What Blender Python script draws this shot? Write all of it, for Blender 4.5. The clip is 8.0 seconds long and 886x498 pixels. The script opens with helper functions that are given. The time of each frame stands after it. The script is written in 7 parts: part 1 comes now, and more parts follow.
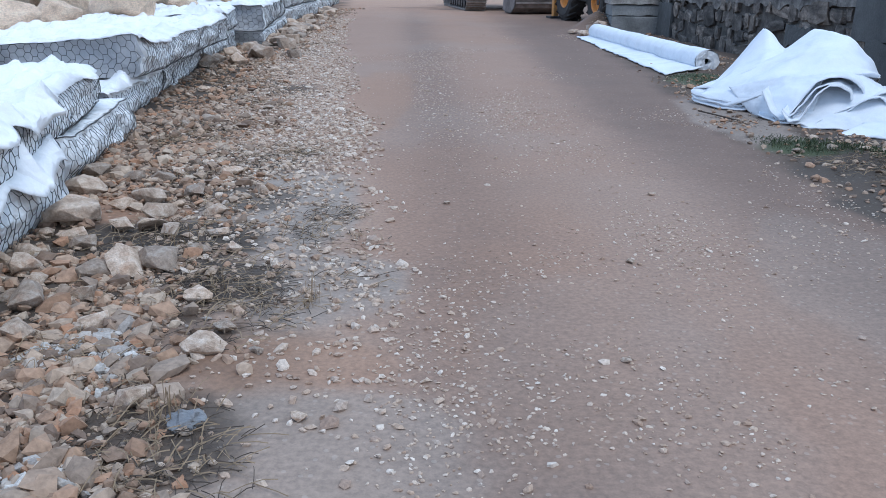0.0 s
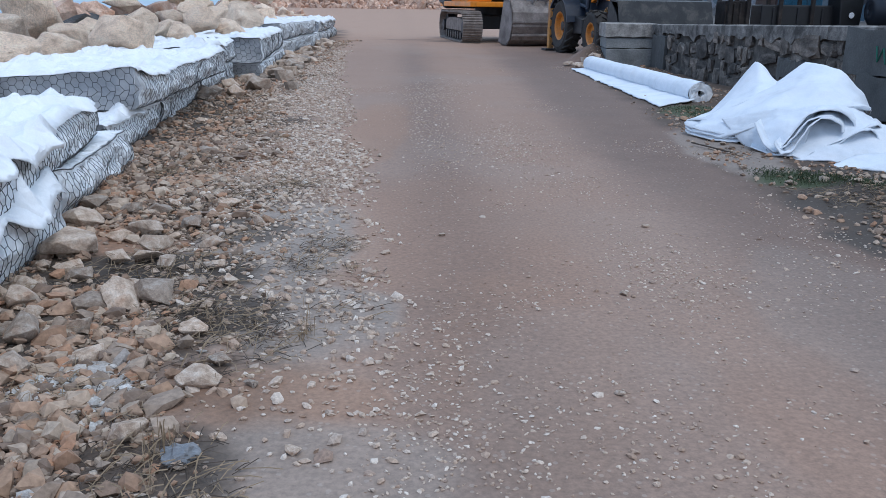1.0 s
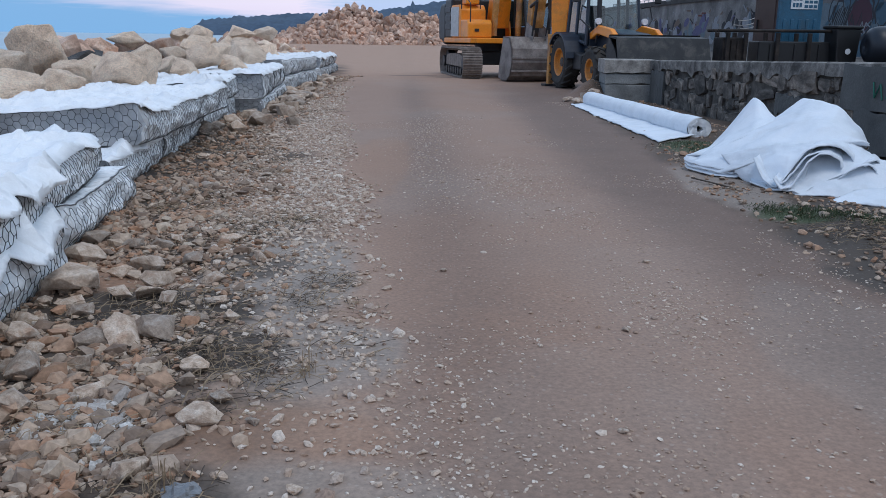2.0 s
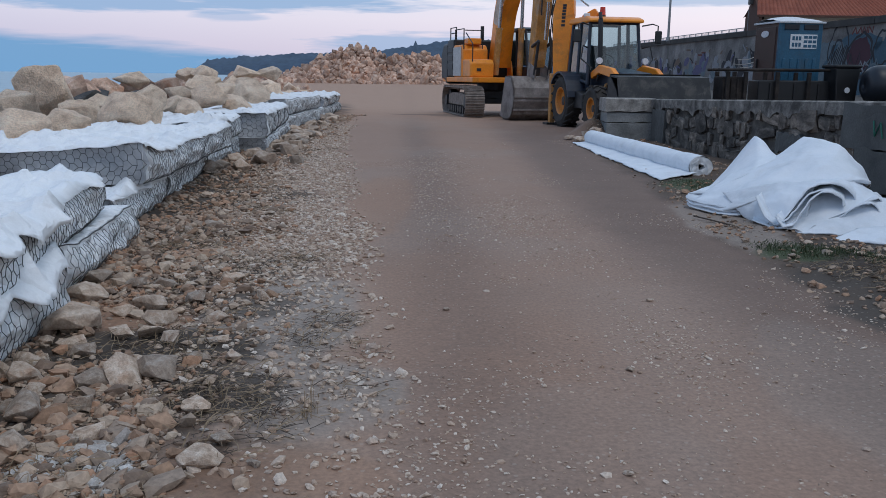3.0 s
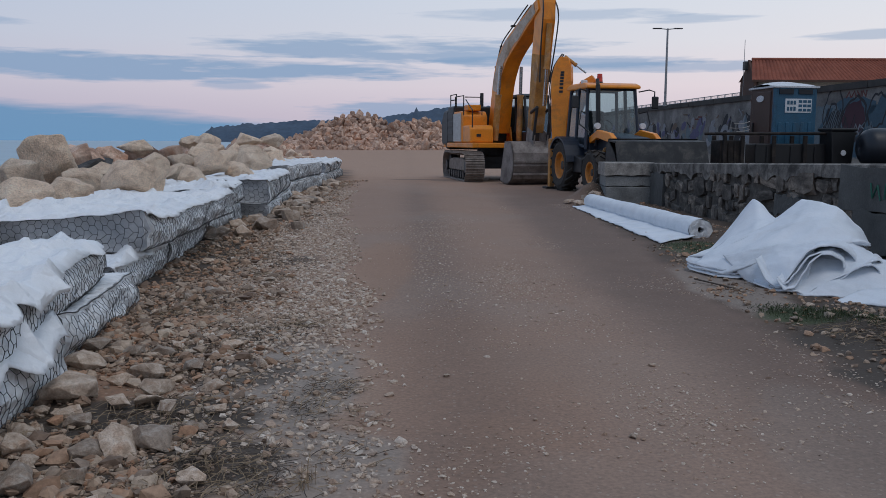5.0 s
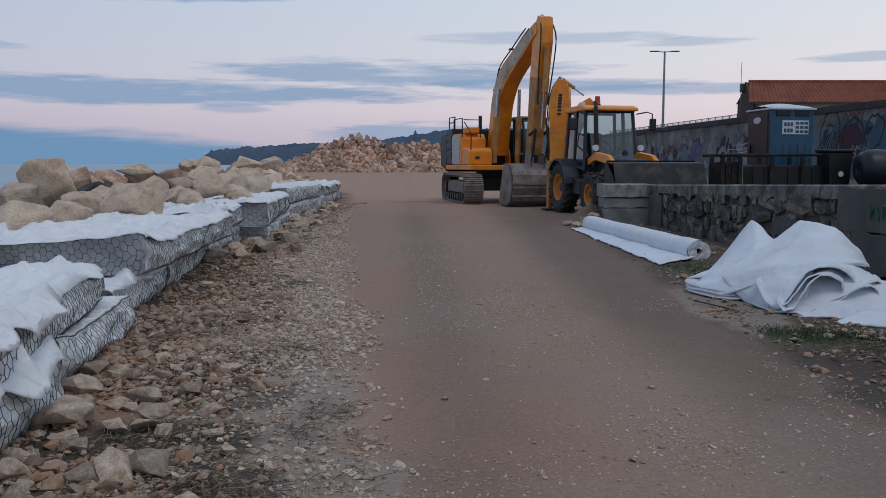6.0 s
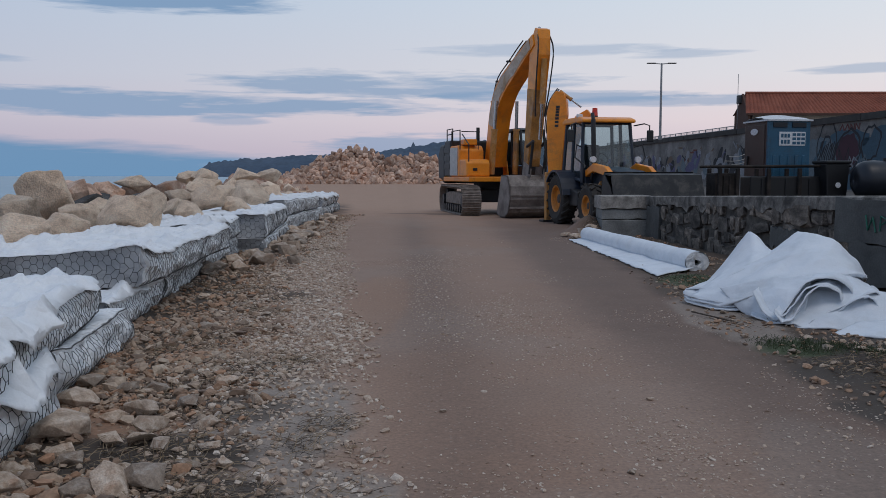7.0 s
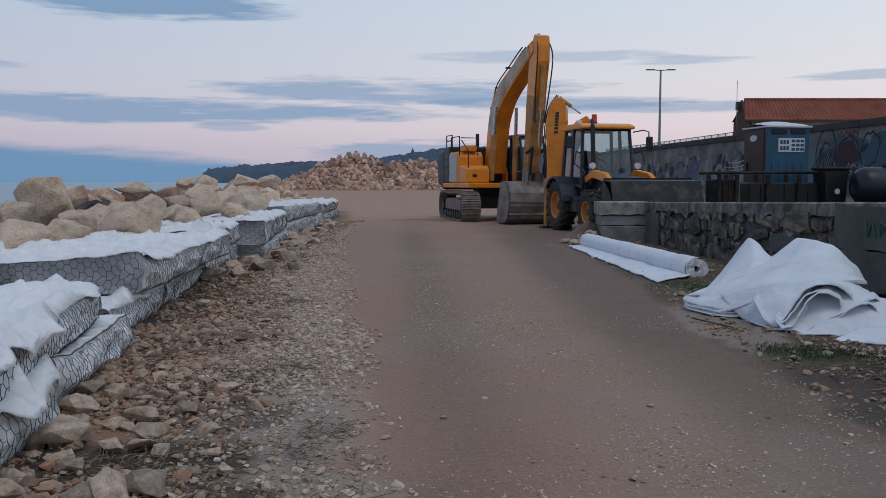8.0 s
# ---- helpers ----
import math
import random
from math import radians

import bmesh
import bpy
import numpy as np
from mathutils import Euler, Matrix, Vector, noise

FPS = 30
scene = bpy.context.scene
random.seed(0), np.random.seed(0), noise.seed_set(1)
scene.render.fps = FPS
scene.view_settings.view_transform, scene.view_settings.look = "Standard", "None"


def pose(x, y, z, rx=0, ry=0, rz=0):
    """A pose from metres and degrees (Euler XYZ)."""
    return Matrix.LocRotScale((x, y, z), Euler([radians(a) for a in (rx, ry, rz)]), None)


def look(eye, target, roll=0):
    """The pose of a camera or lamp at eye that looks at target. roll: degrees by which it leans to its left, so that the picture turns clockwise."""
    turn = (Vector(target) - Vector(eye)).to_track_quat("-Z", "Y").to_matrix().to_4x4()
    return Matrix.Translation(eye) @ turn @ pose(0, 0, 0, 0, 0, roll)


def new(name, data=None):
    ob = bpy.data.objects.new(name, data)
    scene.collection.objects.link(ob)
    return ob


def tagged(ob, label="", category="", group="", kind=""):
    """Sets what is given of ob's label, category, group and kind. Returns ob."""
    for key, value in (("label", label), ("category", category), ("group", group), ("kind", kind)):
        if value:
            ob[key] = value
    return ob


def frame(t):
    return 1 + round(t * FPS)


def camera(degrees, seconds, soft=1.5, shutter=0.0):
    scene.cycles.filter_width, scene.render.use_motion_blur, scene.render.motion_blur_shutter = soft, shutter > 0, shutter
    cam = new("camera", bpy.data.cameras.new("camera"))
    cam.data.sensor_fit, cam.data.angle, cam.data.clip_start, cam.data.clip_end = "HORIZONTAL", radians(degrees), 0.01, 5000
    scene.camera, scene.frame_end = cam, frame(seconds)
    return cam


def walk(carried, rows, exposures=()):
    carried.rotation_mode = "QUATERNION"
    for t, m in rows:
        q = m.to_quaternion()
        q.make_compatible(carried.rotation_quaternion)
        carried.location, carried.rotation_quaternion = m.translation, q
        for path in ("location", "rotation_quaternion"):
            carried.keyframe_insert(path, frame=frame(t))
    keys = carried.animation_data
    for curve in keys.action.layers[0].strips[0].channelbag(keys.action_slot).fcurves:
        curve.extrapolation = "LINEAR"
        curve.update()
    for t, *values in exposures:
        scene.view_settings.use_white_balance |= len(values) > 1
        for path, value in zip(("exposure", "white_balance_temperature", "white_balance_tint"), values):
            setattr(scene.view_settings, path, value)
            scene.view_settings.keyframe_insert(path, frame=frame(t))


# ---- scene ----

# ---------- camera and path ----------
cam = camera(55.2, 8.0, soft=0.8)
ROWS = [
    (0.0, -0.012, -0.002, 1.345, -18.314, 0.736, 0.042),
    (0.5, 0.000, -0.015, 1.357, -17.938, 0.780, -0.056),
    (1.0, -0.004, -0.021, 1.366, -16.323, 0.795, -0.172),
    (1.5, -0.009, -0.024, 1.373, -15.144, 0.791, -0.193),
    (3.0, -0.013, -0.018, 1.388, -11.536, 0.677, 0.078),
    (3.5, -0.010, -0.017, 1.391, -10.211, 0.590, 0.089),
    (4.0, -0.008, -0.014, 1.394, -9.096, 0.490, 0.132),
    (4.5, -0.004, -0.010, 1.396, -8.148, 0.362, 0.198),
    (6.0, 0.006, -0.006, 1.398, -5.733, 0.067, 0.182),
    (6.5, 0.008, 0.000, 1.398, -5.311, 0.019, 0.126),
    (7.0, 0.008, 0.002, 1.398, -4.950, -0.008, 0.048),
    (7.5, 0.004, 0.002, 1.398, -4.648, -0.011, 0.003),
    (8.0, 0.000, 0.000, 1.400, -4.536, 0.000, 0.000),
]
EXPOSURES = [(0.0, 1.12, 5800, 6), (1.0, 0.94, 5880, 6.5), (1.5, 0.80, 5930, 7), (3.0, 0.34, 6080, 7), (4.0, 0.13, 6210, 8), (6.0, -0.02, 6380, 9.3), (8.0, -0.02, 6410, 9.3)]
walk(cam, [(t, pose(x, y, z, 90 + pitch, 0, yaw) @ pose(0, 0, 0, 0, 0, roll)) for t, x, y, z, pitch, roll, yaw in ROWS], EXPOSURES)


# ---------- sky and light ----------
def lin(r, g, b, a=1.0):
    """Linear colour from 0-255 display values."""
    f = lambda v: v / 255 / 12.92 if v < 10.3 else ((v / 255 + 0.055) / 1.055) ** 2.4
    return (f(r), f(g), f(b), a)


class Nodes:
    """Small helper to lay out shader nodes."""

    def __init__(self, tree):
        self.t = tree
        tree.nodes.clear()

    def add(self, kind, **inputs):
        n = self.t.nodes.new(kind)
        for k, v in inputs.items():
            n.inputs[k.replace("_", " ")].default_value = v
        return n

    def link(self, a, b):
        self.t.links.new(a, b)

    def put(self, a, b):
        if hasattr(a, "is_output"):
            self.t.links.new(a, b)
        else:
            b.default_value = a

    def math(self, op, a, b=0.0, c=0.0, clamp=False):
        n = self.t.nodes.new("ShaderNodeMath")
        n.operation, n.use_clamp = op, clamp
        for v, i in zip((a, b, c), n.inputs):
            self.put(v, i)
        return n.outputs[0]

    def mix(self, fac, a, b, blend="MIX"):
        n = self.t.nodes.new("ShaderNodeMix")
        n.data_type, n.blend_type = "RGBA", blend
        self.put(fac, n.inputs[0])
        self.put(a, n.inputs[6])
        self.put(b, n.inputs[7])
        return n.outputs[2]

    def ramp(self, fac, stops, smooth=False):
        n = self.t.nodes.new("ShaderNodeValToRGB")
        n.color_ramp.interpolation = "EASE" if smooth else "LINEAR"
        e = n.color_ramp.elements
        while len(e) < len(stops):
            e.new(0.5)
        for s, (p, c) in zip(e, stops):
            s.position, s.color = p, c
        self.link(fac, n.inputs[0])
        return n.outputs[0]

    def noise(self, vec, scale, detail=4.0, rough=0.55, distort=0.0):
        n = self.add("ShaderNodeTexNoise", Scale=scale, Detail=detail, Roughness=rough, Distortion=distort)
        if vec is not None:
            self.link(vec, n.inputs["Vector"])
        return n.outputs[0]


def make_world():
    w = bpy.data.worlds.new("dusk_sky")
    w.use_nodes = True
    n = Nodes(w.node_tree)
    co = n.add("ShaderNodeTexCoord").outputs["Generated"]
    sep = n.add("ShaderNodeSeparateXYZ")
    n.link(co, sep.inputs[0])
    deg = 57.2958
    el = n.math("MULTIPLY", n.math("ARCSINE", sep.outputs[2]), deg)
    az = n.math("MULTIPLY", n.math("ARCTAN2", sep.outputs[0], sep.outputs[1]), deg)
    grad = n.ramp(n.math("DIVIDE", el, 40.0), [
        (0.0, lin(190, 184, 196)), (0.04, lin(204, 190, 200)), (0.09, lin(216, 204, 210)), (0.16, lin(212, 211, 218)),
        (0.28, lin(202, 211, 223)), (0.55, lin(184, 200, 222)), (1.0, lin(174, 194, 222))])
    # the western side, to the right of the road, is brighter
    side = n.math("DIVIDE", n.math("ADD", az, 30.0), 65.0, clamp=True)
    grad = n.mix(1.0, grad, n.mix(side, (0.80, 0.85, 0.93, 1), (1.22, 1.18, 1.12, 1)), "MULTIPLY")
    # the sky behind, away from the sunset, has gone darker
    back = n.math("MULTIPLY", n.math("ADD", sep.outputs[1], 0.55), 0.9, clamp=True)
    grad = n.mix(1.0, grad, n.mix(back, (0.72, 0.73, 0.76, 1), (1.0, 1.0, 1.0, 1)), "MULTIPLY")
    # blue haze bank low over the sea, towards the left of the road
    comb = n.add("ShaderNodeCombineXYZ")
    n.link(n.math("MULTIPLY", az, 0.05), comb.inputs[0])
    n.link(n.math("MULTIPLY", el, 0.55), comb.inputs[1])
    wob = n.noise(comb.outputs[0], 1.6, 5.0, 0.6, 0.3)
    wob2 = n.noise(comb.outputs[0], 6.0, 4.0, 0.6, 0.2)
    wob = n.math("ADD", n.math("MULTIPLY", n.math("SUBTRACT", wob, 0.5), 2.6), n.math("MULTIPLY", n.math("SUBTRACT", wob2, 0.5), 1.2))
    col = grad

    def cloud(a0, e0, wa, we, amount, colour, base, wobble=1.15, edge=0.7):
        da = n.math("POWER", n.math("ABSOLUTE", n.math("DIVIDE", n.math("SUBTRACT", az, a0), wa)), 2.0)
        de = n.math("POWER", n.math("ABSOLUTE", n.math("DIVIDE", n.math("SUBTRACT", el, e0), we)), 2.0)
        m = n.math("SUBTRACT", 1.0, n.math("ADD", da, de))
        m = n.math("ADD", m, n.math("MULTIPLY", wob, wobble))
        m = n.math("MULTIPLY", m, 1.0 / edge, clamp=True)
        m = n.math("SMOOTH_MIN", m, 1.0, 0.1)
        m = n.math("MULTIPLY", m, amount)
        return n.mix(m, base, colour)

    grey = lin(130, 158, 190)
    pale = lin(160, 178, 204)
    for spec in CLOUDS:
        a0, e0, wa, we, amount, tone = spec
        col = cloud(a0, e0, wa, we, amount, grey if tone else pale, col)
    col = cloud(-32, -0.4, 27, 3.0, 0.95, lin(104, 145, 182), col, 0.35, 0.55)
    sky = n.add("ShaderNodeTexSky")
    sky.sky_type, sky.sun_disc, sky.sun_elevation, sky.sun_rotation = "NISHITA", False, radians(4), radians(150)
    high = n.math("DIVIDE", n.math("SUBTRACT", el, 22.0), 30.0, clamp=True)
    lit = n.mix(1.0, sky.outputs[0], (0.12, 0.12, 0.12, 1), "MULTIPLY")
    col = n.mix(n.math("MULTIPLY", high, 0.35), col, lit)
    bg = n.add("ShaderNodeBackground", Strength=1.0)
    n.link(col, bg.inputs[0])
    out = n.add("ShaderNodeOutputWorld")
    n.link(bg.outputs[0], out.inputs[0])
    scene.world = w


# azimuth, elevation, half-widths in degrees, strength, 1 dark or 0 pale
CLOUDS = [
    (-19, 11.0, 9, 1.1, 1.0, 1), (-22, 4.6, 24, 0.95, 0.85, 1), (-3, 6.0, 13, 1.0, 0.75, 1), (8, 5.2, 10, 0.5, 0.7, 1),
    (7, 8.2, 9, 0.45, 0.42, 1), (16, 7.7, 4, 0.35, 0.45, 1), (24, 12.3, 10, 0.7, 0.45, 0), (27, 6.4, 5, 0.35, 0.5, 1),
    (-14, 3.6, 2.6, 0.4, 0.5, 1), (14, 4.8, 12, 0.4, 0.6, 1), (-31, 6.9, 5, 0.35, 0.5, 1), (-2, 1.9, 8, 1.0, 0.7, 1),
    (-40, 14, 30, 1.2, 0.6, 1), (60, 9, 22, 1.4, 0.6, 1), (120, 12, 40, 2.5, 0.5, 0), (-120, 12, 40, 2.5, 0.6, 1)]
make_world()
sun = new("sun", bpy.data.lights.new("sun", "SUN"))
sun.data.energy, sun.data.angle, sun.data.color = 0.66, radians(30), (1.0, 0.92, 0.86)
sun.matrix_world = look((9, -4, 60), (0, 20, 0))


# ---------- materials ----------
def surface(name, colours, scale=6.0, fine=60.0, rough=0.8, bump=0.3, metal=0.0, vary=0.0, stain=None, stain_scale=2.0, stain_amount=0.5,
            zone=False, flecks=None, fleck_scale=60.0, dist=0.02, coat=0.0, grain=1.0):
    """A weathered surface: two or three colours mixed by coarse and fine noise, a stain layer and relief."""
    m = bpy.data.materials.new(name)
    m.use_nodes = True
    n = Nodes(m.node_tree)
    co = n.add("ShaderNodeTexCoord").outputs["Object"]
    rnd = n.add("ShaderNodeObjectInfo").outputs["Random"]
    shift = n.add("ShaderNodeVectorMath")
    shift.operation = "ADD"
    n.link(co, shift.inputs[0])
    n.link(n.math("MULTIPLY", rnd, 37.0), shift.inputs[1])
    co = shift.outputs[0]
    big = n.noise(co, scale, 5.0, 0.6, 0.2)
    small = n.noise(co, fine, 4.0, 0.65)
    if zone:
        at = n.add("ShaderNodeAttribute")
        at.attribute_name = "zone"
        base = n.mix(n.math("MULTIPLY", n.math("SUBTRACT", big, 0.45), 0.9, clamp=True), at.outputs["Color"],
                     n.mix(1.0, at.outputs["Color"], (0.72, 0.70, 0.68, 1), "MULTIPLY"))
    else:
        k = len(colours) - 1
        base = n.ramp(big, [(0.32 + 0.36 * i / max(k, 1), (*c[:3], 1)) for i, c in enumerate(colours)])
    lo, hi = 1 - 0.30 * grain, 1 + 0.25 * grain
    tone = n.ramp(small, [(0.25, (lo, lo, lo, 1)), (0.75, (hi, hi, hi, 1))])
    base = n.mix(1.0, base, tone, "MULTIPLY")
    if flecks:
        v = n.add("ShaderNodeTexVoronoi", Scale=fleck_scale)
        n.link(co, v.inputs["Vector"])
        pick = n.add("ShaderNodeSeparateColor")
        n.link(v.outputs["Color"], pick.inputs[0])
        spot = n.math("MULTIPLY", n.math("LESS_THAN", v.outputs["Distance"], 0.33), n.math("GREATER_THAN", pick.outputs[0], 0.86))
        base = n.mix(n.math("MULTIPLY", spot, 0.22), base, (*flecks[:3], 1))
    if stain:
        s = n.noise(co, stain_scale, 6.0, 0.68, 0.6)
        s = n.math("MULTIPLY", n.math("SUBTRACT", s, 0.52), 7.0, clamp=True)
        base = n.mix(n.math("MULTIPLY", s, stain_amount), base, (*stain[:3], 1))
    if vary:
        v = n.ramp(rnd, [(0, (1 - vary, 1 - vary, 1 - vary, 1)), (0.5, (1, 0.97, 0.94, 1)), (1, (1 + vary, 1 + 0.8 * vary, 1 + 0.6 * vary, 1))])
        base = n.mix(1.0, base, v, "MULTIPLY")
    b = n.add("ShaderNodeBsdfPrincipled", Metallic=metal, Roughness=rough)
    if coat:
        b.inputs["Coat Weight"].default_value = coat
    n.link(base, b.inputs["Base Color"])
    n.link(n.math("ADD", n.math("MULTIPLY", n.math("SUBTRACT", small, 0.5), 0.4), rough, clamp=True), b.inputs["Roughness"])
    if bump:
        bp = n.add("ShaderNodeBump", Strength=bump, Distance=dist)
        n.link(n.math("ADD", big, n.math("MULTIPLY", small, 0.5)), bp.inputs["Height"])
        n.link(bp.outputs[0], b.inputs["Normal"])
    o = n.add("ShaderNodeOutputMaterial")
    n.link(b.outputs[0], o.inputs[0])
    return m


def glass(name, tint=(0.75, 0.85, 0.9), rough=0.05):
    m = bpy.data.materials.new(name)
    m.use_nodes = True
    n = Nodes(m.node_tree)
    g = n.add("ShaderNodeBsdfGlossy", Roughness=rough)
    t = n.add("ShaderNodeBsdfTransparent")
    t.inputs[0].default_value = (*tint, 1)
    fr = n.add("ShaderNodeFresnel", IOR=1.5)
    mx = n.add("ShaderNodeMixShader")
    n.link(n.math("ADD", fr.outputs[0], 0.06), mx.inputs[0])
    n.link(t.outputs[0], mx.inputs[1])
    n.link(g.outputs[0], mx.inputs[2])
    o = n.add("ShaderNodeOutputMaterial")
    n.link(mx.outputs[0], o.inputs[0])
    return m


def island_stones(name, stops, fine=90.0, rough=0.9):
    """Loose gravel: every stone takes its own colour."""
    m = bpy.data.materials.new(name)
    m.use_nodes = True
    n = Nodes(m.node_tree)
    geo = n.add("ShaderNodeNewGeometry")
    co = n.add("ShaderNodeTexCoord").outputs["Object"]
    base = n.ramp(geo.outputs["Random Per Island"], [(i / (len(stops) - 1), (*c, 1)) for i, c in enumerate(stops)])
    small = n.noise(co, fine, 4.0, 0.6)
    base = n.mix(1.0, base, n.ramp(small, [(0.25, (0.65, 0.65, 0.65, 1)), (0.75, (1.25, 1.25, 1.25, 1))]), "MULTIPLY")
    b = n.add("ShaderNodeBsdfPrincipled", Roughness=rough)
    n.link(base, b.inputs["Base Color"])
    bp = n.add("ShaderNodeBump", Strength=0.35, Distance=0.01)
    n.link(small, bp.inputs["Height"])
    n.link(bp.outputs[0], b.inputs["Normal"])
    o = n.add("ShaderNodeOutputMaterial")
    n.link(b.outputs[0], o.inputs[0])
    return m


M = {}
M["ground"] = surface("packed_earth", [], 1.3, 45, 0.92, 0.5, zone=True, flecks=(0.50, 0.44, 0.38), fleck_scale=38, dist=0.012)
M["gravel"] = island_stones("limestone_gravel", [(0.48, 0.38, 0.30), (0.32, 0.22, 0.16), (0.54, 0.46, 0.385), (0.42, 0.30, 0.22), (0.62, 0.55, 0.475), (0.38, 0.30, 0.245)])
M["rubble"] = island_stones("limestone_rubble", [(0.40, 0.27, 0.185), (0.38, 0.205, 0.118), (0.45, 0.34, 0.25), (0.17, 0.115, 0.083), (0.50, 0.40, 0.305), (0.27, 0.158, 0.096), (0.41, 0.32, 0.245), (0.18, 0.124, 0.09), (0.36, 0.23, 0.148)], 40)
M["chips"] = island_stones("pale_road_chips", [(0.50, 0.385, 0.295), (0.33, 0.225, 0.16), (0.58, 0.475, 0.38), (0.42, 0.30, 0.22), (0.68, 0.59, 0.50), (0.28, 0.19, 0.14)])
M["crushed"] = island_stones("grey_crushed_stone", [(0.40, 0.36, 0.32), (0.52, 0.49, 0.45), (0.30, 0.26, 0.23), (0.62, 0.59, 0.55), (0.44, 0.37, 0.31)])
M["boulder"] = surface("pale_limestone", [(0.62, 0.46, 0.34), (0.86, 0.68, 0.52), (0.92, 0.77, 0.61)], 2.2, 20, 0.9, 1.0, vary=0.12, stain=(0.30, 0.21, 0.15), stain_scale=1.8, stain_amount=0.22, dist=0.09, grain=0.9)
M["pile_rock"] = surface("rust_limestone", [(0.27, 0.165, 0.12), (0.52, 0.36, 0.275), (0.70, 0.55, 0.45)], 1.4, 9, 0.92, 0.7, vary=0.35, stain=(0.42, 0.19, 0.10), stain_scale=0.7, stain_amount=0.7, dist=0.12)
M["dark_rock"] = surface("dark_sea_rock", [(0.018, 0.017, 0.017), (0.05, 0.046, 0.043), (0.10, 0.09, 0.08)], 2.0, 14, 0.6, 0.8, vary=0.3, dist=0.1)
M["stone"] = surface("field_stone", [(0.27, 0.205, 0.155), (0.43, 0.345, 0.275), (0.56, 0.49, 0.42)], 2.2, 14, 0.9, 0.6, vary=0.32, stain=(0.36, 0.18, 0.095), stain_scale=1.2, stain_amount=0.35, dist=0.02)
M["water"] = surface("sea_water", [(0.30, 0.41, 0.48), (0.34, 0.45, 0.52)], 0.05, 0.5, 0.5, 0.15, dist=0.3)
# wooded hill, the blue haze of distance mixed into its base colour
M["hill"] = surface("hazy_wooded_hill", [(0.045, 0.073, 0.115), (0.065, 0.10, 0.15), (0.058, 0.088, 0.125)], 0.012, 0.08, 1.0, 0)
M["concrete"] = surface("weathered_concrete", [(0.26, 0.24, 0.22), (0.36, 0.34, 0.31), (0.42, 0.40, 0.37)], 2.2, 40, 0.92, 0.6, stain=(0.09, 0.085, 0.08), stain_scale=1.6, stain_amount=0.6)


# ---------- building helpers ----------
def link_mesh(name, bm, material, smooth=False):
    me = bpy.data.meshes.new(name)
    bm.to_mesh(me)
    bm.free()
    for mt in material if isinstance(material, (list, tuple)) else [material]:
        me.materials.append(mt)
    if smooth:
        me.polygons.foreach_set("use_smooth", [True] * len(me.polygons))
    return new(name, me)


def part(name, bm, material, parent, label="", smooth=False):
    """Links a bmesh as one mesh object under a thing or a part."""
    ob = link_mesh(name, bm, material, smooth)
    ob.parent = parent
    if label:
        tagged(ob, label)
    return ob


def root(name, m, label, category, group="", kind=""):
    ob = new(name)
    ob.matrix_world = m
    ob.empty_display_size = 0.2
    return tagged(ob, label, category, group, kind)


def block(bm, c, s, m=None, bevel=0.0):
    """A box of size s round the centre c, with softened edges."""
    r = bmesh.ops.create_cube(bm, size=1.0, matrix=(m or Matrix()) @ Matrix.Translation(c) @ Matrix.Diagonal((*s, 1)))
    if bevel:
        es = list({e for v in r["verts"] for e in v.link_edges})
        bmesh.ops.bevel(bm, geom=es, offset=bevel, segments=2, affect="EDGES", profile=0.5)
    return bm


def prism(bm, pts, y0, y1, m=None, bevel=0.0):
    """A side profile in x and z, extruded across from y0 to y1."""
    mm = m or Matrix()
    a = [bm.verts.new(mm @ Vector((x, y0, z))) for x, z in pts]
    b = [bm.verts.new(mm @ Vector((x, y1, z))) for x, z in pts]
    k = len(pts)
    fs = [bm.faces.new(a[::-1]), bm.faces.new(b)]
    fs += [bm.faces.new((a[i], a[(i + 1) % k], b[(i + 1) % k], b[i])) for i in range(k)]
    bmesh.ops.recalc_face_normals(bm, faces=fs)
    if bevel:
        es = list({e for f in fs for e in f.edges})
        bmesh.ops.bevel(bm, geom=es, offset=bevel, segments=2, affect="EDGES", profile=0.5)
    return bm


def rod(bm, p, q, r, seg=12, r2=None, caps=True):
    """A round bar from p to q."""
    p, q = Vector(p), Vector(q)
    d = q - p
    m = Matrix.Translation((p + q) / 2) @ d.to_track_quat("Z", "Y").to_matrix().to_4x4()
    bmesh.ops.create_cone(bm, cap_ends=caps, segments=seg, radius1=r, radius2=r if r2 is None else r2, depth=d.length, matrix=m)
    return bm


def pipe(bm, pts, r, seg=6):
    """A bent tube through the points."""
    pts = [Vector(p) for p in pts]
    rings = []
    for i, p in enumerate(pts):
        d = (pts[min(i + 1, len(pts) - 1)] - pts[max(i - 1, 0)]).normalized()
        q = d.to_track_quat("Z", "Y")
        rings.append([bm.verts.new(p + q @ Vector((r * math.cos(2 * math.pi * k / seg), r * math.sin(2 * math.pi * k / seg), 0))) for k in range(seg)])
    for a, b in zip(rings, rings[1:]):
        for k in range(seg):
            bm.faces.new((a[k], a[(k + 1) % seg], b[(k + 1) % seg], b[k]))
    bm.faces.new(rings[0][::-1])
    bm.faces.new(rings[-1])
    return bm


def lathe(bm, profile, m, seg=32):
    """Turns a closed profile of (radius, along) round the local z of m."""
    rings = []
    for k in range(seg):
        a = 2 * math.pi * k / seg
        rings.append([bm.verts.new(m @ Vector((r * math.cos(a), r * math.sin(a), h))) for r, h in profile])
    n = len(profile)
    for k in range(seg):
        a, b = rings[k], rings[(k + 1) % seg]
        for i in range(n):
            j = (i + 1) % n
            bm.faces.new((a[i], b[i], b[j], a[j]))
    return bm


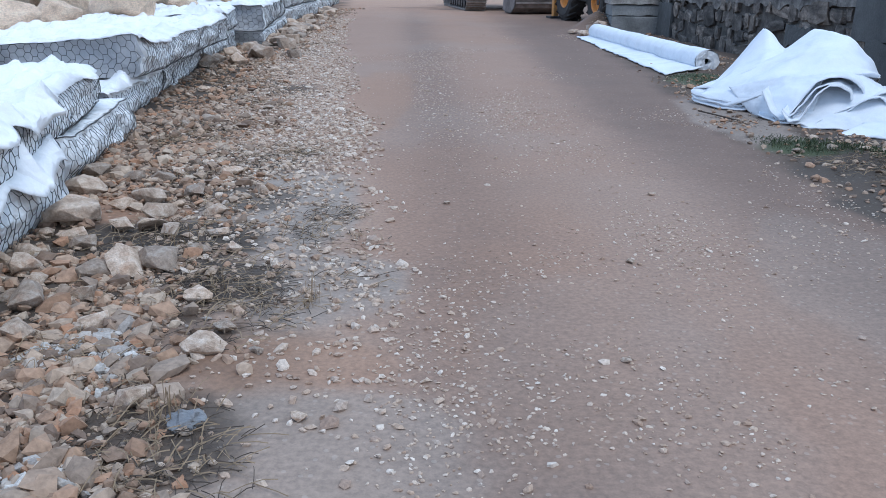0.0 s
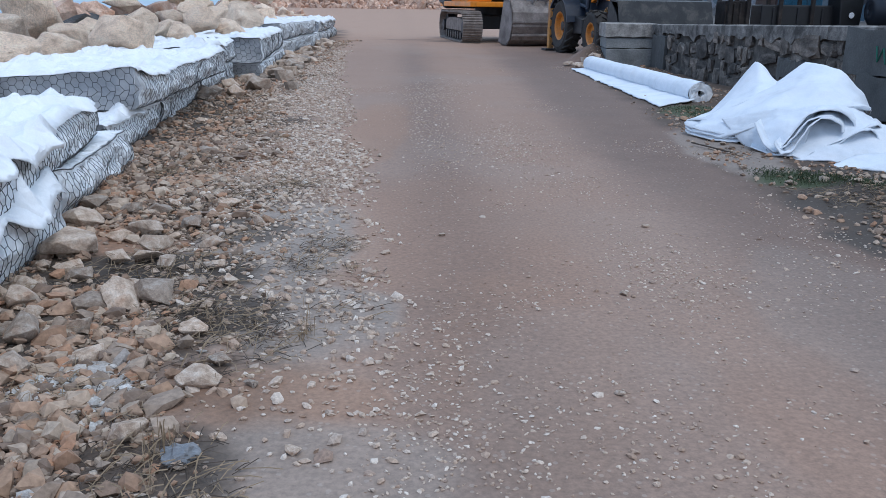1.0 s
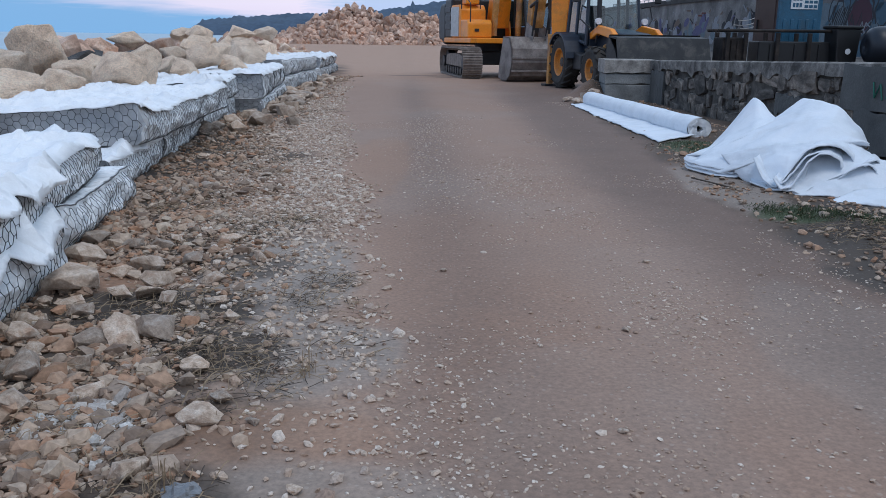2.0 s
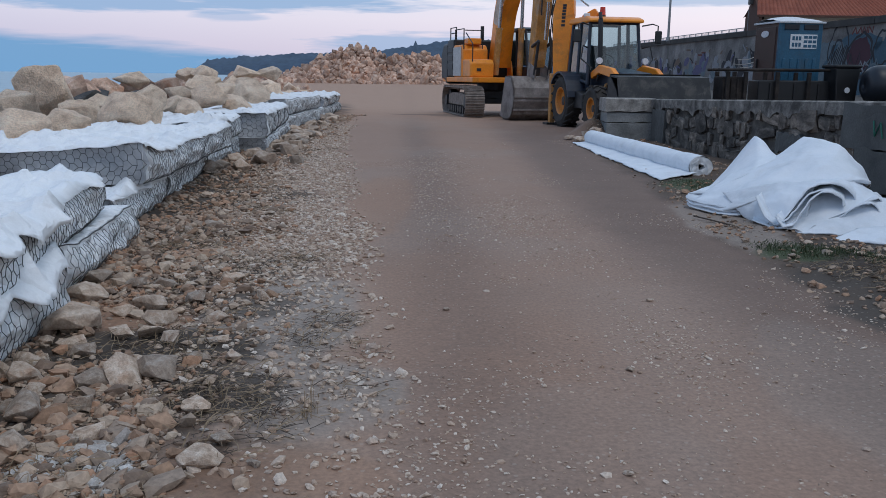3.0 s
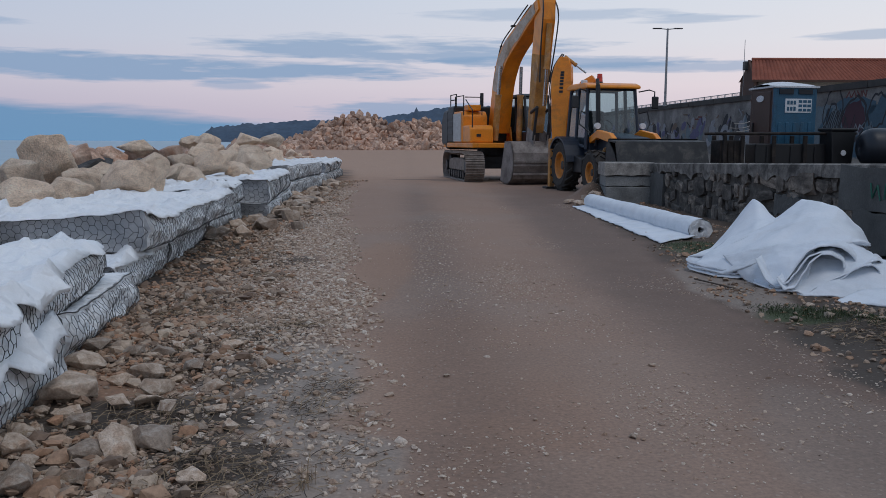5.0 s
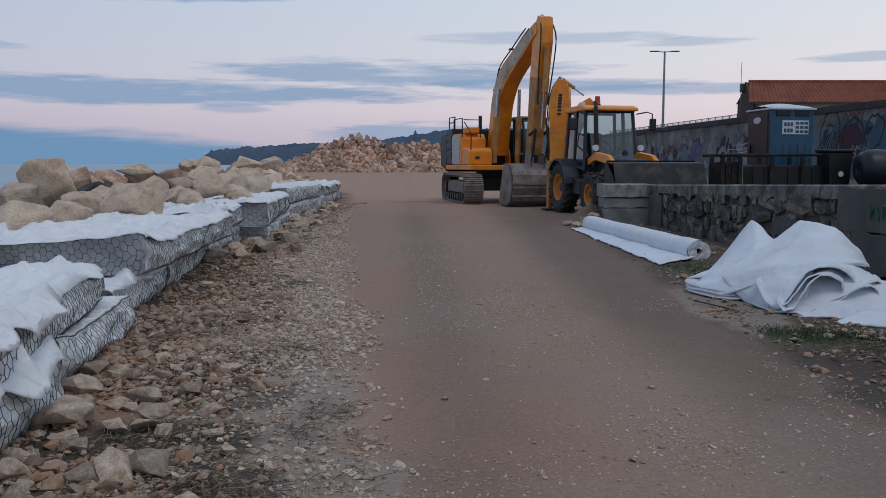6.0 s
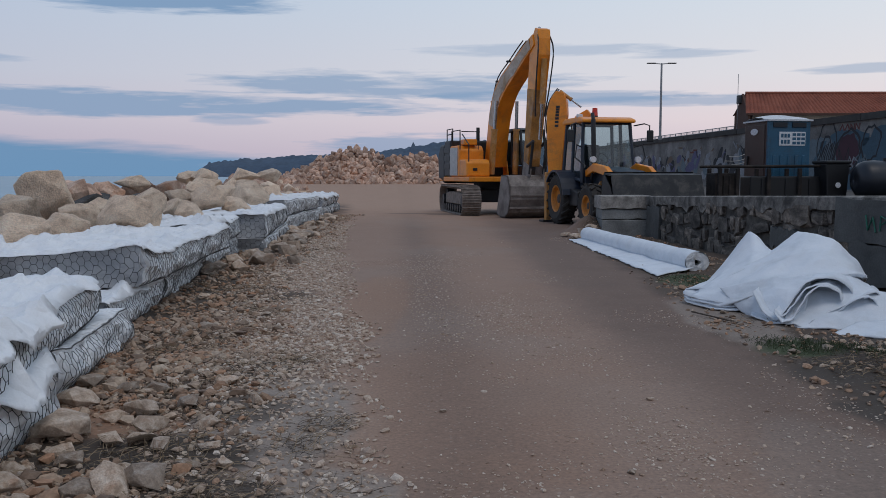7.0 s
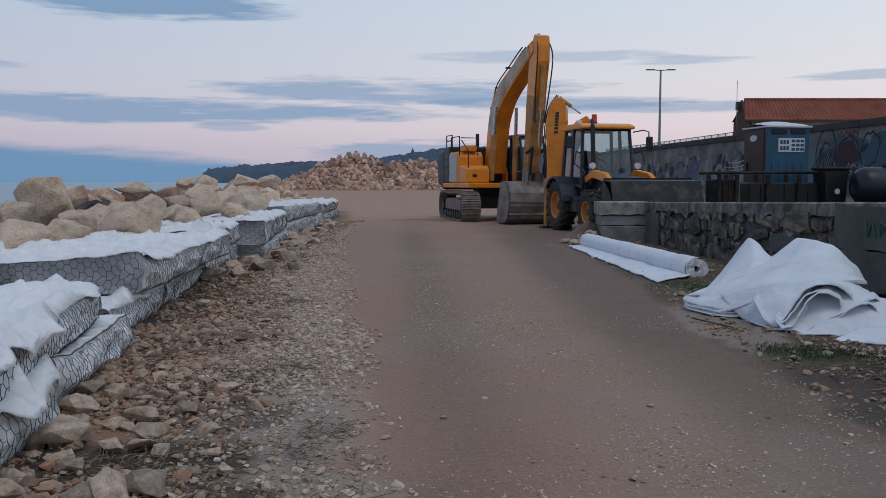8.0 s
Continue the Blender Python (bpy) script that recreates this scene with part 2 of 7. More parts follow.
def fbm(x, y, z=0.0, octaves=4):
    return noise.fractal(Vector((x, y, z)), 1.0, 2.0, octaves)


def vnoise(x, y, seed=0):
    """Smooth value noise on arrays, 0 to 1."""
    xi, yi = np.floor(x).astype(np.int64), np.floor(y).astype(np.int64)
    u, v = x - xi, y - yi
    u, v = u * u * (3 - 2 * u), v * v * (3 - 2 * v)

    def h(a, b):
        k = (a * 374761393 + b * 668265263 + seed * 1442695041) & 0x7FFFFFFF
        k = ((k ^ (k >> 13)) * 1274126177) & 0x7FFFFFFF
        return ((k ^ (k >> 16)) & 0xFFFF) / 65535.0

    return (h(xi, yi) * (1 - u) + h(xi + 1, yi) * u) * (1 - v) + (h(xi, yi + 1) * (1 - u) + h(xi + 1, yi + 1) * u) * v


def vfbm(x, y, seed=0, octaves=4):
    s, a, t = 0.0, 1.0, 0.0
    for o in range(octaves):
        s, t = s + a * vnoise(x * 2 ** o, y * 2 ** o, seed + o), t + a
        a *= 0.5
    return s / t


def smooth(a, b, v):
    k = np.clip((v - a) / (b - a), 0, 1)
    return k * k * (3 - 2 * k)


# ---------- plan: lines along the road ----------
def gabion_x(y):
    return np.interp(y, (-6, 4.5, 7.0, 8.8, 12.0, 16.0, 27.0, 36.0, 60.0, 90.0), (-0.6, -2.25, -2.78, -3.0, -3.5, -3.55, -4.2, -4.6, -8.5, -19.0))


def road_left(y):
    return np.interp(y, (-6, 2.0, 3.9, 6.6, 17.8, 40, 90), (-0.05, -0.12, -0.25, -0.65, -2.1, -4.0, -18.0))


def road_right(y):
    return np.interp(y, (-6, 4.7, 7.3, 9.0, 12.0, 19.0, 40, 90), (2.7, 2.5, 2.35, 2.45, 2.65, 2.9, 9.0, 14.0))


def ground_height(x, y):
    z = 0.012 * (vfbm(x * 1.3, y * 1.3, 3) - 0.5) + 0.03 * (vfbm(x * 0.35, y * 0.35, 5) - 0.5)
    z = z + 0.035 * smooth(0.0, 0.8, road_left(y) - x) * (vfbm(x * 3, y * 3, 8) - 0.3) * (y < 40)
    z = z + 0.06 * smooth(0.0, 0.7, x - road_right(y)) * vfbm(x * 2.5, y * 2.5, 9) * (y < 22)
    # wheel ruts, a low earth heap by the wall's corner, and the rise towards the stone stockpile
    z = z - 0.012 * np.exp(-((x - 0.35 + 0.06 * y) / 0.3) ** 2) - 0.012 * np.exp(-((x - 1.75 + 0.02 * y) / 0.35) ** 2)
    z = z + 0.36 * np.exp(-((x - 3.45) / 0.42) ** 2 - ((y - 20.0) / 0.7) ** 2) * (0.6 + 0.8 * vfbm(x * 3, y * 3, 12))
    z = z + 0.16 * np.exp(-((x - 3.2) / 0.5) ** 2 - ((y - 19.6) / 0.6) ** 2) * (0.5 + vfbm(x * 4, y * 4, 13))
    z = z + 0.55 * smooth(45, 85, y)
    # the bank falls away to the sea
    shore = gabion_x(y) - 5.5
    z = z - 3.2 * smooth(0.0, 5.0, shore - x)
    z = z - 6.0 * smooth(112, 150, y) * (x < 60)
    return z


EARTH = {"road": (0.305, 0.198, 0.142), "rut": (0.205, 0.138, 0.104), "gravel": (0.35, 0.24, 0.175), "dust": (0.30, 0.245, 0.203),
         "damp_shade": (0.165, 0.110, 0.083), "far": (0.42, 0.265, 0.18), "rust": (0.32, 0.185, 0.115), "dark": (0.065, 0.049, 0.037), "grass": (0.06, 0.075, 0.032), "shaded_soil": (0.085, 0.058, 0.040)}
# patches: kind, x, y, half-widths, strength
PATCHES = [("rust", -0.6, 2.72, 0.42, 0.24, 0.5), ("rust", 0.35, 3.2, 0.4, 1.0, 0.2), ("rust", -1.75, 4.75, 0.5, 0.4, 0.8), ("rust", -0.75, 9.5, 0.35, 2.2, 0.4), ("rust", -1.5, 2.75, 0.35, 0.3, 0.8),
           ("dust", -0.95, 4.7, 0.42, 1.0, 1.0), ("dust", -0.62, 3.55, 0.42, 0.5, 0.9), ("dust", -0.42, 2.15, 0.5, 0.42, 0.65), ("dust", 0.6, 2.6, 0.5, 1.0, 0.2), ("dust", 2.0, 3.5, 0.5, 1.2, 0.3), ("dust", 2.75, 8.0, 0.35, 1.5, 0.7),
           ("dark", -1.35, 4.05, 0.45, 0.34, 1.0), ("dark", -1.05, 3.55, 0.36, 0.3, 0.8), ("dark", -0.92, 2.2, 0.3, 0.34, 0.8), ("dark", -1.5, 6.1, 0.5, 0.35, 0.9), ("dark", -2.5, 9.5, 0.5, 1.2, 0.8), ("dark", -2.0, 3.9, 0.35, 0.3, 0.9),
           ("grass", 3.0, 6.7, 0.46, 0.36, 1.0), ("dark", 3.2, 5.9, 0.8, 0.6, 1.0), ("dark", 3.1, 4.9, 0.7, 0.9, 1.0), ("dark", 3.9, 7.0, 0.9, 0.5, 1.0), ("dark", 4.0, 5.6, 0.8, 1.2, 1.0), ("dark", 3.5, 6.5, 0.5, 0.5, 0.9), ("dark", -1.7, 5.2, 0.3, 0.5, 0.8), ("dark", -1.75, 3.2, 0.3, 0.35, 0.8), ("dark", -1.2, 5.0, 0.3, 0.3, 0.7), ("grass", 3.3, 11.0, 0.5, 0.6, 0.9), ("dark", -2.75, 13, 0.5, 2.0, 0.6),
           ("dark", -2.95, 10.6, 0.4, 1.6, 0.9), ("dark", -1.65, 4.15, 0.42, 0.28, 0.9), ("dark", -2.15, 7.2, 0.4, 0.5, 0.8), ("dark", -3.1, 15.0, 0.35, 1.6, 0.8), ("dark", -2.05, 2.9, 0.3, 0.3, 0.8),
           # darker ground under and left of the excavator
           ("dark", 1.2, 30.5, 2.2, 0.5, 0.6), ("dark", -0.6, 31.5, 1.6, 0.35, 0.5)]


def make_ground():
    xs = np.concatenate([[-900, -400, -150, -80, -50, -36, -28, -22, -18, -15, -13, -11, -9.5, -8, -7], np.arange(-6, -3.5, 0.16), np.arange(-3.5, 3.9, 0.035), np.arange(3.9, 8, 0.2), np.arange(8, 22, 0.8), [24, 28, 36, 50, 80, 150, 400, 900]])
    ys = np.concatenate([[-60, -30, -15, -8, -4, -2, -0.5], np.arange(0.5, 9.5, 0.04), np.arange(9.5, 22, 0.10), np.arange(22, 48, 0.3), np.arange(48, 100, 2.0), np.arange(100, 170, 6.0), [200, 400, 900, 2000]])
    X, Y = np.meshgrid(xs, ys)
    Z = ground_height(X, Y)
    nx, ny = len(xs), len(ys)
    wob = 0.5 * (vfbm(X * 1.1, Y * 1.1, 21) - 0.5) + 0.3 * (vfbm(X * 5, Y * 5, 22) - 0.5)
    col = np.zeros((ny, nx, 3)) + EARTH["road"]

    def lay(kind, w):
        w = np.clip(w, 0, 1)[..., None]
        col[...] = col * (1 - w) + np.array(EARTH[kind]) * w

    lay("rut", 0.8 * np.exp(-((X - 0.35 + 0.05 * Y + 0.3 * wob) / 0.42) ** 2))
    lay("rut", 0.9 * np.exp(-((X - 1.85 + 0.01 * Y + 0.3 * wob) / 0.45) ** 2) * smooth(4, 8, Y))
    lay("rust", 0.2 * smooth(0.48, 0.68, vfbm(X * 0.5, Y * 0.35, 31)))
    lay("dust", 0.22 * smooth(0.45, 0.72, vfbm(X * 0.8, Y * 0.5, 35)))
    near = smooth(60, 30, Y)
    lay("gravel", smooth(-0.15, 0.35, road_left(Y) + wob - X) * near)
    # bare soil under the rubble, its colour deepened for shade between the stones
    lay("shaded_soil", smooth(0.0, 0.6, gabion_x(Y) + 1.15 + wob - X) * near)
    # damp earth towards the wall, the wall's shade painted into its colour
    lay("damp_shade", 0.9 * smooth(1.2, 2.2, X + 0.6 * wob) * smooth(0.5, 3.0, Y + X) * near)
    lay("far", 0.8 * smooth(20, 36, Y + 3 * wob) * smooth(5.0, 3.0, X))
    # dark verge soil, its tone also holding shade below the wall
    lay("shaded_soil", 0.95 * smooth(-0.1, 0.35, X - road_right(Y) - wob) * near)
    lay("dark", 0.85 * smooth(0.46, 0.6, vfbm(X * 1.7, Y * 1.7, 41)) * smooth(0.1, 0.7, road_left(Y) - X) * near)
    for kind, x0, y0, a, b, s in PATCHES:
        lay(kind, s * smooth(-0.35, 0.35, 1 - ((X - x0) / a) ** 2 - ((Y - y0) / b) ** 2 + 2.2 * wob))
    me = bpy.data.meshes.new("ground")
    co = np.stack([X, Y, Z], -1).reshape(-1, 3)
    idx = np.arange(nx * ny).reshape(ny, nx)
    faces = np.stack([idx[:-1, :-1], idx[:-1, 1:], idx[1:, 1:], idx[1:, :-1]], -1).reshape(-1, 4)
    me.from_pydata(co.tolist(), [], faces.tolist())
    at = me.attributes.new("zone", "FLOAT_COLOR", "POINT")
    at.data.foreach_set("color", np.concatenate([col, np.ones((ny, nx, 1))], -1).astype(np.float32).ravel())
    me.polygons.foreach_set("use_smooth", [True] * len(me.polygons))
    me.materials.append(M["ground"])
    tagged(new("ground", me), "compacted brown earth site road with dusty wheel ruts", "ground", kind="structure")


make_ground()


def make_sea():
    bm = bmesh.new()
    vs = [bm.verts.new(v) for v in ((-4800, -600, -1.9), (1500, -600, -1.9), (1500, 4700, -1.9), (-4800, 4700, -1.9))]
    bm.faces.new(vs)
    tagged(link_mesh("water", bm, M["water"]), "calm grey-blue sea reaching to the horizon", "sea", kind="structure")


make_sea()


def make_hills():
    bm = bmesh.new()
    rng = np.random.RandomState(4)
    prev = None
    # skyline over the far shore: azimuth in degrees against height in metres at 2.4 km
    for i in range(241):
        a = -16.3 + 36 * i / 240
        h = np.interp(a, (-16.3, -15.4, -13, -9.5, -7.5, -5.0, -2.5, 0.5, 4, 9, 14, 20), (0, 34, 46, 54, 58, 62, 78, 98, 100, 84, 70, 50))
        h += 5 * rng.rand() + 6 * (vnoise(np.array(a * 1.5), np.array(0.5), 3) - 0.5)
        if abs(a + 2.0) < 0.08:
            h += 14
        d = 2400.0
        x, y = d * math.sin(radians(a)), d * math.cos(radians(a))
        row = [bm.verts.new((x * k, y * k, z)) for k, z in ((0.94, -3), (0.965, 0.5 * h), (1.0, h), (1.12, -3))]
        if prev:
            for j in range(3):
                bm.faces.new((prev[j], row[j], row[j + 1], prev[j + 1]))
        prev = row
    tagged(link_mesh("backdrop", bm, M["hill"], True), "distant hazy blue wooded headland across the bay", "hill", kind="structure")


make_hills()


# ---------- rocks ----------
def rock_mesh(name, seed, corners=16, edge=0.07, rough=0.05, flat=(1, 1, 1), material=None, cuts=2):
    """An angular stone of about unit radius: the hull of a few corners, its edges worn, its faces roughened."""
    rng = random.Random(seed)
    pts = []
    while len(pts) < corners:
        v = Vector((rng.gauss(0, 1), rng.gauss(0, 1), rng.gauss(0, 1))).normalized()
        if all((v - p).length > 1.7 / math.sqrt(corners) for p in pts):
            pts.append(v)
    bm = bmesh.new()
    for v in pts:
        k = rng.uniform(0.82, 1.08)
        bm.verts.new((v.x * flat[0] * k, v.y * flat[1] * k, v.z * flat[2] * k))
    bmesh.ops.convex_hull(bm, input=bm.verts)
    bmesh.ops.dissolve_limit(bm, angle_limit=0.25, verts=bm.verts, edges=bm.edges)
    bmesh.ops.bevel(bm, geom=list(bm.edges), offset=edge, segments=2, affect="EDGES", profile=0.6, clamp_overlap=True)
    bmesh.ops.triangulate(bm, faces=bm.faces)
    for _ in range(cuts):
        long = [e for e in bm.edges if e.calc_length() > (0.22 if cuts > 1 else 0.4)]
        bmesh.ops.subdivide_edges(bm, edges=long, cuts=1)
        bmesh.ops.triangulate(bm, faces=bm.faces)
    bmesh.ops.remove_doubles(bm, verts=bm.verts, dist=0.01)
    bmesh.ops.recalc_face_normals(bm, faces=bm.faces)
    s3 = Vector((seed * 3.1, 0, 0))
    for v in bm.verts:
        v.co *= 1 + rough * noise.fractal(v.co * 2.6 + s3, 1.0, 2.0, 4) + 0.5 * rough * noise.noise(v.co * 9 + s3)
    me = bpy.data.meshes.new(name)
    bm.to_mesh(me)
    bm.free()
    me.polygons.foreach_set("use_smooth", [True] * len(me.polygons))
    me.materials.append(material)
    return me


BOULDERS = [rock_mesh("boulder", 100 + i, 12 + i % 4, 0.085, 0.07, (1.05, 0.95, 0.95), M["boulder"], 3) for i in range(9)]
PILE = [rock_mesh("rock", 200 + i, 11 + i % 4, 0.03, 0.05, (1.1, 0.9, 0.8), M["pile_rock"], 2) for i in range(9)]
BLOCKS = [rock_mesh("boulder", 600 + i, 9 + i % 4, 0.04, 0.06, (1.15, 0.92, 0.8), M["boulder"], 2) for i in range(7)]
DARK_ROCKS = [rock_mesh("boulder", 400 + i, 11 + i % 4, 0.04, 0.07, (1.1, 0.95, 0.85), M["dark_rock"], 2) for i in range(4)]
STONES = [rock_mesh("stone", 300 + i, 10 + i % 4, 0.035, 0.05, (1.15, 0.85, 0.62), M["stone"], 2) for i in range(9)]


def place(name, me, x, y, z, r, rng, label, category, group, tilt=40, kind=""):
    ob = new(name, me)
    s = r if isinstance(r, tuple) else (r, r, r)
    ob.matrix_world = Matrix.Translation((x, y, z)) @ Euler((radians(rng.uniform(-tilt, tilt)), radians(rng.uniform(-tilt, tilt)), rng.uniform(0, 6.28))).to_matrix().to_4x4() @ Matrix.Diagonal((*s, 1))
    return tagged(ob, label, category, group, kind)


def make_seawall():
    rng = random.Random(7)
    # the large boulders seen over the baskets: x, y, z, radius
    big = [(-6.10, 13.0, 1.06, 0.50, 1.05), (-6.05, 12.0, 0.86, 0.37, 0.8), (-4.72, 10.5, 0.72, 0.30, 0.9), (-4.80, 9.6, 0.68, 0.38, 0.85), (-4.45, 12.0, 0.83, 0.46, 0.78), (-4.85, 14.0, 0.97, 0.36, 0.8),
           (-5.30, 17.0, 1.00, 0.32, 0.8), (-4.38, 14.7, 0.78, 0.33, 0.72), (-4.72, 17.0, 0.92, 0.46, 0.75), (-5.36, 12.5, 0.74, 0.30, 1.0), (-6.05, 15.0, 0.86, 0.34, 0.7), (-7.3, 20.0, 1.22, 0.40, 0.7),
           (-6.75, 24.0, 1.35, 0.38, 0.8), (-7.2, 24.2, 1.36, 0.32, 0.8), (-5.55, 22.0, 1.12, 0.40, 0.8), (-4.65, 20.3, 0.98, 0.50, 0.85), (-4.25, 17.4, 0.80, 0.34, 0.7),
           (-7.0, 30.0, 1.40, 0.46, 0.8), (-6.2, 30.2, 1.42, 0.44, 0.8), (-6.9, 14.0, 0.62, 0.5, 0.8), (-5.95, 10.4, 0.50, 0.5, 0.8), (-5.0, 15.6, 0.80, 0.32, 0.8), (-5.0, 19.2, 1.0, 0.36, 0.8), (-5.7, 19.6, 1.08, 0.36, 0.8), (-6.2, 22.0, 1.12, 0.42, 0.8),
           (-6.75, 24.0, 0.66, 0.52, 0.95), (-6.2, 30.2, 0.68, 0.58, 0.95), (-7.2, 24.3, 0.66, 0.5, 0.95), (-7.0, 30.0, 0.62, 0.55, 0.95)]
    spots = [b[:4] for b in big]
    for x, y, z, r, tall in big:
        place("boulder", BOULDERS[rng.randrange(9)] if y < 13.5 else BLOCKS[rng.randrange(7)], x, y, z, (r * rng.uniform(1.05, 1.2), r, r * tall * 1.05), rng, "large pale limestone boulder in the sea wall", "boulder", "sea wall boulders", 18)
    tries = 0
    while len(spots) < 205 and tries < 12000:
        tries += 1
        y = 6.5 + 80 * rng.random() ** 1.35
        g = float(gabion_x(y))
        width = 4.0 + 0.06 * y
        u = rng.random()
        x = g - 0.95 - width * u
        crest = np.interp(u, (0, 0.3, 0.6, 1.0), (0.45, 1.0, 1.05, -0.6)) + 0.22 * (y > 17) + 0.009 * max(0, y - 20)
        r = rng.uniform(0.22, 0.46) * (1 + 0.004 * y)
        z = crest - r * 0.4 - rng.random() * 0.5
        if y < 18 and z > 0.75 and x > -5.4:
            z = 0.45
        # the crest climbs away from the road's near end
        z = min(z, float(np.interp(y, (8, 10, 13, 16, 20, 26, 40, 80), (0.42, 0.58, 0.72, 0.92, 1.22, 1.36, 1.5, 1.9))) - 0.85 * r)
        if any((x - a) ** 2 + (y - b) ** 2 + (z - c) ** 2 < (0.62 * (r + q)) ** 2 for a, b, c, q in spots):
            continue
        if u > 0.38 and y < 40:
            z = min(z, float(ground_height(np.array(x), np.array(y))) + 0.62)
        floor = float(ground_height(np.array(x), np.array(y)))
        held = any(math.hypot(x - a, y - b) < 0.6 * (r + q) and 0.2 < z - c < 0.8 * (r + q) for a, b, c, q in spots)
        if z - floor > 0.6 * r and not held:
            z = floor + 0.45 * r
        if u > 0.6:
            z = float(ground_height(np.array(x), np.array(y))) + 0.3 * r
        spots.append((x, y, z, r))
        me = BOULDERS[rng.randrange(9)] if y < 11 else BLOCKS[rng.randrange(7)] if rng.random() < 0.68 else PILE[rng.randrange(9)]
        place("boulder", me, x, y, z, (r * 1.1, r, r), rng, "pale limestone boulder in the sea wall" if me not in PILE else "rust-tinged angular boulder in the sea wall", "boulder", "sea wall boulders")
    # dark rocks on the sea side
    for x, y, z, r in ((-8.1, 19.0, 0.52, 0.55), (-7.5, 20.6, 0.62, 0.48), (-7.9, 17.2, 0.42, 0.56), (-8.7, 16.6, 0.45, 0.62), (-8.2, 15.4, 0.40, 0.6), (-8.9, 21.5, 0.55, 0.6), (-7.2, 16.0, 0.45, 0.5), (-6.9, 18.6, 0.60, 0.46)):
        place("boulder", DARK_ROCKS[rng.randrange(4)], x, y, z, (r * 1.15, r, r), rng, "dark angular boulder on the sea side", "boulder", "sea wall boulders", 30)
    # seaward ridge of rust-stained blocks, two courses high
    for k in range(32):
        y = 20.0 + 24.0 * (k // 2) / 15 + rng.uniform(-0.3, 0.3)
        x = -8.9 - 0.02 * (y - 20) + rng.uniform(-0.35, 0.35)
        r = rng.uniform(0.42, 0.66)
        place("boulder", PILE[rng.randrange(9)], x, y, 0.30 if k % 2 else 0.86 + rng.uniform(-0.1, 0.08), (r * 1.15, r, r), rng, "rust-tinged angular boulder in the sea wall", "boulder", "sea wall boulders")
    # core fill under the armour, so that nothing hangs
    n = 0
    while n < 36:
        y = 6.0 + 70 * rng.random() ** 1.3
        x = float(gabion_x(y)) - 1.3 - rng.random() * 4.0
        place("boulder", PILE[rng.randrange(9)], x, y, 0.15, rng.uniform(0.45, 0.75), rng, "half-buried angular limestone boulder under the sea wall", "boulder", "sea wall boulders")
        n += 1


def make_stockpile():
    rng = random.Random(11)
    crest = lambda x: float(np.interp(x, (-21, -17, -14.5, -12.0, -9.8, -8.0, -6.0, -4.2, -2.2, 0.5, 4, 8), (0.5, 1.0, 1.9, 3.3, 3.8, 3.5, 2.9, 3.0, 3.1, 2.5, 2.0, 0.8)))
    n, spots, tries = 0, [], 0
    while n < 520 and tries < 30000:
        tries += 1
        x = rng.uniform(-21, 7)
        v = rng.random()
        h = crest(x) * (0.92 + 0.16 * rng.random())
        y = 85 + 5.5 * v
        z = 0.5 + h * (0.04 + 0.96 * v) - 0.2
        r = rng.uniform(0.36, 0.78) if v < 0.85 else rng.uniform(0.36, 0.6)
        if any((x - a) ** 2 + ((y - b) * 0.6) ** 2 + (z - c) ** 2 < (0.50 * (r + q)) ** 2 for a, b, c, q in spots):
            continue
        spots.append((x, y, z, r))
        place("rock", PILE[rng.randrange(9)], x, y, z, (r * 1.15, r, r), rng, "angular rust-tinged limestone block in a stockpile", "rock", "stone stockpile", 80)
        n += 1
    # heart of the heap
    bm = bmesh.new()
    prev = None
    for i in range(57):
        x = -21 + 0.5 * i
        h = crest(x) * 0.86
        row = [bm.verts.new((x, 85.1, 0.45)), bm.verts.new((x, 87.5, 0.45 + 0.45 * h)), bm.verts.new((x, 90.6, 0.4 + h)), bm.verts.new((x, 98, 0.2))]
        if prev:
            for j in range(3):
                bm.faces.new((prev[j], row[j], row[j + 1], prev[j + 1]))
        prev = row
    tagged(link_mesh("rubble_heap", bm, M["pile_rock"]), "rubble core of the stone stockpile", "rubble heap", kind="stuff")


make_seawall()
make_stockpile()

ICO = np.array([(math.cos(a) * c, math.sin(a) * c, s) for a, c, s in
                [(0, 0, 1)] + [(2 * math.pi * k / 5, 0.894, 0.447) for k in range(5)] + [(2 * math.pi * (k + 0.5) / 5, 0.894, -0.447) for k in range(5)] + [(0, 0, -1)]])
ICO_F = np.array([(0, 1 + k, 1 + (k + 1) % 5) for k in range(5)] + [(1 + k, 6 + k, 1 + (k + 1) % 5) for k in range(5)] + [(1 + (k + 1) % 5, 6 + k, 6 + (k + 1) % 5) for k in range(5)] + [(11, 6 + (k + 1) % 5, 6 + k) for k in range(5)])


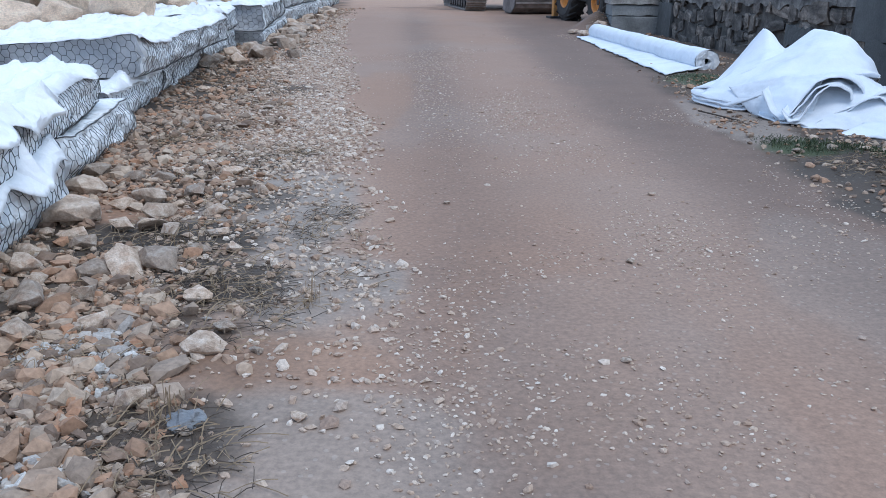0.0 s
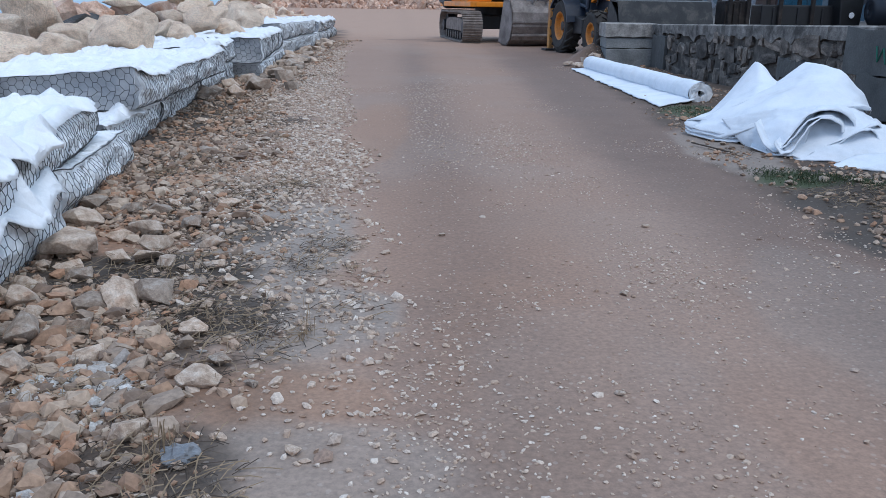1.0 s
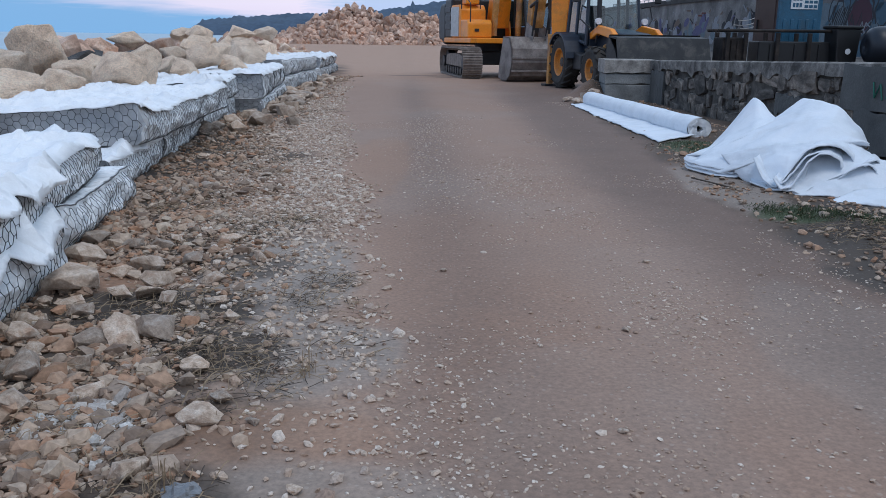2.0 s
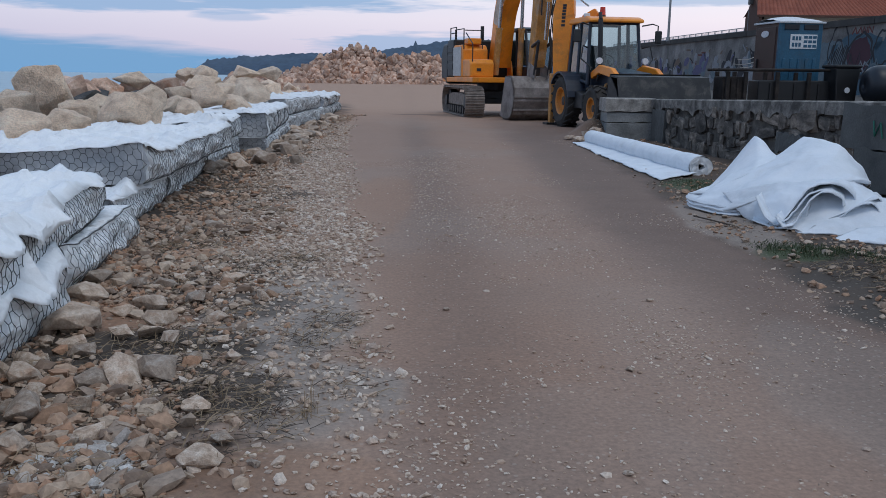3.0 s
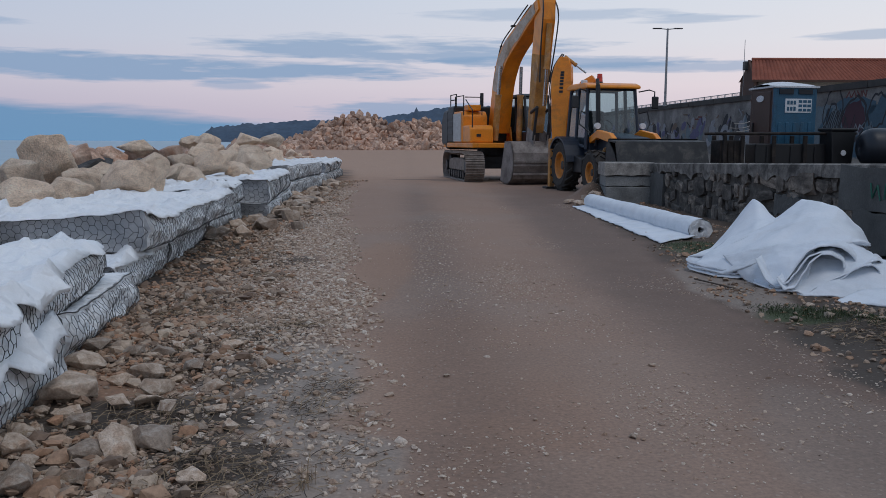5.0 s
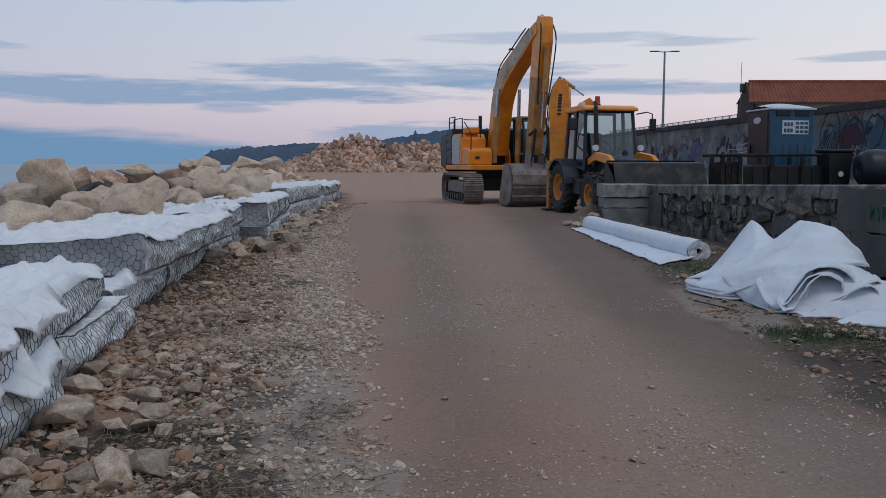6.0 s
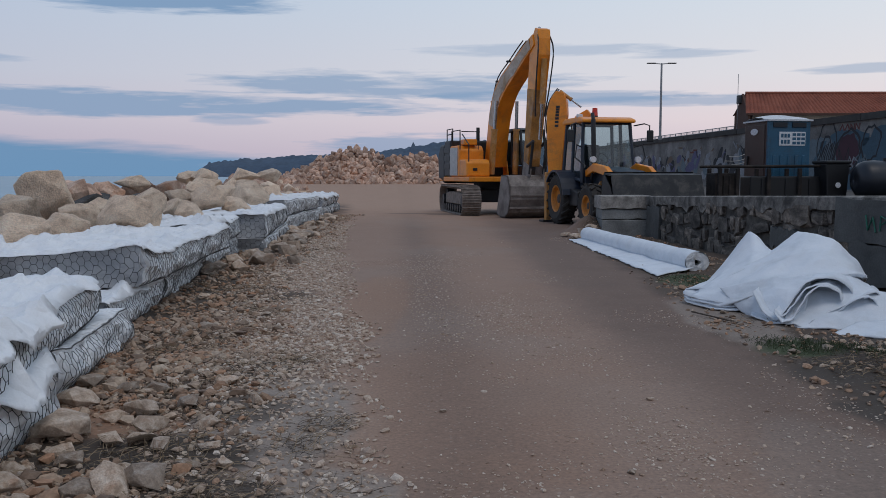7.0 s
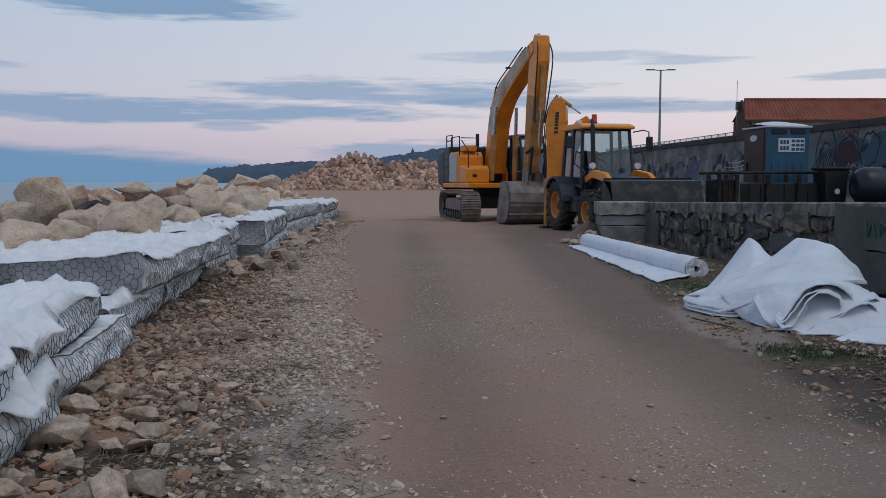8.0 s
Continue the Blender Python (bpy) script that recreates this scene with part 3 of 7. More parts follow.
def scatter(name, x, y, r, rng, material, label, category, flat=0.65, sink=0.25):
    """Many small stones as one sheet of loose gravel."""
    n = len(x)
    q = rng.normal(size=(n, 4))
    q /= np.linalg.norm(q, axis=1)[:, None]
    w, a, b, c = q.T
    R = np.stack([1 - 2 * (b * b + c * c), 2 * (a * b - c * w), 2 * (a * c + b * w), 2 * (a * b + c * w), 1 - 2 * (a * a + c * c), 2 * (b * c - a * w),
                  2 * (a * c - b * w), 2 * (b * c + a * w), 1 - 2 * (a * a + b * b)], -1).reshape(n, 3, 3)
    v = ICO[None] * (1 + 0.85 * (rng.rand(n, 12, 1) - 0.5)) * np.stack([rng.uniform(0.8, 1.4, n), rng.uniform(0.7, 1.1, n), rng.uniform(0.5, 0.9, n)], -1)[:, None]
    v = np.einsum("nij,nkj->nki", R, v)
    v[..., 2] *= flat
    v = v * r[:, None, None]
    z = ground_height(x, y) + r * (flat * 0.7 - sink)
    v += np.stack([x, y, z], -1)[:, None]
    f = (ICO_F[None] + 12 * np.arange(n)[:, None, None]).reshape(-1, 3)
    me = bpy.data.meshes.new(name)
    me.from_pydata(v.reshape(-1, 3).tolist(), [], f.tolist())
    me.materials.append(material)
    return tagged(new(name, me), label, category, kind="stuff")


def clear_of(x, y):
    """Little loose stone lies on the dark organic patches."""
    k = 1.0
    for kind, x0, y0, a, b, s in PATCHES:
        if kind == "dark":
            k = k * (1 - 0.8 * s * np.exp(-((x - x0) / a) ** 2 - ((y - y0) / b) ** 2))
    return k


def make_gravel():
    rng = np.random.RandomState(5)

    def sample(n, x0, x1, y0, y1, dens, power=2.0):
        x = rng.uniform(x0, x1, n)
        y = y0 + (y1 - y0) * rng.rand(n) ** power
        k = rng.rand(n) < dens(x, y)
        return x[k], y[k]

    # pale gravel along the road's seaward edge
    edge = lambda x, y: (smooth(-0.12, 0.25, road_left(y) + 0.5 * (vfbm(x * 1.2, y * 1.2, 21) - 0.5) - x) * smooth(gabion_x(y) + 0.5, gabion_x(y) + 1.0, x)
                         * (0.35 + 0.65 * smooth(0.36, 0.55, vfbm(x * 1.6, y * 0.8, 51))) * np.clip(-0.35 + 0.21 * y, 0.06, 1))
    x, y = sample(140000, -4.2, 0.2, 1.6, 24, edge, 1.6)
    scatter("gravel", x, y, rng.uniform(0.006, 0.020, len(x)) * np.where(rng.rand(len(x)) < 0.14, 1.7, 1.0), rng, M["chips"], "pale crushed limestone gravel along the road edge", "gravel")
    # broken stone at the foot of the baskets
    foot = lambda x, y: smooth(gabion_x(y) + 1.5, gabion_x(y) + 0.6, x + 0.5 * (vfbm(x * 1.3, y * 1.3, 61) - 0.5)) * (x > gabion_x(y) - 0.25) * (y < 30) * (0.14 + 0.86 * smooth(0.40, 0.58, vfbm(x * 1.4 + 9, y * 1.1, 63))) * clear_of(x, y)
    x, y = sample(120000, -5.0, -0.7, 1.6, 30, foot, 1.75)
    scatter("rubble", x, y, rng.uniform(0.007, 0.028, len(x)) * np.where(rng.rand(len(x)) < 0.12, 2.1, 1.0), rng, M["rubble"], "broken tan and grey stone at the foot of the wire baskets", "rubble", 0.7, 0.2)
    # loose bits over the road, in drifts
    road = lambda x, y: (0.010 + 0.5 * smooth(0.58, 0.72, vfbm(x * 1.1, y * 0.6, 71)) + 1.6 * np.exp(-((x - 0.65) / 0.45) ** 2 - ((y - 8.4) / 1.3) ** 2) + 1.5 * np.exp(-((x - 1.2) / 0.28) ** 2 - ((y - 4.3) / 0.6) ** 2) + 0.8 * np.exp(-((x + 0.1 - 0.05 * (8 - y)) / 0.2) ** 2 - ((y - 9.0) / 2.5) ** 2) + 0.5 * np.exp(-((x + 0.02) / 0.22) ** 2 - ((y - 2.6) / 1.2) ** 2)
                         + 1.2 * np.exp(-((x - 0.44) / 0.12) ** 2 - ((y - 5.75) / 0.2) ** 2) + 0.9 * np.exp(-((x + 0.15) / 0.45) ** 2 - ((y - 12.6) / 2.0) ** 2) + 0.6 * np.exp(-((x - 1.0) / 0.35) ** 2 - ((y - 6.4) / 0.5) ** 2)) * 0.62
    x, y = sample(110000, -2.2, 3.0, 1.6, 19, road, 1.5)
    k = (x > road_left(y) - 0.1) & (x < road_right(y) + 0.1)
    x, y = x[k], y[k]
    scatter("loose_gravel", x, y, rng.uniform(0.003, 0.010, len(x)) * np.where(rng.rand(len(x)) < 0.06, 1.9, 1.0), rng, M["chips"], "loose limestone chips scattered over the earth road", "gravel", 0.55, 0.22)
    # grey-white crushed stone where the road's shoulder begins
    shoulder = lambda x, y: smooth(0.42, 0.62, vfbm(x * 2.2 + 4, y * 1.8, 91)) * smooth(-0.85, -1.15, x) * smooth(3.3, 2.6, y)
    x, y = sample(16000, -2.4, -0.8, 1.5, 4.2, shoulder, 1.2)
    scatter("crushed_stone", x, y, rng.uniform(0.008, 0.024, len(x)) * np.where(rng.rand(len(x)) < 0.08, 1.8, 1.0), rng, M["crushed"], "grey-white crushed stone on the road shoulder", "gravel", 0.7, 0.05)
    # stony verge under the wall
    verge = lambda x, y: smooth(-0.05, 0.25, x - road_right(y) - 0.3 * (vfbm(x * 2, y * 2, 81) - 0.5)) * (0.2 + 0.8 * smooth(0.42, 0.62, vfbm(x * 1.8, y * 1.8, 83)))
    x, y = sample(9000, 2.1, 4.6, 3.5, 20, verge, 1.8)
    scatter("verge_gravel", x, y, rng.uniform(0.008, 0.028, len(x)) * np.where(rng.rand(len(x)) < 0.06, 2.0, 1.0), rng, M["rubble"], "stones and chips on the verge below the wall", "gravel", 0.65, 0.2)


make_gravel()


def make_stones():
    rng = random.Random(21)
    # single stones by name of place: x, y, radius
    known = [(-1.7, 3.2, 0.105), (-2.05, 4.4, 0.17), (-1.9, 4.1, 0.075), (-1.62, 4.55, 0.10), (-1.75, 4.85, 0.11), (-1.46, 3.62, 0.12), (-1.32, 3.7, 0.11), (-1.5, 3.3, 0.07), (-1.42, 4.2, 0.07),
             (-1.05, 3.3, 0.07), (-1.9, 3.62, 0.09), (-1.58, 2.85, 0.09), (-2.0, 2.95, 0.12), (-1.72, 4.3, 0.08), (-1.3, 4.6, 0.07), (-2.2, 5.0, 0.12), (-1.35, 3.0, 0.07), (-1.85, 2.6, 0.1), (-1.05, 3.95, 0.06), (-2.3, 5.5, 0.1),
             (3.05, 7.0, 0.06), (2.75, 6.55, 0.05), (3.75, 6.45, 0.10), (2.6, 7.2, 0.04), (0.0, 4.97, 0.022), (-0.57, 7.65, 0.03), (0.66, 2.8, 0.022), (1.3, 5.2, 0.025), (-0.69, 2.81, 0.028), (0.9, 3.9, 0.025), (-0.46, 2.35, 0.03),
             (2.9, 18.6, 0.16), (3.1, 18.9, 0.2), (3.35, 19.2, 0.15), (2.75, 19.0, 0.12)]
    for x, y, r in known:
        z = float(ground_height(np.array(x), np.array(y)))
        place("stone", STONES[rng.randrange(9)], x, y, z + 0.38 * r, (r * 1.1, r, r), rng, "loose chunk of tan limestone lying on the ground", "stone", "loose stones", 15)
    n = 0
    while n < 120:
        y = 2.2 + 26 * rng.random() ** 1.5
        g = float(gabion_x(y))
        x = g + 0.1 + 1.2 * rng.random() ** 1.6
        r = rng.uniform(0.035, 0.095) if y < 12 else rng.uniform(0.1, 0.24)
        if y > 14:
            x = g + 0.1 + 0.7 * rng.random()
        z = float(ground_height(np.array(x), np.array(y)))
        place("stone", STONES[rng.randrange(9)], x, y, z + 0.35 * r, (r * 1.1, r, r), rng, "loose stone at the foot of the wire baskets", "stone", "loose stones", 15)
        n += 1


make_stones()


# ---------- low retaining wall ----------
M["end_cap"] = surface("pebbly_concrete", [(0.17, 0.158, 0.145), (0.30, 0.28, 0.255), (0.42, 0.395, 0.36)], 4, 40, 0.94, 0.9, stain=(0.07, 0.065, 0.06), stain_scale=3.0, stain_amount=0.6)
M["end_face"] = surface("smooth_old_concrete", [(0.20, 0.205, 0.20), (0.27, 0.275, 0.268)], 2.0, 40, 0.9, 0.4, stain=(0.07, 0.07, 0.068), stain_scale=1.8, stain_amount=0.5)
M["wall_core"] = surface("dark_mortar", [(0.025, 0.023, 0.021), (0.075, 0.068, 0.06), (0.15, 0.138, 0.122)], 3.5, 40, 0.95, 0.7)
M["wall_stone"] = surface("lichened_wall_stone", [(0.045, 0.041, 0.036), (0.13, 0.117, 0.104), (0.27, 0.245, 0.216)], 1.6, 12, 0.92, 0.9, vary=0.5, stain=(0.03, 0.027, 0.024), stain_scale=1.3, stain_amount=0.6)
M["cap"] = surface("rough_wall_cap", [(0.07, 0.065, 0.06), (0.19, 0.177, 0.16), (0.32, 0.30, 0.27)], 4, 45, 0.94, 1.0, stain=(0.045, 0.042, 0.038), stain_scale=2.6, stain_amount=0.75)
M["render"] = surface("grey_render", [(0.075, 0.077, 0.075), (0.13, 0.132, 0.127)], 1.6, 40, 0.9, 0.35, stain=(0.08, 0.08, 0.078), stain_scale=1.3, stain_amount=0.55)
M["fill"] = surface("dirty_yard_surface", [(0.06, 0.054, 0.048), (0.10, 0.09, 0.08)], 1.2, 25, 0.95, 0.4)
M["green_paint"] = surface("faded_green_paint", [(0.03, 0.14, 0.10), (0.05, 0.18, 0.13)], 6, 50, 0.85, 0.2)

WALL_A, WALL_B = Vector((4.62, 19.2, 0)), Vector((5.66, 4.0, 0))
WALL_DIR = (WALL_B - WALL_A).normalized()
WALL_OUT = Vector((WALL_DIR.y, -WALL_DIR.x, 0))
if WALL_OUT.x > 0:
    WALL_OUT = -WALL_OUT
wall_top = lambda y: 1.40 - 0.024 * y


def wall_frame(s, h, out=0.0):
    p = WALL_A + WALL_DIR * s + WALL_OUT * out
    return Vector((p.x, p.y, h))


def hewn(name, seed, material):
    """A rough-hewn wall stone in the unit box, with few faces."""
    rng = random.Random(seed)
    bm = bmesh.new()
    bmesh.ops.create_cube(bm, size=1.0)
    bmesh.ops.subdivide_edges(bm, edges=bm.edges, cuts=1, use_grid_fill=True)
    for v in bm.verts:
        k = sum(abs(c) > 0.4 for c in v.co)
        v.co *= {1: 1.04, 2: 0.97, 3: 0.90}.get(k, 1.0)
        v.co += Vector((rng.uniform(-0.09, 0.09), rng.uniform(-0.09, 0.09), rng.uniform(-0.09, 0.09)))
    me = bpy.data.meshes.new(name)
    bm.to_mesh(me)
    bm.free()
    me.materials.append(material)
    return me


def make_low_wall():
    rng = random.Random(31)
    length = (WALL_B - WALL_A).length
    bm = bmesh.new()
    k = 40
    rows = []
    for i in range(k + 1):
        s = length * i / k
        y = (WALL_A + WALL_DIR * s).y
        t = wall_top(y) - 0.16
        rows.append([bm.verts.new(wall_frame(s, -0.3, 0)), bm.verts.new(wall_frame(s, t, -0.03)), bm.verts.new(wall_frame(s, t, -0.55)), bm.verts.new(wall_frame(s, -0.3, -0.55))])
    for a, b in zip(rows, rows[1:]):
        for j in range(4):
            bm.faces.new((a[j], b[j], b[(j + 1) % 4], a[(j + 1) % 4]))
    bm.faces.new(rows[0])
    bm.faces.new(rows[-1][::-1])
    bmesh.ops.recalc_face_normals(bm, faces=bm.faces)
    core = tagged(link_mesh("wall_east", bm, M["wall_core"]), "low retaining wall of dark rubble stone under a concrete cap", "wall", kind="structure")
    # concrete cap in cast lengths, with broken lower edges
    s = 0.0
    while s < length - 0.2:
        e = min(length, s + rng.uniform(1.6, 2.6))
        bm = bmesh.new()
        n = 16
        ring = []
        for i in range(n + 1):
            q = s + 0.006 + (e - s - 0.012) * i / n
            t = wall_top((WALL_A + WALL_DIR * q).y)
            low = t - 0.17 - 0.34 * max(0, fbm(q * 1.3, 3.0)) - 0.025 * rng.random()
            o = 0.045 + 0.02 * fbm(q * 3, 7.0)
            ring.append([bm.verts.new(wall_frame(q, low, o)), bm.verts.new(wall_frame(q, t - 0.02, o + 0.01 * rng.random())), bm.verts.new(wall_frame(q, t + 0.008 * fbm(q * 4, 1), o - 0.03)), bm.verts.new(wall_frame(q, t, -0.6)), bm.verts.new(wall_frame(q, low, -0.6))])
        for a, b in zip(ring, ring[1:]):
            for j in range(5):
                bm.faces.new((a[j], b[j], b[(j + 1) % 5], a[(j + 1) % 5]))
        bm.faces.new(ring[0])
        bm.faces.new(ring[-1][::-1])
        bmesh.ops.recalc_face_normals(bm, faces=bm.faces)
        part("cap", bm, M["cap"], core, "rough grey concrete cap")
        s = e
    # smooth render left on parts of the face
    for s0, s1, h0, h1 in ((8.15, 12.6, 0.56, 1.11), (8.5, 12.6, 0.05, 0.58), (0.15, 1.0, 0.0, 0.72), (6.3, 7.1, 0.35, 0.62)):
        bm = bmesh.new()
        nx, nz = 18, 6
        grid = [[wall_frame(s0 + (s1 - s0) * i / nx, h0 + (h1 - h0) * j / nz + 0.05 * fbm(i * 0.6, j * 0.7 + s0), 0.062 + 0.012 * fbm(i * 0.4, j * 0.4, 3)) for j in range(nz + 1)] for i in range(nx + 1)]
        front = [[bm.verts.new(p) for p in r] for r in grid]
        back = [[bm.verts.new(p - WALL_OUT * 0.07) for p in r] for r in grid]
        for i in range(nx):
            for j in range(nz):
                bm.faces.new((front[i][j], front[i + 1][j], front[i + 1][j + 1], front[i][j + 1]))
                bm.faces.new((back[i][j], back[i][j + 1], back[i + 1][j + 1], back[i + 1][j]))
        for i in range(nx):
            for j in (0, nz):
                bm.faces.new((front[i][j], back[i][j], back[i + 1][j], front[i + 1][j]))
        for j in range(nz):
            for i in (0, nx):
                bm.faces.new((front[i][j], front[i][j + 1], back[i][j + 1], back[i][j]))
        bmesh.ops.recalc_face_normals(bm, faces=bm.faces)
        part("render_patch", bm, M["render"], core, "smooth grey cement render patch")
    # green paint tag on the render
    bm = bmesh.new()
    for pts in (((8.9, 0.92), (8.95, 0.74), (9.05, 0.90), (9.12, 0.72)), ((9.2, 0.74), (9.22, 0.92), (9.36, 0.88), (9.24, 0.82)), ((9.45, 0.90), (9.46, 0.72), (9.6, 0.74))):
        pipe(bm, [wall_frame(a, b, 0.082) for a, b in pts], 0.012, 4)
    part("graffiti", bm, M["green_paint"], core, "faded green spray-paint scrawl")
    return core


def make_wall_end():
    """The blunt end of the wall that faces along the road: a cast cap over two smooth courses with an open crack."""
    bm = bmesh.new()
    core = link_mesh("wall_end", block(bm, (4.14, 19.62, 0.30), (0.94, 0.72, 0.9)), M["wall_core"])
    tagged(core, "blunt concrete end of the low retaining wall", "wall", kind="structure")
    rng = random.Random(3)

    def slab(name, x0, x1, z0, z1, out, mat, label):
        b = bmesh.new()
        n = 18
        y0 = 19.24 - out
        ring = []
        for i in range(n + 1):
            x = x0 + (x1 - x0) * i / n
            w = 0.012 * fbm(x * 5, z0 * 9)
            ring.append([b.verts.new((x, y0 + w, z0 + 0.02 * fbm(x * 4, 2.0, z0))), b.verts.new((x, y0 + w + 0.006 * rng.random(), (z0 + z1) / 2)), b.verts.new((x, y0 + w, z1 - 0.02)), b.verts.new((x, y0 + 0.03, z1 + 0.01 * fbm(x * 4, 5.0, z1))),
                         b.verts.new((x, 20.0, z1)), b.verts.new((x, 20.0, z0))])
        for p, q in zip(ring, ring[1:]):
            for j in range(6):
                b.faces.new((p[j], q[j], q[(j + 1) % 6], p[(j + 1) % 6]))
        b.faces.new(ring[0])
        b.faces.new(ring[-1][::-1])
        bmesh.ops.recalc_face_normals(b, faces=b.faces)
        part(name, b, mat, core, label)

    slab("cap", 3.56, 4.70, 0.66, 0.945, 0.05, M["end_cap"], "rough pebbly concrete cap")
    slab("course", 3.60, 4.66, 0.42, 0.635, 0.02, M["end_face"], "smooth grey concrete course")
    slab("course", 3.60, 4.66, -0.2, 0.40, 0.03, M["end_face"], "smooth grey concrete course")


def make_yard():
    bm = bmesh.new()
    pts = [(4.0, 19.9), (5.1, 19.3), (6.15, 4.0), (22, 4.0), (19.6, 14), (12.4, 92), (11.0, 92), (9.4, 40), (7.0, 24.6), (6.6, 20.4)]
    top = [bm.verts.new((x, y, 0.74)) for x, y in pts]
    low = [bm.verts.new((x, y, -0.4)) for x, y in pts]
    bm.faces.new(top)
    bm.faces.new(low[::-1])
    for i in range(len(pts)):
        j = (i + 1) % len(pts)
        bm.faces.new((top[i], low[i], low[j], top[j]))
    bmesh.ops.recalc_face_normals(bm, faces=bm.faces)
    tagged(link_mesh("pavement", bm, M["fill"]), "raised dirty storage yard behind the low wall", "yard", kind="structure")


LOW_WALL = make_low_wall()
make_wall_end()
make_yard()

# ---------- high sea-front wall, promenade and house ----------
M["high_wall"] = surface("stained_high_wall", [(0.085, 0.08, 0.077), (0.17, 0.162, 0.154), (0.26, 0.248, 0.236)], 0.7, 12, 0.92, 0.4, stain=(0.07, 0.068, 0.066), stain_scale=0.5, stain_amount=0.6, dist=0.05)
M["coping"] = surface("dark_coping", [(0.035, 0.033, 0.031), (0.07, 0.066, 0.062)], 1.0, 20, 0.9, 0.4)
M["galv"] = surface("galvanised_steel", [(0.25, 0.26, 0.27), (0.34, 0.35, 0.36)], 3, 60, 0.5, 0.1, metal=0.6)
M["dark_metal"] = surface("dark_painted_metal", [(0.03, 0.032, 0.035), (0.055, 0.057, 0.06)], 3, 50, 0.55, 0.15)
M["plaster"] = surface("cream_plaster", [(0.42, 0.37, 0.30), (0.50, 0.45, 0.38)], 0.8, 20, 0.9, 0.2)
M["roof"] = surface("red_roof_tile", [(0.19, 0.055, 0.033), (0.26, 0.078, 0.045), (0.31, 0.10, 0.06)], 1.2, 14, 0.8, 0.3)
M["brown_wood"] = surface("brown_barge_board", [(0.06, 0.03, 0.022), (0.09, 0.045, 0.03)], 2, 30, 0.8, 0.2)
HW_A, HW_B = Vector((19.1, 20.0, 0)), Vector((12.6, 92.0, 0))
HW_DIR = (HW_B - HW_A).normalized()
HW_OUT = Vector((-HW_DIR.y, HW_DIR.x, 0))
if HW_OUT.x > 0:
    HW_OUT = -HW_OUT


def high_pt(s, h, out=0.0):
    p = HW_A + HW_DIR * s + HW_OUT * out
    return Vector((p.x, p.y, h))


def make_high_wall():
    L = (HW_B - HW_A).length
    bm = bmesh.new()
    n = 36
    rows = []
    for i in range(n + 1):
        s = L * i / n
        rows.append([bm.verts.new(high_pt(s, h, o)) for h, o in ((0.4, 0.25), (2.2, 0.12), (3.78, 0.0), (3.78, -0.8), (0.4, -0.8))])
    for a, b in zip(rows, rows[1:]):
        for j in range(5):
            bm.faces.new((a[j], b[j], b[(j + 1) % 5], a[(j + 1) % 5]))
    bm.faces.new(rows[0])
    bm.faces.new(rows[-1][::-1])
    bmesh.ops.recalc_face_normals(bm, faces=bm.faces)
    core = tagged(link_mesh("wall_promenade", bm, M["high_wall"]), "high stained concrete sea-front wall covered in graffiti", "wall", kind="structure")
    for i in range(18):
        b = bmesh.new()
        s0, s1 = L * i / 18 + 0.02, L * (i + 1) / 18 - 0.02
        vs = []
        for s in (s0, s1):
            vs.append([b.verts.new(high_pt(s, h, o)) for h, o in ((3.72, 0.12), (4.0, 0.12), (4.0, -0.95), (3.72, -0.95))])
        for j in range(4):
            b.faces.new((vs[0][j], vs[1][j], vs[1][(j + 1) % 4], vs[0][(j + 1) % 4]))
        b.faces.new(vs[0])
        b.faces.new(vs[1][::-1])
        bmesh.ops.recalc_face_normals(b, faces=b.faces)
        part("coping", b, M["coping"], core, "dark weathered coping slab")
    paint_high_wall(core)
    # promenade slab behind it
    bm = bmesh.new()
    a, b2 = high_pt(-18, 0, -0.8), high_pt(L, 0, -0.8)
    vs = [bm.verts.new((p.x, p.y, z)) for z in (3.7, 0.3) for p in (a, b2, b2 + Vector((60, 0, 0)), a + Vector((60, 0, 0)))]
    for f in ((0, 1, 2, 3), (7, 6, 5, 4), (0, 4, 5, 1), (1, 5, 6, 2), (2, 6, 7, 3), (3, 7, 4, 0)):
        bm.faces.new([vs[i] for i in f])
    bmesh.ops.recalc_face_normals(bm, faces=bm.faces)
    tagged(link_mesh("promenade", bm, M["concrete"]), "concrete promenade above the sea-front wall", "promenade", kind="structure")


def wall_of(s, h):
    """Outward offset of the battered wall face at height h, a little proud of it."""
    return float(np.interp(h, (0.4, 2.2, 3.78), (0.25, 0.12, 0.0))) + 0.008


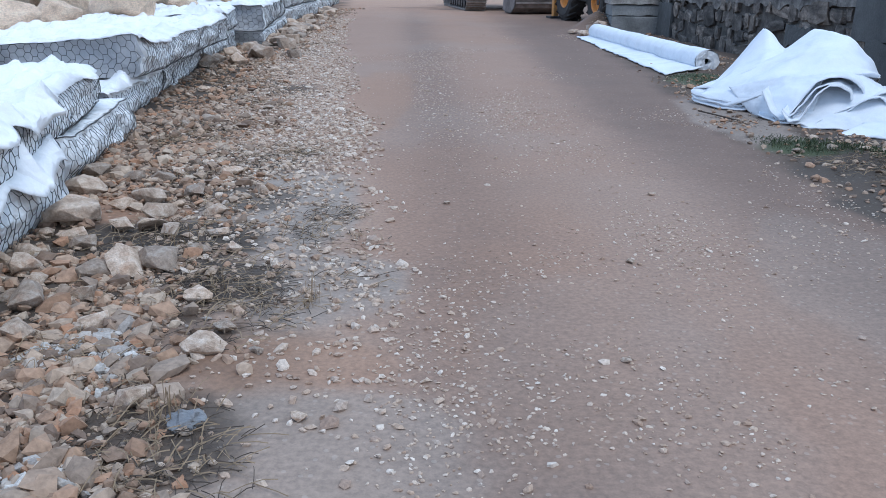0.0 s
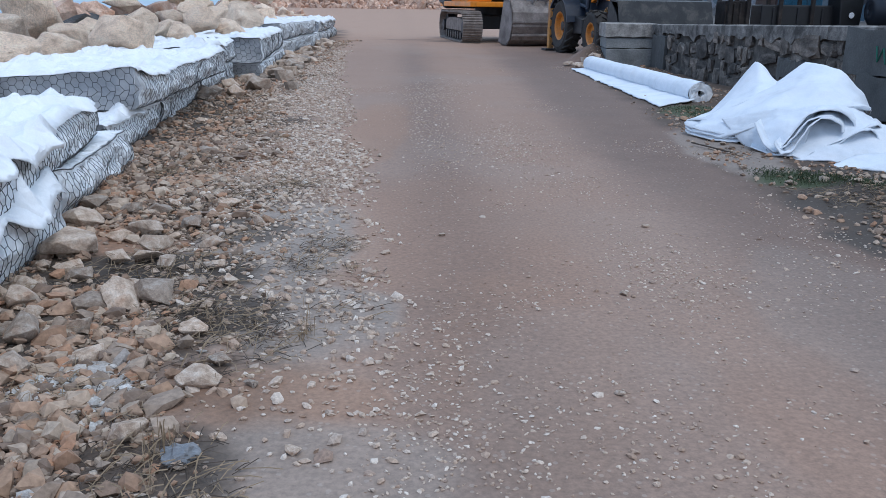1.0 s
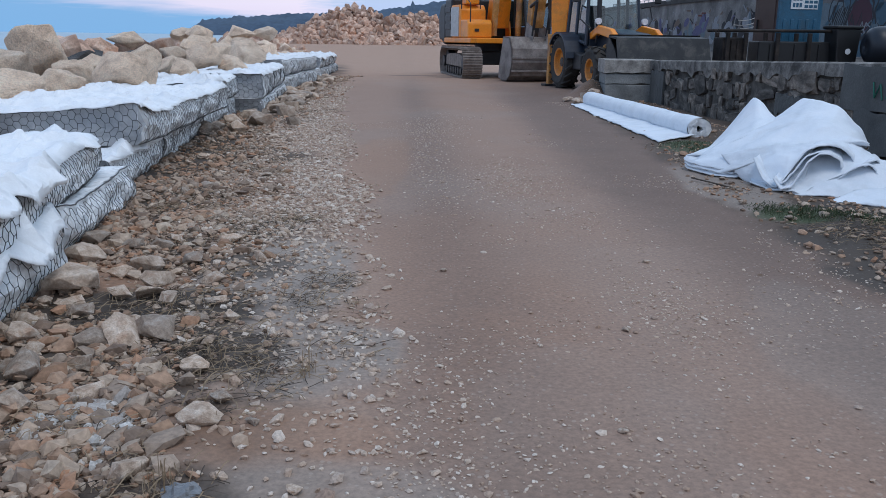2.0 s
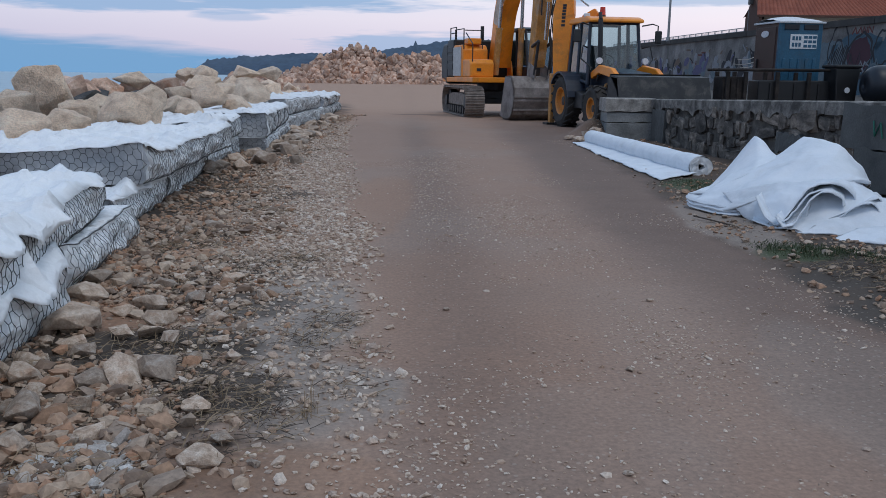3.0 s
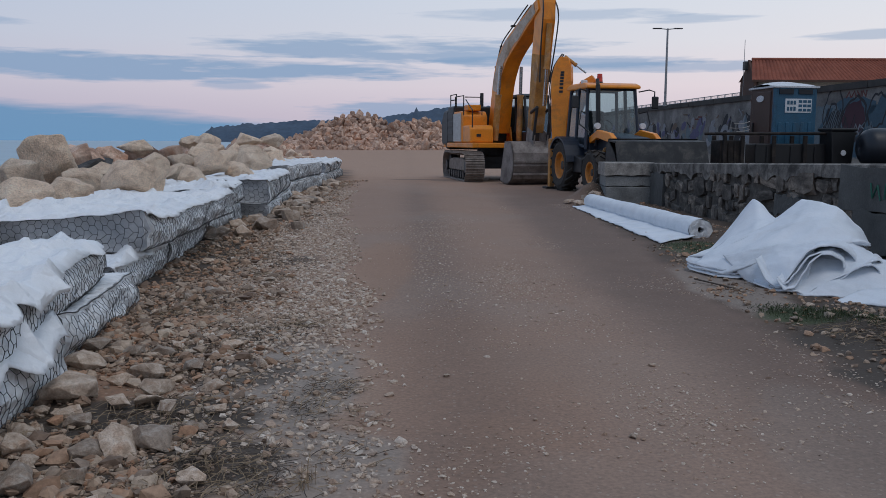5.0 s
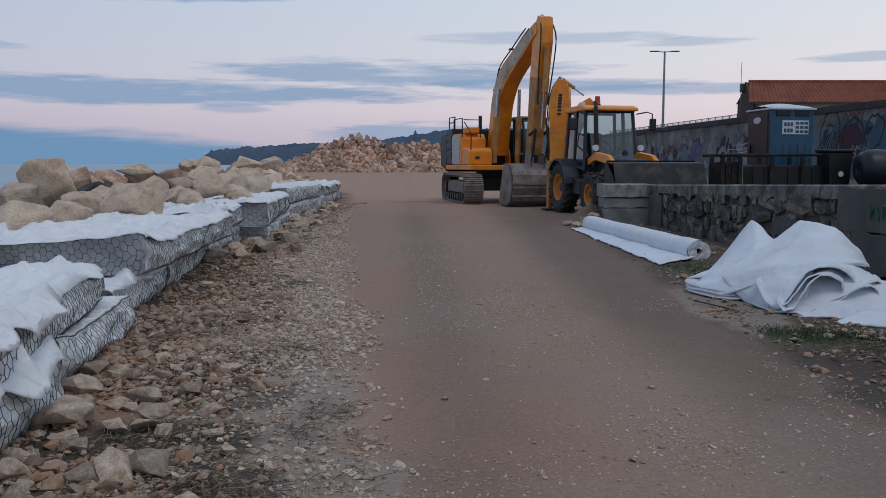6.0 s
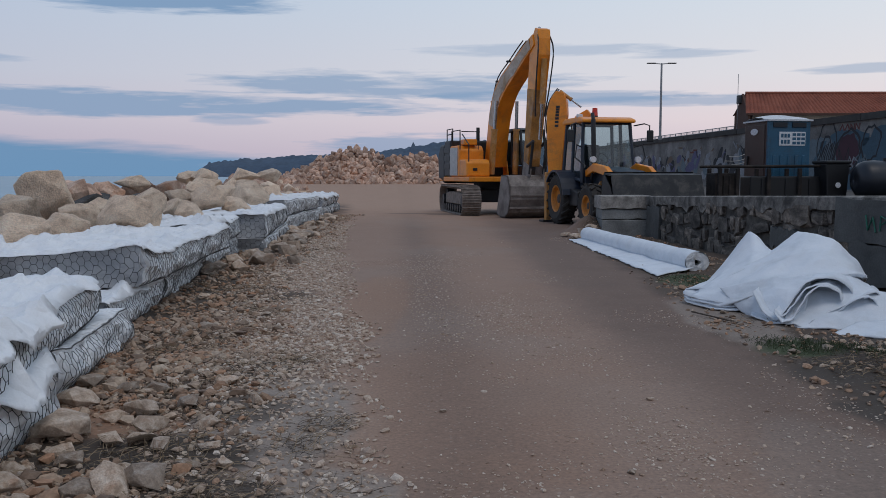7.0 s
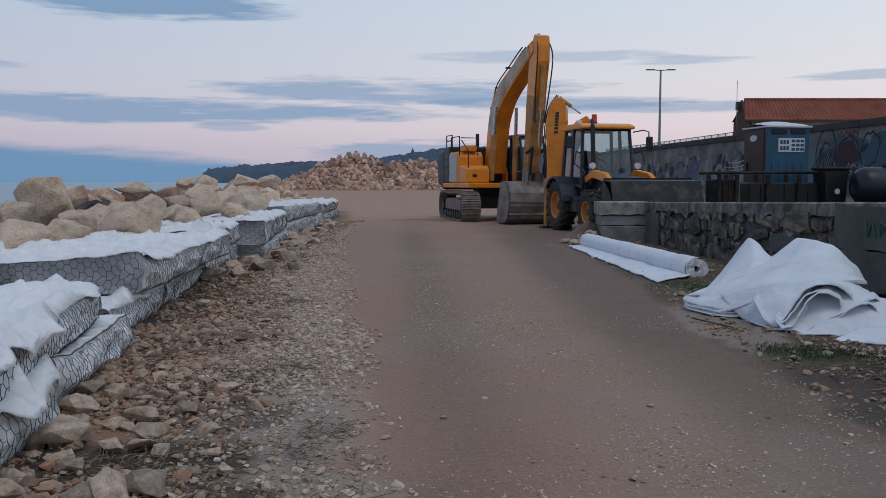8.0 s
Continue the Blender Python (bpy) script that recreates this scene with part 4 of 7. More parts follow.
def paint_high_wall(core):
    rng = random.Random(77)
    mats = {k: surface("spray_" + k, [tuple(v * 0.8 for v in c), c], 1.5, 12, 0.85, 0.0) for k, c in
            {"white": (0.24, 0.25, 0.27), "violet": (0.10, 0.095, 0.18), "blue": (0.05, 0.10, 0.14), "black": (0.025, 0.025, 0.03), "maroon": (0.055, 0.018, 0.03), "red": (0.13, 0.04, 0.035), "tan": (0.14, 0.10, 0.075), "pale": (0.12, 0.16, 0.185)}.items()}

    def blob(s, h, a, b, mat, label, ring=0.0, lean=0.0, n=22, lift=0.0):
        bm = bmesh.new()
        jit = [1 + 0.10 * rng.uniform(-1, 1) for _ in range(n)]

        def at(k, f):
            t = 2 * math.pi * k / n
            u, v = a * f * jit[k % n] * math.cos(t), b * f * jit[k % n] * math.sin(t)
            hh = h + v
            return high_pt(s + u + lean * v, hh, wall_of(s, hh) + lift)

        if ring:
            o, i = [bm.verts.new(at(k, 1)) for k in range(n)], [bm.verts.new(at(k, 1 - ring)) for k in range(n)]
            for k in range(n):
                bm.faces.new((o[k], o[(k + 1) % n], i[(k + 1) % n], i[k]))
        else:
            bm.faces.new([bm.verts.new(at(k, 1)) for k in range(n)])
        part("graffiti", bm, mats[mat], core, label)

    def stroke(pts, w, mat, label, lift=0.004):
        bm = bmesh.new()
        prev = None
        for i, (s, h) in enumerate(pts):
            s2, h2 = pts[min(i + 1, len(pts) - 1)]
            s1, h1 = pts[max(i - 1, 0)]
            d = Vector((s2 - s1, h2 - h1)).normalized()
            row = [bm.verts.new(high_pt(s - d.y * k * w, h + d.x * k * w, wall_of(s, h) + lift)) for k in (-1, 1)]
            if prev:
                bm.faces.new((prev[0], prev[1], row[1], row[0]))
            prev = row
        part("graffiti", bm, mats[mat], core, label)

    # washes of colour near the yard, then figures on top
    for s, h, a, b, mt in ((17.2, 2.1, 2.4, 1.3, "blue"), (19.2, 2.0, 1.6, 1.2, "pale"), (14.0, 2.1, 2.2, 1.3, "blue")):
        blob(s, h, a, b, mt, "washed-out blue spray paint field", n=30, lift=-0.003)
    blob(17.0, 2.42, 0.85, 0.82, "maroon", "dark maroon painted disc")
    blob(17.0, 2.42, 1.02, 1.0, "black", "black painted ring", ring=0.12, lift=0.004)
    blob(18.7, 2.7, 0.8, 1.15, "black", "black oval outline", ring=0.10)
    blob(18.7, 2.5, 0.5, 0.7, "black", "black oval outline", ring=0.16)
    blob(15.3, 2.75, 0.7, 0.75, "black", "black outlined figure", ring=0.14)
    for k in range(9):
        s = 18.0 + 0.15 * k
        stroke([(s, 1.6 + 0.3 * rng.random()), (s + 0.15, 2.2), (s - 0.1, 2.7 + 0.4 * rng.random())], 0.035, "black", "black spray line")
    for k, (s, w) in enumerate(((17.75, 0.10), (17.35, 0.10), (16.95, 0.10), (16.55, 0.10))):
        stroke([(s, 3.35), (s - 0.18, 3.62), (s - 0.36, 3.35)] if k < 2 else [(s, 3.35), (s, 3.62), (s - 0.3, 3.35), (s - 0.3, 3.62)], 0.05, "red", "red spray-paint stroke")
    for k in range(10):
        s = 13 + 6.5 * rng.random()
        stroke([(s, 1.3 + rng.random()), (s + 0.3, 1.9 + rng.random()), (s + 0.6, 1.4 + rng.random())], 0.05, rng.choice(["white", "pale", "black"]), "spray line")
    # jumbled letters and tags farther along
    for _ in range(150):
        s = 22 + 42 * rng.random() ** 1.2
        k = 1 + s / 60
        mt = rng.choice(["white", "white", "pale", "black"]) if s < 33 else rng.choice(["violet", "violet", "white", "pale", "black", "tan"])
        blob(s, rng.uniform(1.25, 2.75), rng.uniform(0.10, 0.34) * k, rng.uniform(0.18, 0.55), mt, "faded spray-paint letter", lean=rng.uniform(-0.6, 0.6), n=12, lift=0.004 * rng.random())
    for _ in range(45):
        s, h = 22 + 40 * rng.random(), rng.uniform(1.4, 3.4)
        stroke([(s, h), (s + rng.uniform(-0.4, 0.4), h + rng.uniform(-0.3, 0.4)), (s + rng.uniform(-0.8, 0.8), h + rng.uniform(-0.2, 0.3))], 0.05, rng.choice(["black", "tan", "white", "red", "violet"]), "spray line", 0.009)


make_high_wall()


def make_railing():
    L = 34
    r = root("railing", pose(0, 0, 0), "pale steel railing along the promenade edge", "railing")
    n = 30
    for i in range(n + 1):
        s = 28 + L * i / n
        b = bmesh.new()
        rod(b, high_pt(s, 3.9, -2.2), high_pt(s, 4.5, -2.2), 0.035, 8)
        part("post", b, M["galv"], r)
    for h in (4.5, 4.3, 4.1):
        b = bmesh.new()
        rod(b, high_pt(28, h, -2.2), high_pt(28 + L, h, -2.2), 0.025, 8)
        part("rail", b, M["galv"], r)
    for i in range(n):
        b = bmesh.new()
        for j in range(1, 7):
            s = 28 + L * (i + j / 7) / n
            rod(b, high_pt(s, 4.1, -2.2), high_pt(s, 4.5, -2.2), 0.01, 4)
        part("bars", b, M["galv"], r)
    # post feet reach down to the promenade
    b = bmesh.new()
    rod(b, high_pt(28, 3.69, -2.2), high_pt(28, 3.95, -2.2), 0.06, 8)
    part("foot", b, M["galv"], r)


make_railing()


def make_house():
    h = root("house", pose(17.9, 50, 3.7), "low cream house with a red tiled hip roof", "house")
    w, d = 9.7, 1.7
    b = bmesh.new()
    block(b, (w / 2, d / 2, 0.6), (w - 0.5, d - 0.6, 1.3))
    part("wall", b, M["plaster"], h, "cream plastered wall")
    # tiled slopes: ribbed sheets
    def slope(p00, p10, p01, p11, ribs):
        b = bmesh.new()
        p00, p10, p01, p11 = map(Vector, (p00, p10, p01, p11))
        nrm = (p10 - p00).cross(p01 - p00).normalized()
        if nrm.z < 0:
            nrm = -nrm
        rows = []
        n = ribs * 4
        for j in range(7):
            v = j / 6
            rows.append([bm_v for bm_v in (b.verts.new((p00.lerp(p10, i / n)).lerp(p01.lerp(p11, i / n), v) + nrm * (0.05 * abs(math.sin(math.pi * i / 4)) - 0.02 * (j % 2))) for i in range(n + 1))])
        for a, c in zip(rows, rows[1:]):
            for i in range(n):
                b.faces.new((a[i], a[i + 1], c[i + 1], c[i]))
        part("roof", b, M["roof"], h, "red ribbed clay tile roof slope")
    e, rz = 1.28, 2.55
    slope((-0.35, -0.3, e), (w + 0.6, -0.3, e), (0.0, d / 2, rz), (w - 1.1, d / 2, rz), 44)
    slope((-0.35, d + 0.3, e), (w + 0.6, d + 0.3, e), (0.0, d / 2, rz), (w - 1.1, d / 2, rz), 44)
    slope((w + 0.6, -0.3, e), (w + 0.6, d + 0.3, e), (w - 1.1, d / 2, rz), (w - 1.1, d / 2 + 0.05, rz), 20)
    b = bmesh.new()
    prism(b, [(-0.32, e - 0.05), (d / 2, rz - 0.02), (d + 0.32, e - 0.05), (d + 0.3, 0.2), (-0.3, 0.2)], -0.12, 0.02, Matrix(((0, 1, 0, -0.1), (1, 0, 0, 0), (0, 0, 1, 0), (0, 0, 0, 1))))
    part("gable", b, M["brown_wood"], h, "dark brown boarded gable end")
    b = bmesh.new()
    rod(b, (0.0, d / 2, rz + 0.02), (w - 1.1, d / 2, rz + 0.02), 0.09, 10)
    part("ridge", b, M["roof"], h, "rounded red ridge tiles")
    b = bmesh.new()
    block(b, (w / 2, -0.3, e - 0.04), (w + 0.7, 0.12, 0.12))
    part("gutter", b, M["brown_wood"], h, "dark eaves gutter")
    b = bmesh.new()
    rod(b, (-0.4, 1.0, 0.0), (-0.4, 1.0, 3.7), 0.016, 6)
    part("antenna", b, M["galv"], h, "thin antenna mast")
    # small dark chimney-like box beside the antenna
    b = bmesh.new()
    block(b, (-0.25, 1.0, 2.2), (0.35, 0.35, 0.5), bevel=0.03)
    part("lamp_box", b, M["dark_metal"], h, "dark chimney-like box at the gable")


make_house()


def make_street_lamp():
    y = 55.0
    x = 0.2535 * y
    l = root("street_lamp", pose(x, y, 3.7), "tall grey double-headed street lamp on the promenade", "street lamp")
    b = bmesh.new()
    rod(b, (0, 0, 0), (0, 0, 4.85), 0.085, 12, 0.06)
    part("pole", b, M["galv"], l, "tapered grey steel pole")
    b = bmesh.new()
    rod(b, (0, 0, 0), (0, 0, 0.25), 0.14, 12)
    part("base", b, M["galv"], l)
    for sgn in (-1, 1):
        b = bmesh.new()
        rod(b, (0, 0, 4.80), (0.4 * sgn, 0, 4.84), 0.03, 8)
        arm = part("arm", b, M["galv"], l)
        b = bmesh.new()
        block(b, (0.66 * sgn, 0, 4.85), (0.55, 0.22, 0.06), bevel=0.02)
        part("lamp_head", b, M["dark_metal"], l, "flat dark lamp head")


make_street_lamp()

# ---------- yard things ----------
M["toilet_blue"] = surface("blue_plastic", [(0.018, 0.085, 0.15), (0.025, 0.11, 0.19)], 2, 30, 0.45, 0.1, stain=(0.05, 0.06, 0.07), stain_scale=1.5, stain_amount=0.5)
M["toilet_brown"] = surface("brown_plastic", [(0.045, 0.026, 0.022), (0.065, 0.036, 0.03)], 2, 30, 0.5, 0.1)
M["white_plastic"] = surface("white_plastic", [(0.62, 0.64, 0.66), (0.72, 0.74, 0.76)], 3, 30, 0.5, 0.1)
M["black_plastic"] = surface("black_plastic", [(0.006, 0.0065, 0.008), (0.011, 0.0115, 0.013)], 3, 40, 0.5, 0.1)
M["navy_tank"] = surface("navy_tank", [(0.006, 0.009, 0.015), (0.01, 0.015, 0.024)], 2, 30, 0.45, 0.1)
M["rust"] = surface("rusty_steel", [(0.008, 0.007, 0.0065), (0.018, 0.013, 0.011), (0.045, 0.034, 0.028)], 4, 40, 0.85, 0.5)
M["hose"] = surface("pale_hose", [(0.38, 0.36, 0.33), (0.46, 0.44, 0.40)], 5, 40, 0.6, 0.1)


def make_toilet():
    t = root("portable_toilet", pose(8.98, 23.0, 0.74, 0, 0, 9), "blue and brown plastic portable toilet with a white domed roof", "portable toilet")
    s = 0.60
    b = bmesh.new()
    block(b, (0, 0, 0.08), (2 * s, 2 * s, 0.16), bevel=0.02)
    part("base", b, M["black_plastic"], t, "black skid base")
    for nm, c, sz, mt in (("side_panel", (0, -s + 0.03, 1.12), (2 * s - 0.12, 0.06, 1.95), "toilet_blue"), ("side_panel", (0, s - 0.03, 1.12), (2 * s - 0.12, 0.06, 1.95), "toilet_blue"), ("back_panel", (s - 0.03, 0, 1.12), (0.06, 2 * s - 0.12, 1.95), "toilet_blue")):
        b = bmesh.new()
        block(b, c, sz, bevel=0.01)
        for k in range(5):
            if sz[0] > sz[1]:
                block(b, (-0.42 + 0.21 * k, c[1] + (-0.035 if c[1] < 0 else 0.035), 0.72), (0.09, 0.03, 0.95), bevel=0.012)
        part(nm, b, M[mt], t, "ribbed blue plastic side")
    b = bmesh.new()
    block(b, (-s + 0.03, 0, 1.12), (0.06, 2 * s - 0.12, 1.95), bevel=0.01)
    block(b, (-s - 0.005, 0, 1.12), (0.03, 2 * s - 0.3, 1.75), bevel=0.012)
    door = part("door", b, M["toilet_brown"], t, "brown moulded plastic door")
    b = bmesh.new()
    block(b, (-s - 0.04, 0.36, 1.05), (0.05, 0.05, 0.28), bevel=0.012)
    part("handle", b, M["black_plastic"], door, "black door handle")
    b = bmesh.new()
    lathe(b, [(0.0001, 0), (0.14, 0), (0.14, 0.01), (0.0001, 0.012)], Matrix.Translation((-s - 0.025, 0.05, 1.82)) @ Matrix(((0, 0, -1, 0), (0, 1.35, 0, 0), (0.62, 0, 0, 0), (0, 0, 0, 1))), 24)
    part("sign", b, M["white_plastic"], door, "white oval sign")
    for x in (-s + 0.05, s - 0.05):
        for y in (-s + 0.05, s - 0.05):
            b = bmesh.new()
            block(b, (x, y, 1.13), (0.1, 0.1, 1.98), bevel=0.02)
            part("corner_post", b, M["toilet_blue" if x > 0 or y < 0 else "toilet_brown"], t)
    # white domed roof
    b = bmesh.new()
    n = 12
    rows = []
    for i in range(n + 1):
        u = -1 + 2 * i / n
        rows.append([])
        for j in range(n + 1):
            v = -1 + 2 * j / n
            rows[-1].append(b.verts.new((u * (s + 0.05), v * (s + 0.05), 2.11 + 0.15 * (1 - abs(v) ** 1.6) * (1 - 0.5 * u * u) + 0.014 * (j % 3 == 0))))
    for i in range(n):
        for j in range(n):
            b.faces.new((rows[i][j], rows[i + 1][j], rows[i + 1][j + 1], rows[i][j + 1]))
    block(b, (0, 0, 2.10), (2 * s + 0.1, 2 * s + 0.1, 0.05), bevel=0.012)
    part("roof", b, M["white_plastic"], t, "white domed translucent roof")
    # vent windows and the white panel of bars
    for k in (-1, 1):
        b = bmesh.new()
        block(b, (0.27 * k, -s - 0.01, 1.98), (0.40, 0.03, 0.13), bevel=0.01)
        part("vent", b, M["navy_tank"], t, "dark vent strip under the roof")
    b = bmesh.new()
    block(b, (0.08, -s - 0.008, 1.62), (0.74, 0.02, 0.36), bevel=0.004)
    st = part("sticker", b, M["white_plastic"], t, "white advertising sticker with blue lettering bars")
    b = bmesh.new()
    for z in (1.70, 1.54):
        for k in range(3):
            block(b, (-0.21 + 0.09 * k, -s - 0.020, z), (0.065, 0.008, 0.10))
    for z in (1.73, 1.62, 1.51):
        for k in range(3):
            block(b, (0.13 + 0.125 * k, -s - 0.020, z), (0.10, 0.008, 0.07))
    tagged(part("lettering", b, M["toilet_blue"], st, "blue lettering bars"), kind="stuff")


make_toilet()


def make_yard_clutter():
    # low rusty steel frame on which hoses lie
    f = root("steel_rack", pose(8.1, 21.6, 0.74, 0, 0, 4), "low rusty steel rack with bars on top", "rack")
    for x in (-1.25, -0.8, 0.0, 0.8, 1.6):
        for y in (-0.35, 0.35):
            b = bmesh.new()
            block(b, (x, y, 0.42), (0.09, 0.09, 0.84), bevel=0.01)
            part("leg", b, M["rust"], f)
    for y in (-0.35, 0.0, 0.35):
        b = bmesh.new()
        rod(b, (-1.5, y, 0.88), (2.1, y, 0.90), 0.035, 8)
        part("bar", b, M["rust"], f)
    for x0, x1, z1 in ((-1.35, -0.75, 0.70), (-0.45, 2.0, 0.62)):
        b = bmesh.new()
        block(b, ((x0 + x1) / 2, 0, z1 / 2 + 0.02), (x1 - x0, 0.62, z1), bevel=0.03)
        for k in range(4):
            block(b, (x0 + (x1 - x0) * (k + 0.5) / 4, -0.32, z1 / 2), (0.05, 0.04, z1 - 0.08), bevel=0.01)
        part("panel", b, M["rust"] if x0 < -1 else M["black_plastic"], f, "dark sheet-metal box")
    for k, (p, q, sag) in enumerate((((7.9, 21.2, 1.62), (9.55, 22.2, 2.0), 0.14), ((7.7, 21.2, 1.40), (9.9, 22.1, 1.98), 0.22), ((8.0, 21.1, 1.22), (9.6, 22.0, 1.62), 0.12))):
        b = bmesh.new()
        p, q = Vector(p), Vector(q)
        pipe(b, [p.lerp(q, i / 14) - Vector((0, 0, sag * math.sin(math.pi * i / 14))) for i in range(15)], 0.018, 6)
        part("hose", b, M["hose"], f, "pale sagging hose")
    # black wheeled bin
    w = root("wheeled_bin", pose(9.75, 21.4, 0.74, 0, 0, 8), "black plastic wheeled bin with a white round label", "bin")
    b = bmesh.new()
    prism(b, [(-0.26, 0.12), (0.26, 0.12), (0.32, 0.95), (-0.32, 0.95)], -0.28, 0.28, None, 0.03)
    part("body", b, M["black_plastic"], w)
    b = bmesh.new()
    block(b, (0, 0, 0.99), (0.70, 0.64, 0.08), bevel=0.03)
    part("lid", b, M["black_plastic"], w)
    b = bmesh.new()
    lathe(b, [(0.0001, 0), (0.07, 0), (0.07, 0.012), (0.0001, 0.012)], Matrix.Translation((0.0, -0.30, 0.42)) @ Matrix.Rotation(radians(90), 4, "X"), 16)
    part("label", b, M["white_plastic"], w, "white round label")
    for x in (-0.24, 0.24):
        b = bmesh.new()
        rod(b, (x - 0.03, 0.22, 0.10), (x + 0.03, 0.22, 0.10), 0.10, 16)
        part("wheel", b, M["black_plastic"], w)
    b = bmesh.new()
    block(b, (0, -0.2, 0.06), (0.4, 0.1, 0.12), bevel=0.01)
    part("foot", b, M["black_plastic"], w)
    # lying tank
    t = root("water_tank", pose(10.9, 20.6, 0.74), "dark navy cylindrical tank lying on cradles", "tank")
    b = bmesh.new()
    prof = [(0.0001, -0.95), (0.28, -0.93), (0.42, -0.82), (0.46, -0.7)] + [(0.46 + (0.015 if k % 2 else 0), -0.7 + 0.2 * k) for k in range(1, 8)] + [(0.42, 0.82), (0.28, 0.93), (0.0001, 0.95)]
    lathe(b, prof, Matrix.Translation((0, 0, 0.55)) @ Matrix.Rotation(radians(90), 4, "Y"), 32)
    part("body", b, M["navy_tank"], t, smooth=True)
    for x in (-0.55, 0.55):
        b = bmesh.new()
        block(b, (x, 0, 0.09), (0.12, 0.7, 0.18), bevel=0.01)
        part("cradle", b, M["rust"], t)
    b = bmesh.new()
    rod(b, (-0.1, 0, 0.98), (-0.1, 0, 1.08), 0.16, 18)
    part("hatch", b, M["black_plastic"], t)
    # heap of dark sacks behind it
    for k, (x, y, r) in enumerate(((11.9, 23.4, 0.5), (12.5, 23.6, 0.55), (12.2, 23.3, 0.42))):
        s = root("sack", pose(x, y, 0.74, 0, 0, 40 * k), "dark bulging sack on the yard", "sack", "dark sacks")
        b = bmesh.new()
        bmesh.ops.create_icosphere(b, subdivisions=3, radius=r)
        for v in b.verts:
            v.co.z = max(v.co.z, -0.55 * r) + 0.55 * r
            v.co *= 1 + 0.12 * fbm(v.co.x * 3 + k, v.co.y * 3, v.co.z * 3)
        part("body", b, M["black_plastic"], s, smooth=True)
        b = bmesh.new()
        pipe(b, [(0.06 * math.cos(a), 0.06 * math.sin(a), 1.5 * r) for a in (0, 1, 2, 3, 4, 5, 6.2)], 0.02, 5)
        part("tie", b, M["hose"], s)


make_yard_clutter()


# ---------- wire baskets with white geotextile ----------
def fabric(name, colours, crease=0.5):
    """Felted sheet: plain white, faint dirt, and a relief of straightish creases at two sizes."""
    m = surface(name, colours, 3.0, 90, 0.85, 0.06, stain=(0.42, 0.38, 0.32), stain_scale=2.0, stain_amount=0.16, dist=0.01, grain=0.2)
    t = m.node_tree
    b = next(k for k in t.nodes if k.type == "BSDF_PRINCIPLED")
    co = t.nodes.new("ShaderNodeTexCoord").outputs["Object"]
    total = None
    for scale, weight, distort in ((2.4, 1.0, 0.9), (6.0, 0.45, 0.6), (2.0, 0.7, 0.3)):
        nz = t.nodes.new("ShaderNodeTexNoise")
        nz.inputs["Scale"].default_value, nz.inputs["Detail"].default_value, nz.inputs["Distortion"].default_value = scale, 1.5, distort
        t.links.new(co, nz.inputs["Vector"])
        a = t.nodes.new("ShaderNodeMath")
        a.operation = "SUBTRACT"
        t.links.new(nz.outputs[0], a.inputs[0])
        a.inputs[1].default_value = 0.5
        c = t.nodes.new("ShaderNodeMath")
        c.operation = "ABSOLUTE"
        t.links.new(a.outputs[0], c.inputs[0])
        d = t.nodes.new("ShaderNodeMath")
        d.operation = "MULTIPLY"
        k = t.nodes.new("ShaderNodeMath")
        k.operation, k.use_clamp = "MULTIPLY", True
        t.links.new(c.outputs[0], k.inputs[0])
        k.inputs[1].default_value = 7.0
        t.links.new(k.outputs[0], d.inputs[0])
        d.inputs[1].default_value = weight
        if total is None:
            total = d.outputs[0]
        else:
            e = t.nodes.new("ShaderNodeMath")
            t.links.new(total, e.inputs[0])
            t.links.new(d.outputs[0], e.inputs[1])
            total = e.outputs[0]
    bp = t.nodes.new("ShaderNodeBump")
    bp.inputs["Strength"].default_value, bp.inputs["Distance"].default_value = crease, 0.03
    t.links.new(total, bp.inputs["Height"])
    t.links.new(bp.outputs[0], b.inputs["Normal"])
    return m


M["fabric"] = fabric("white_geotextile", [(0.73, 0.75, 0.77), (0.80, 0.82, 0.84), (0.84, 0.85, 0.86)], 0.4)
M["smooth_fabric"] = fabric("thick_white_geotextile", [(0.62, 0.67, 0.72), (0.70, 0.745, 0.795), (0.74, 0.775, 0.815)], 0.12)
M["liner"] = fabric("grey_lined_geotextile", [(0.70, 0.71, 0.72), (0.78, 0.79, 0.80), (0.84, 0.85, 0.85)], 0.9)
# darker grey sheet, used for the baskets' near-end panels
M["skirt"] = fabric("grey_thin_geotextile", [(0.34, 0.35, 0.365), (0.44, 0.45, 0.465), (0.52, 0.53, 0.54)], 0.4)
M["wire"] = surface("dull_grey_wire", [(0.045, 0.047, 0.05), (0.085, 0.088, 0.093)], 30, 200, 0.55, 0.0, metal=0.4)


def hex_edges(w, h, a):
    """Edges of a hexagon net over w by h metres, cells a high and 1.15 a long."""
    seg = []
    dx, dy = a * 0.86, a
    ny, nx = int(h / dy) + 2, int(w / dx) + 2
    for i in range(nx):
        for j in range(ny):
            x, y = i * dx, j * dy + (dy / 2 if i % 2 else 0)
            p = (x - dx * 0.333, y)
            q = (x + dx * 0.333, y)
            seg.append((p, q))
            seg.append((q, (x + dx - dx * 0.333, y + dy / 2)))
            seg.append((q, (x + dx - dx * 0.333, y - dy / 2)))
    return [s for s in seg if all(-1e-6 <= c[0] <= w + 1e-6 and -1e-6 <= c[1] <= h + 1e-6 for c in s)]


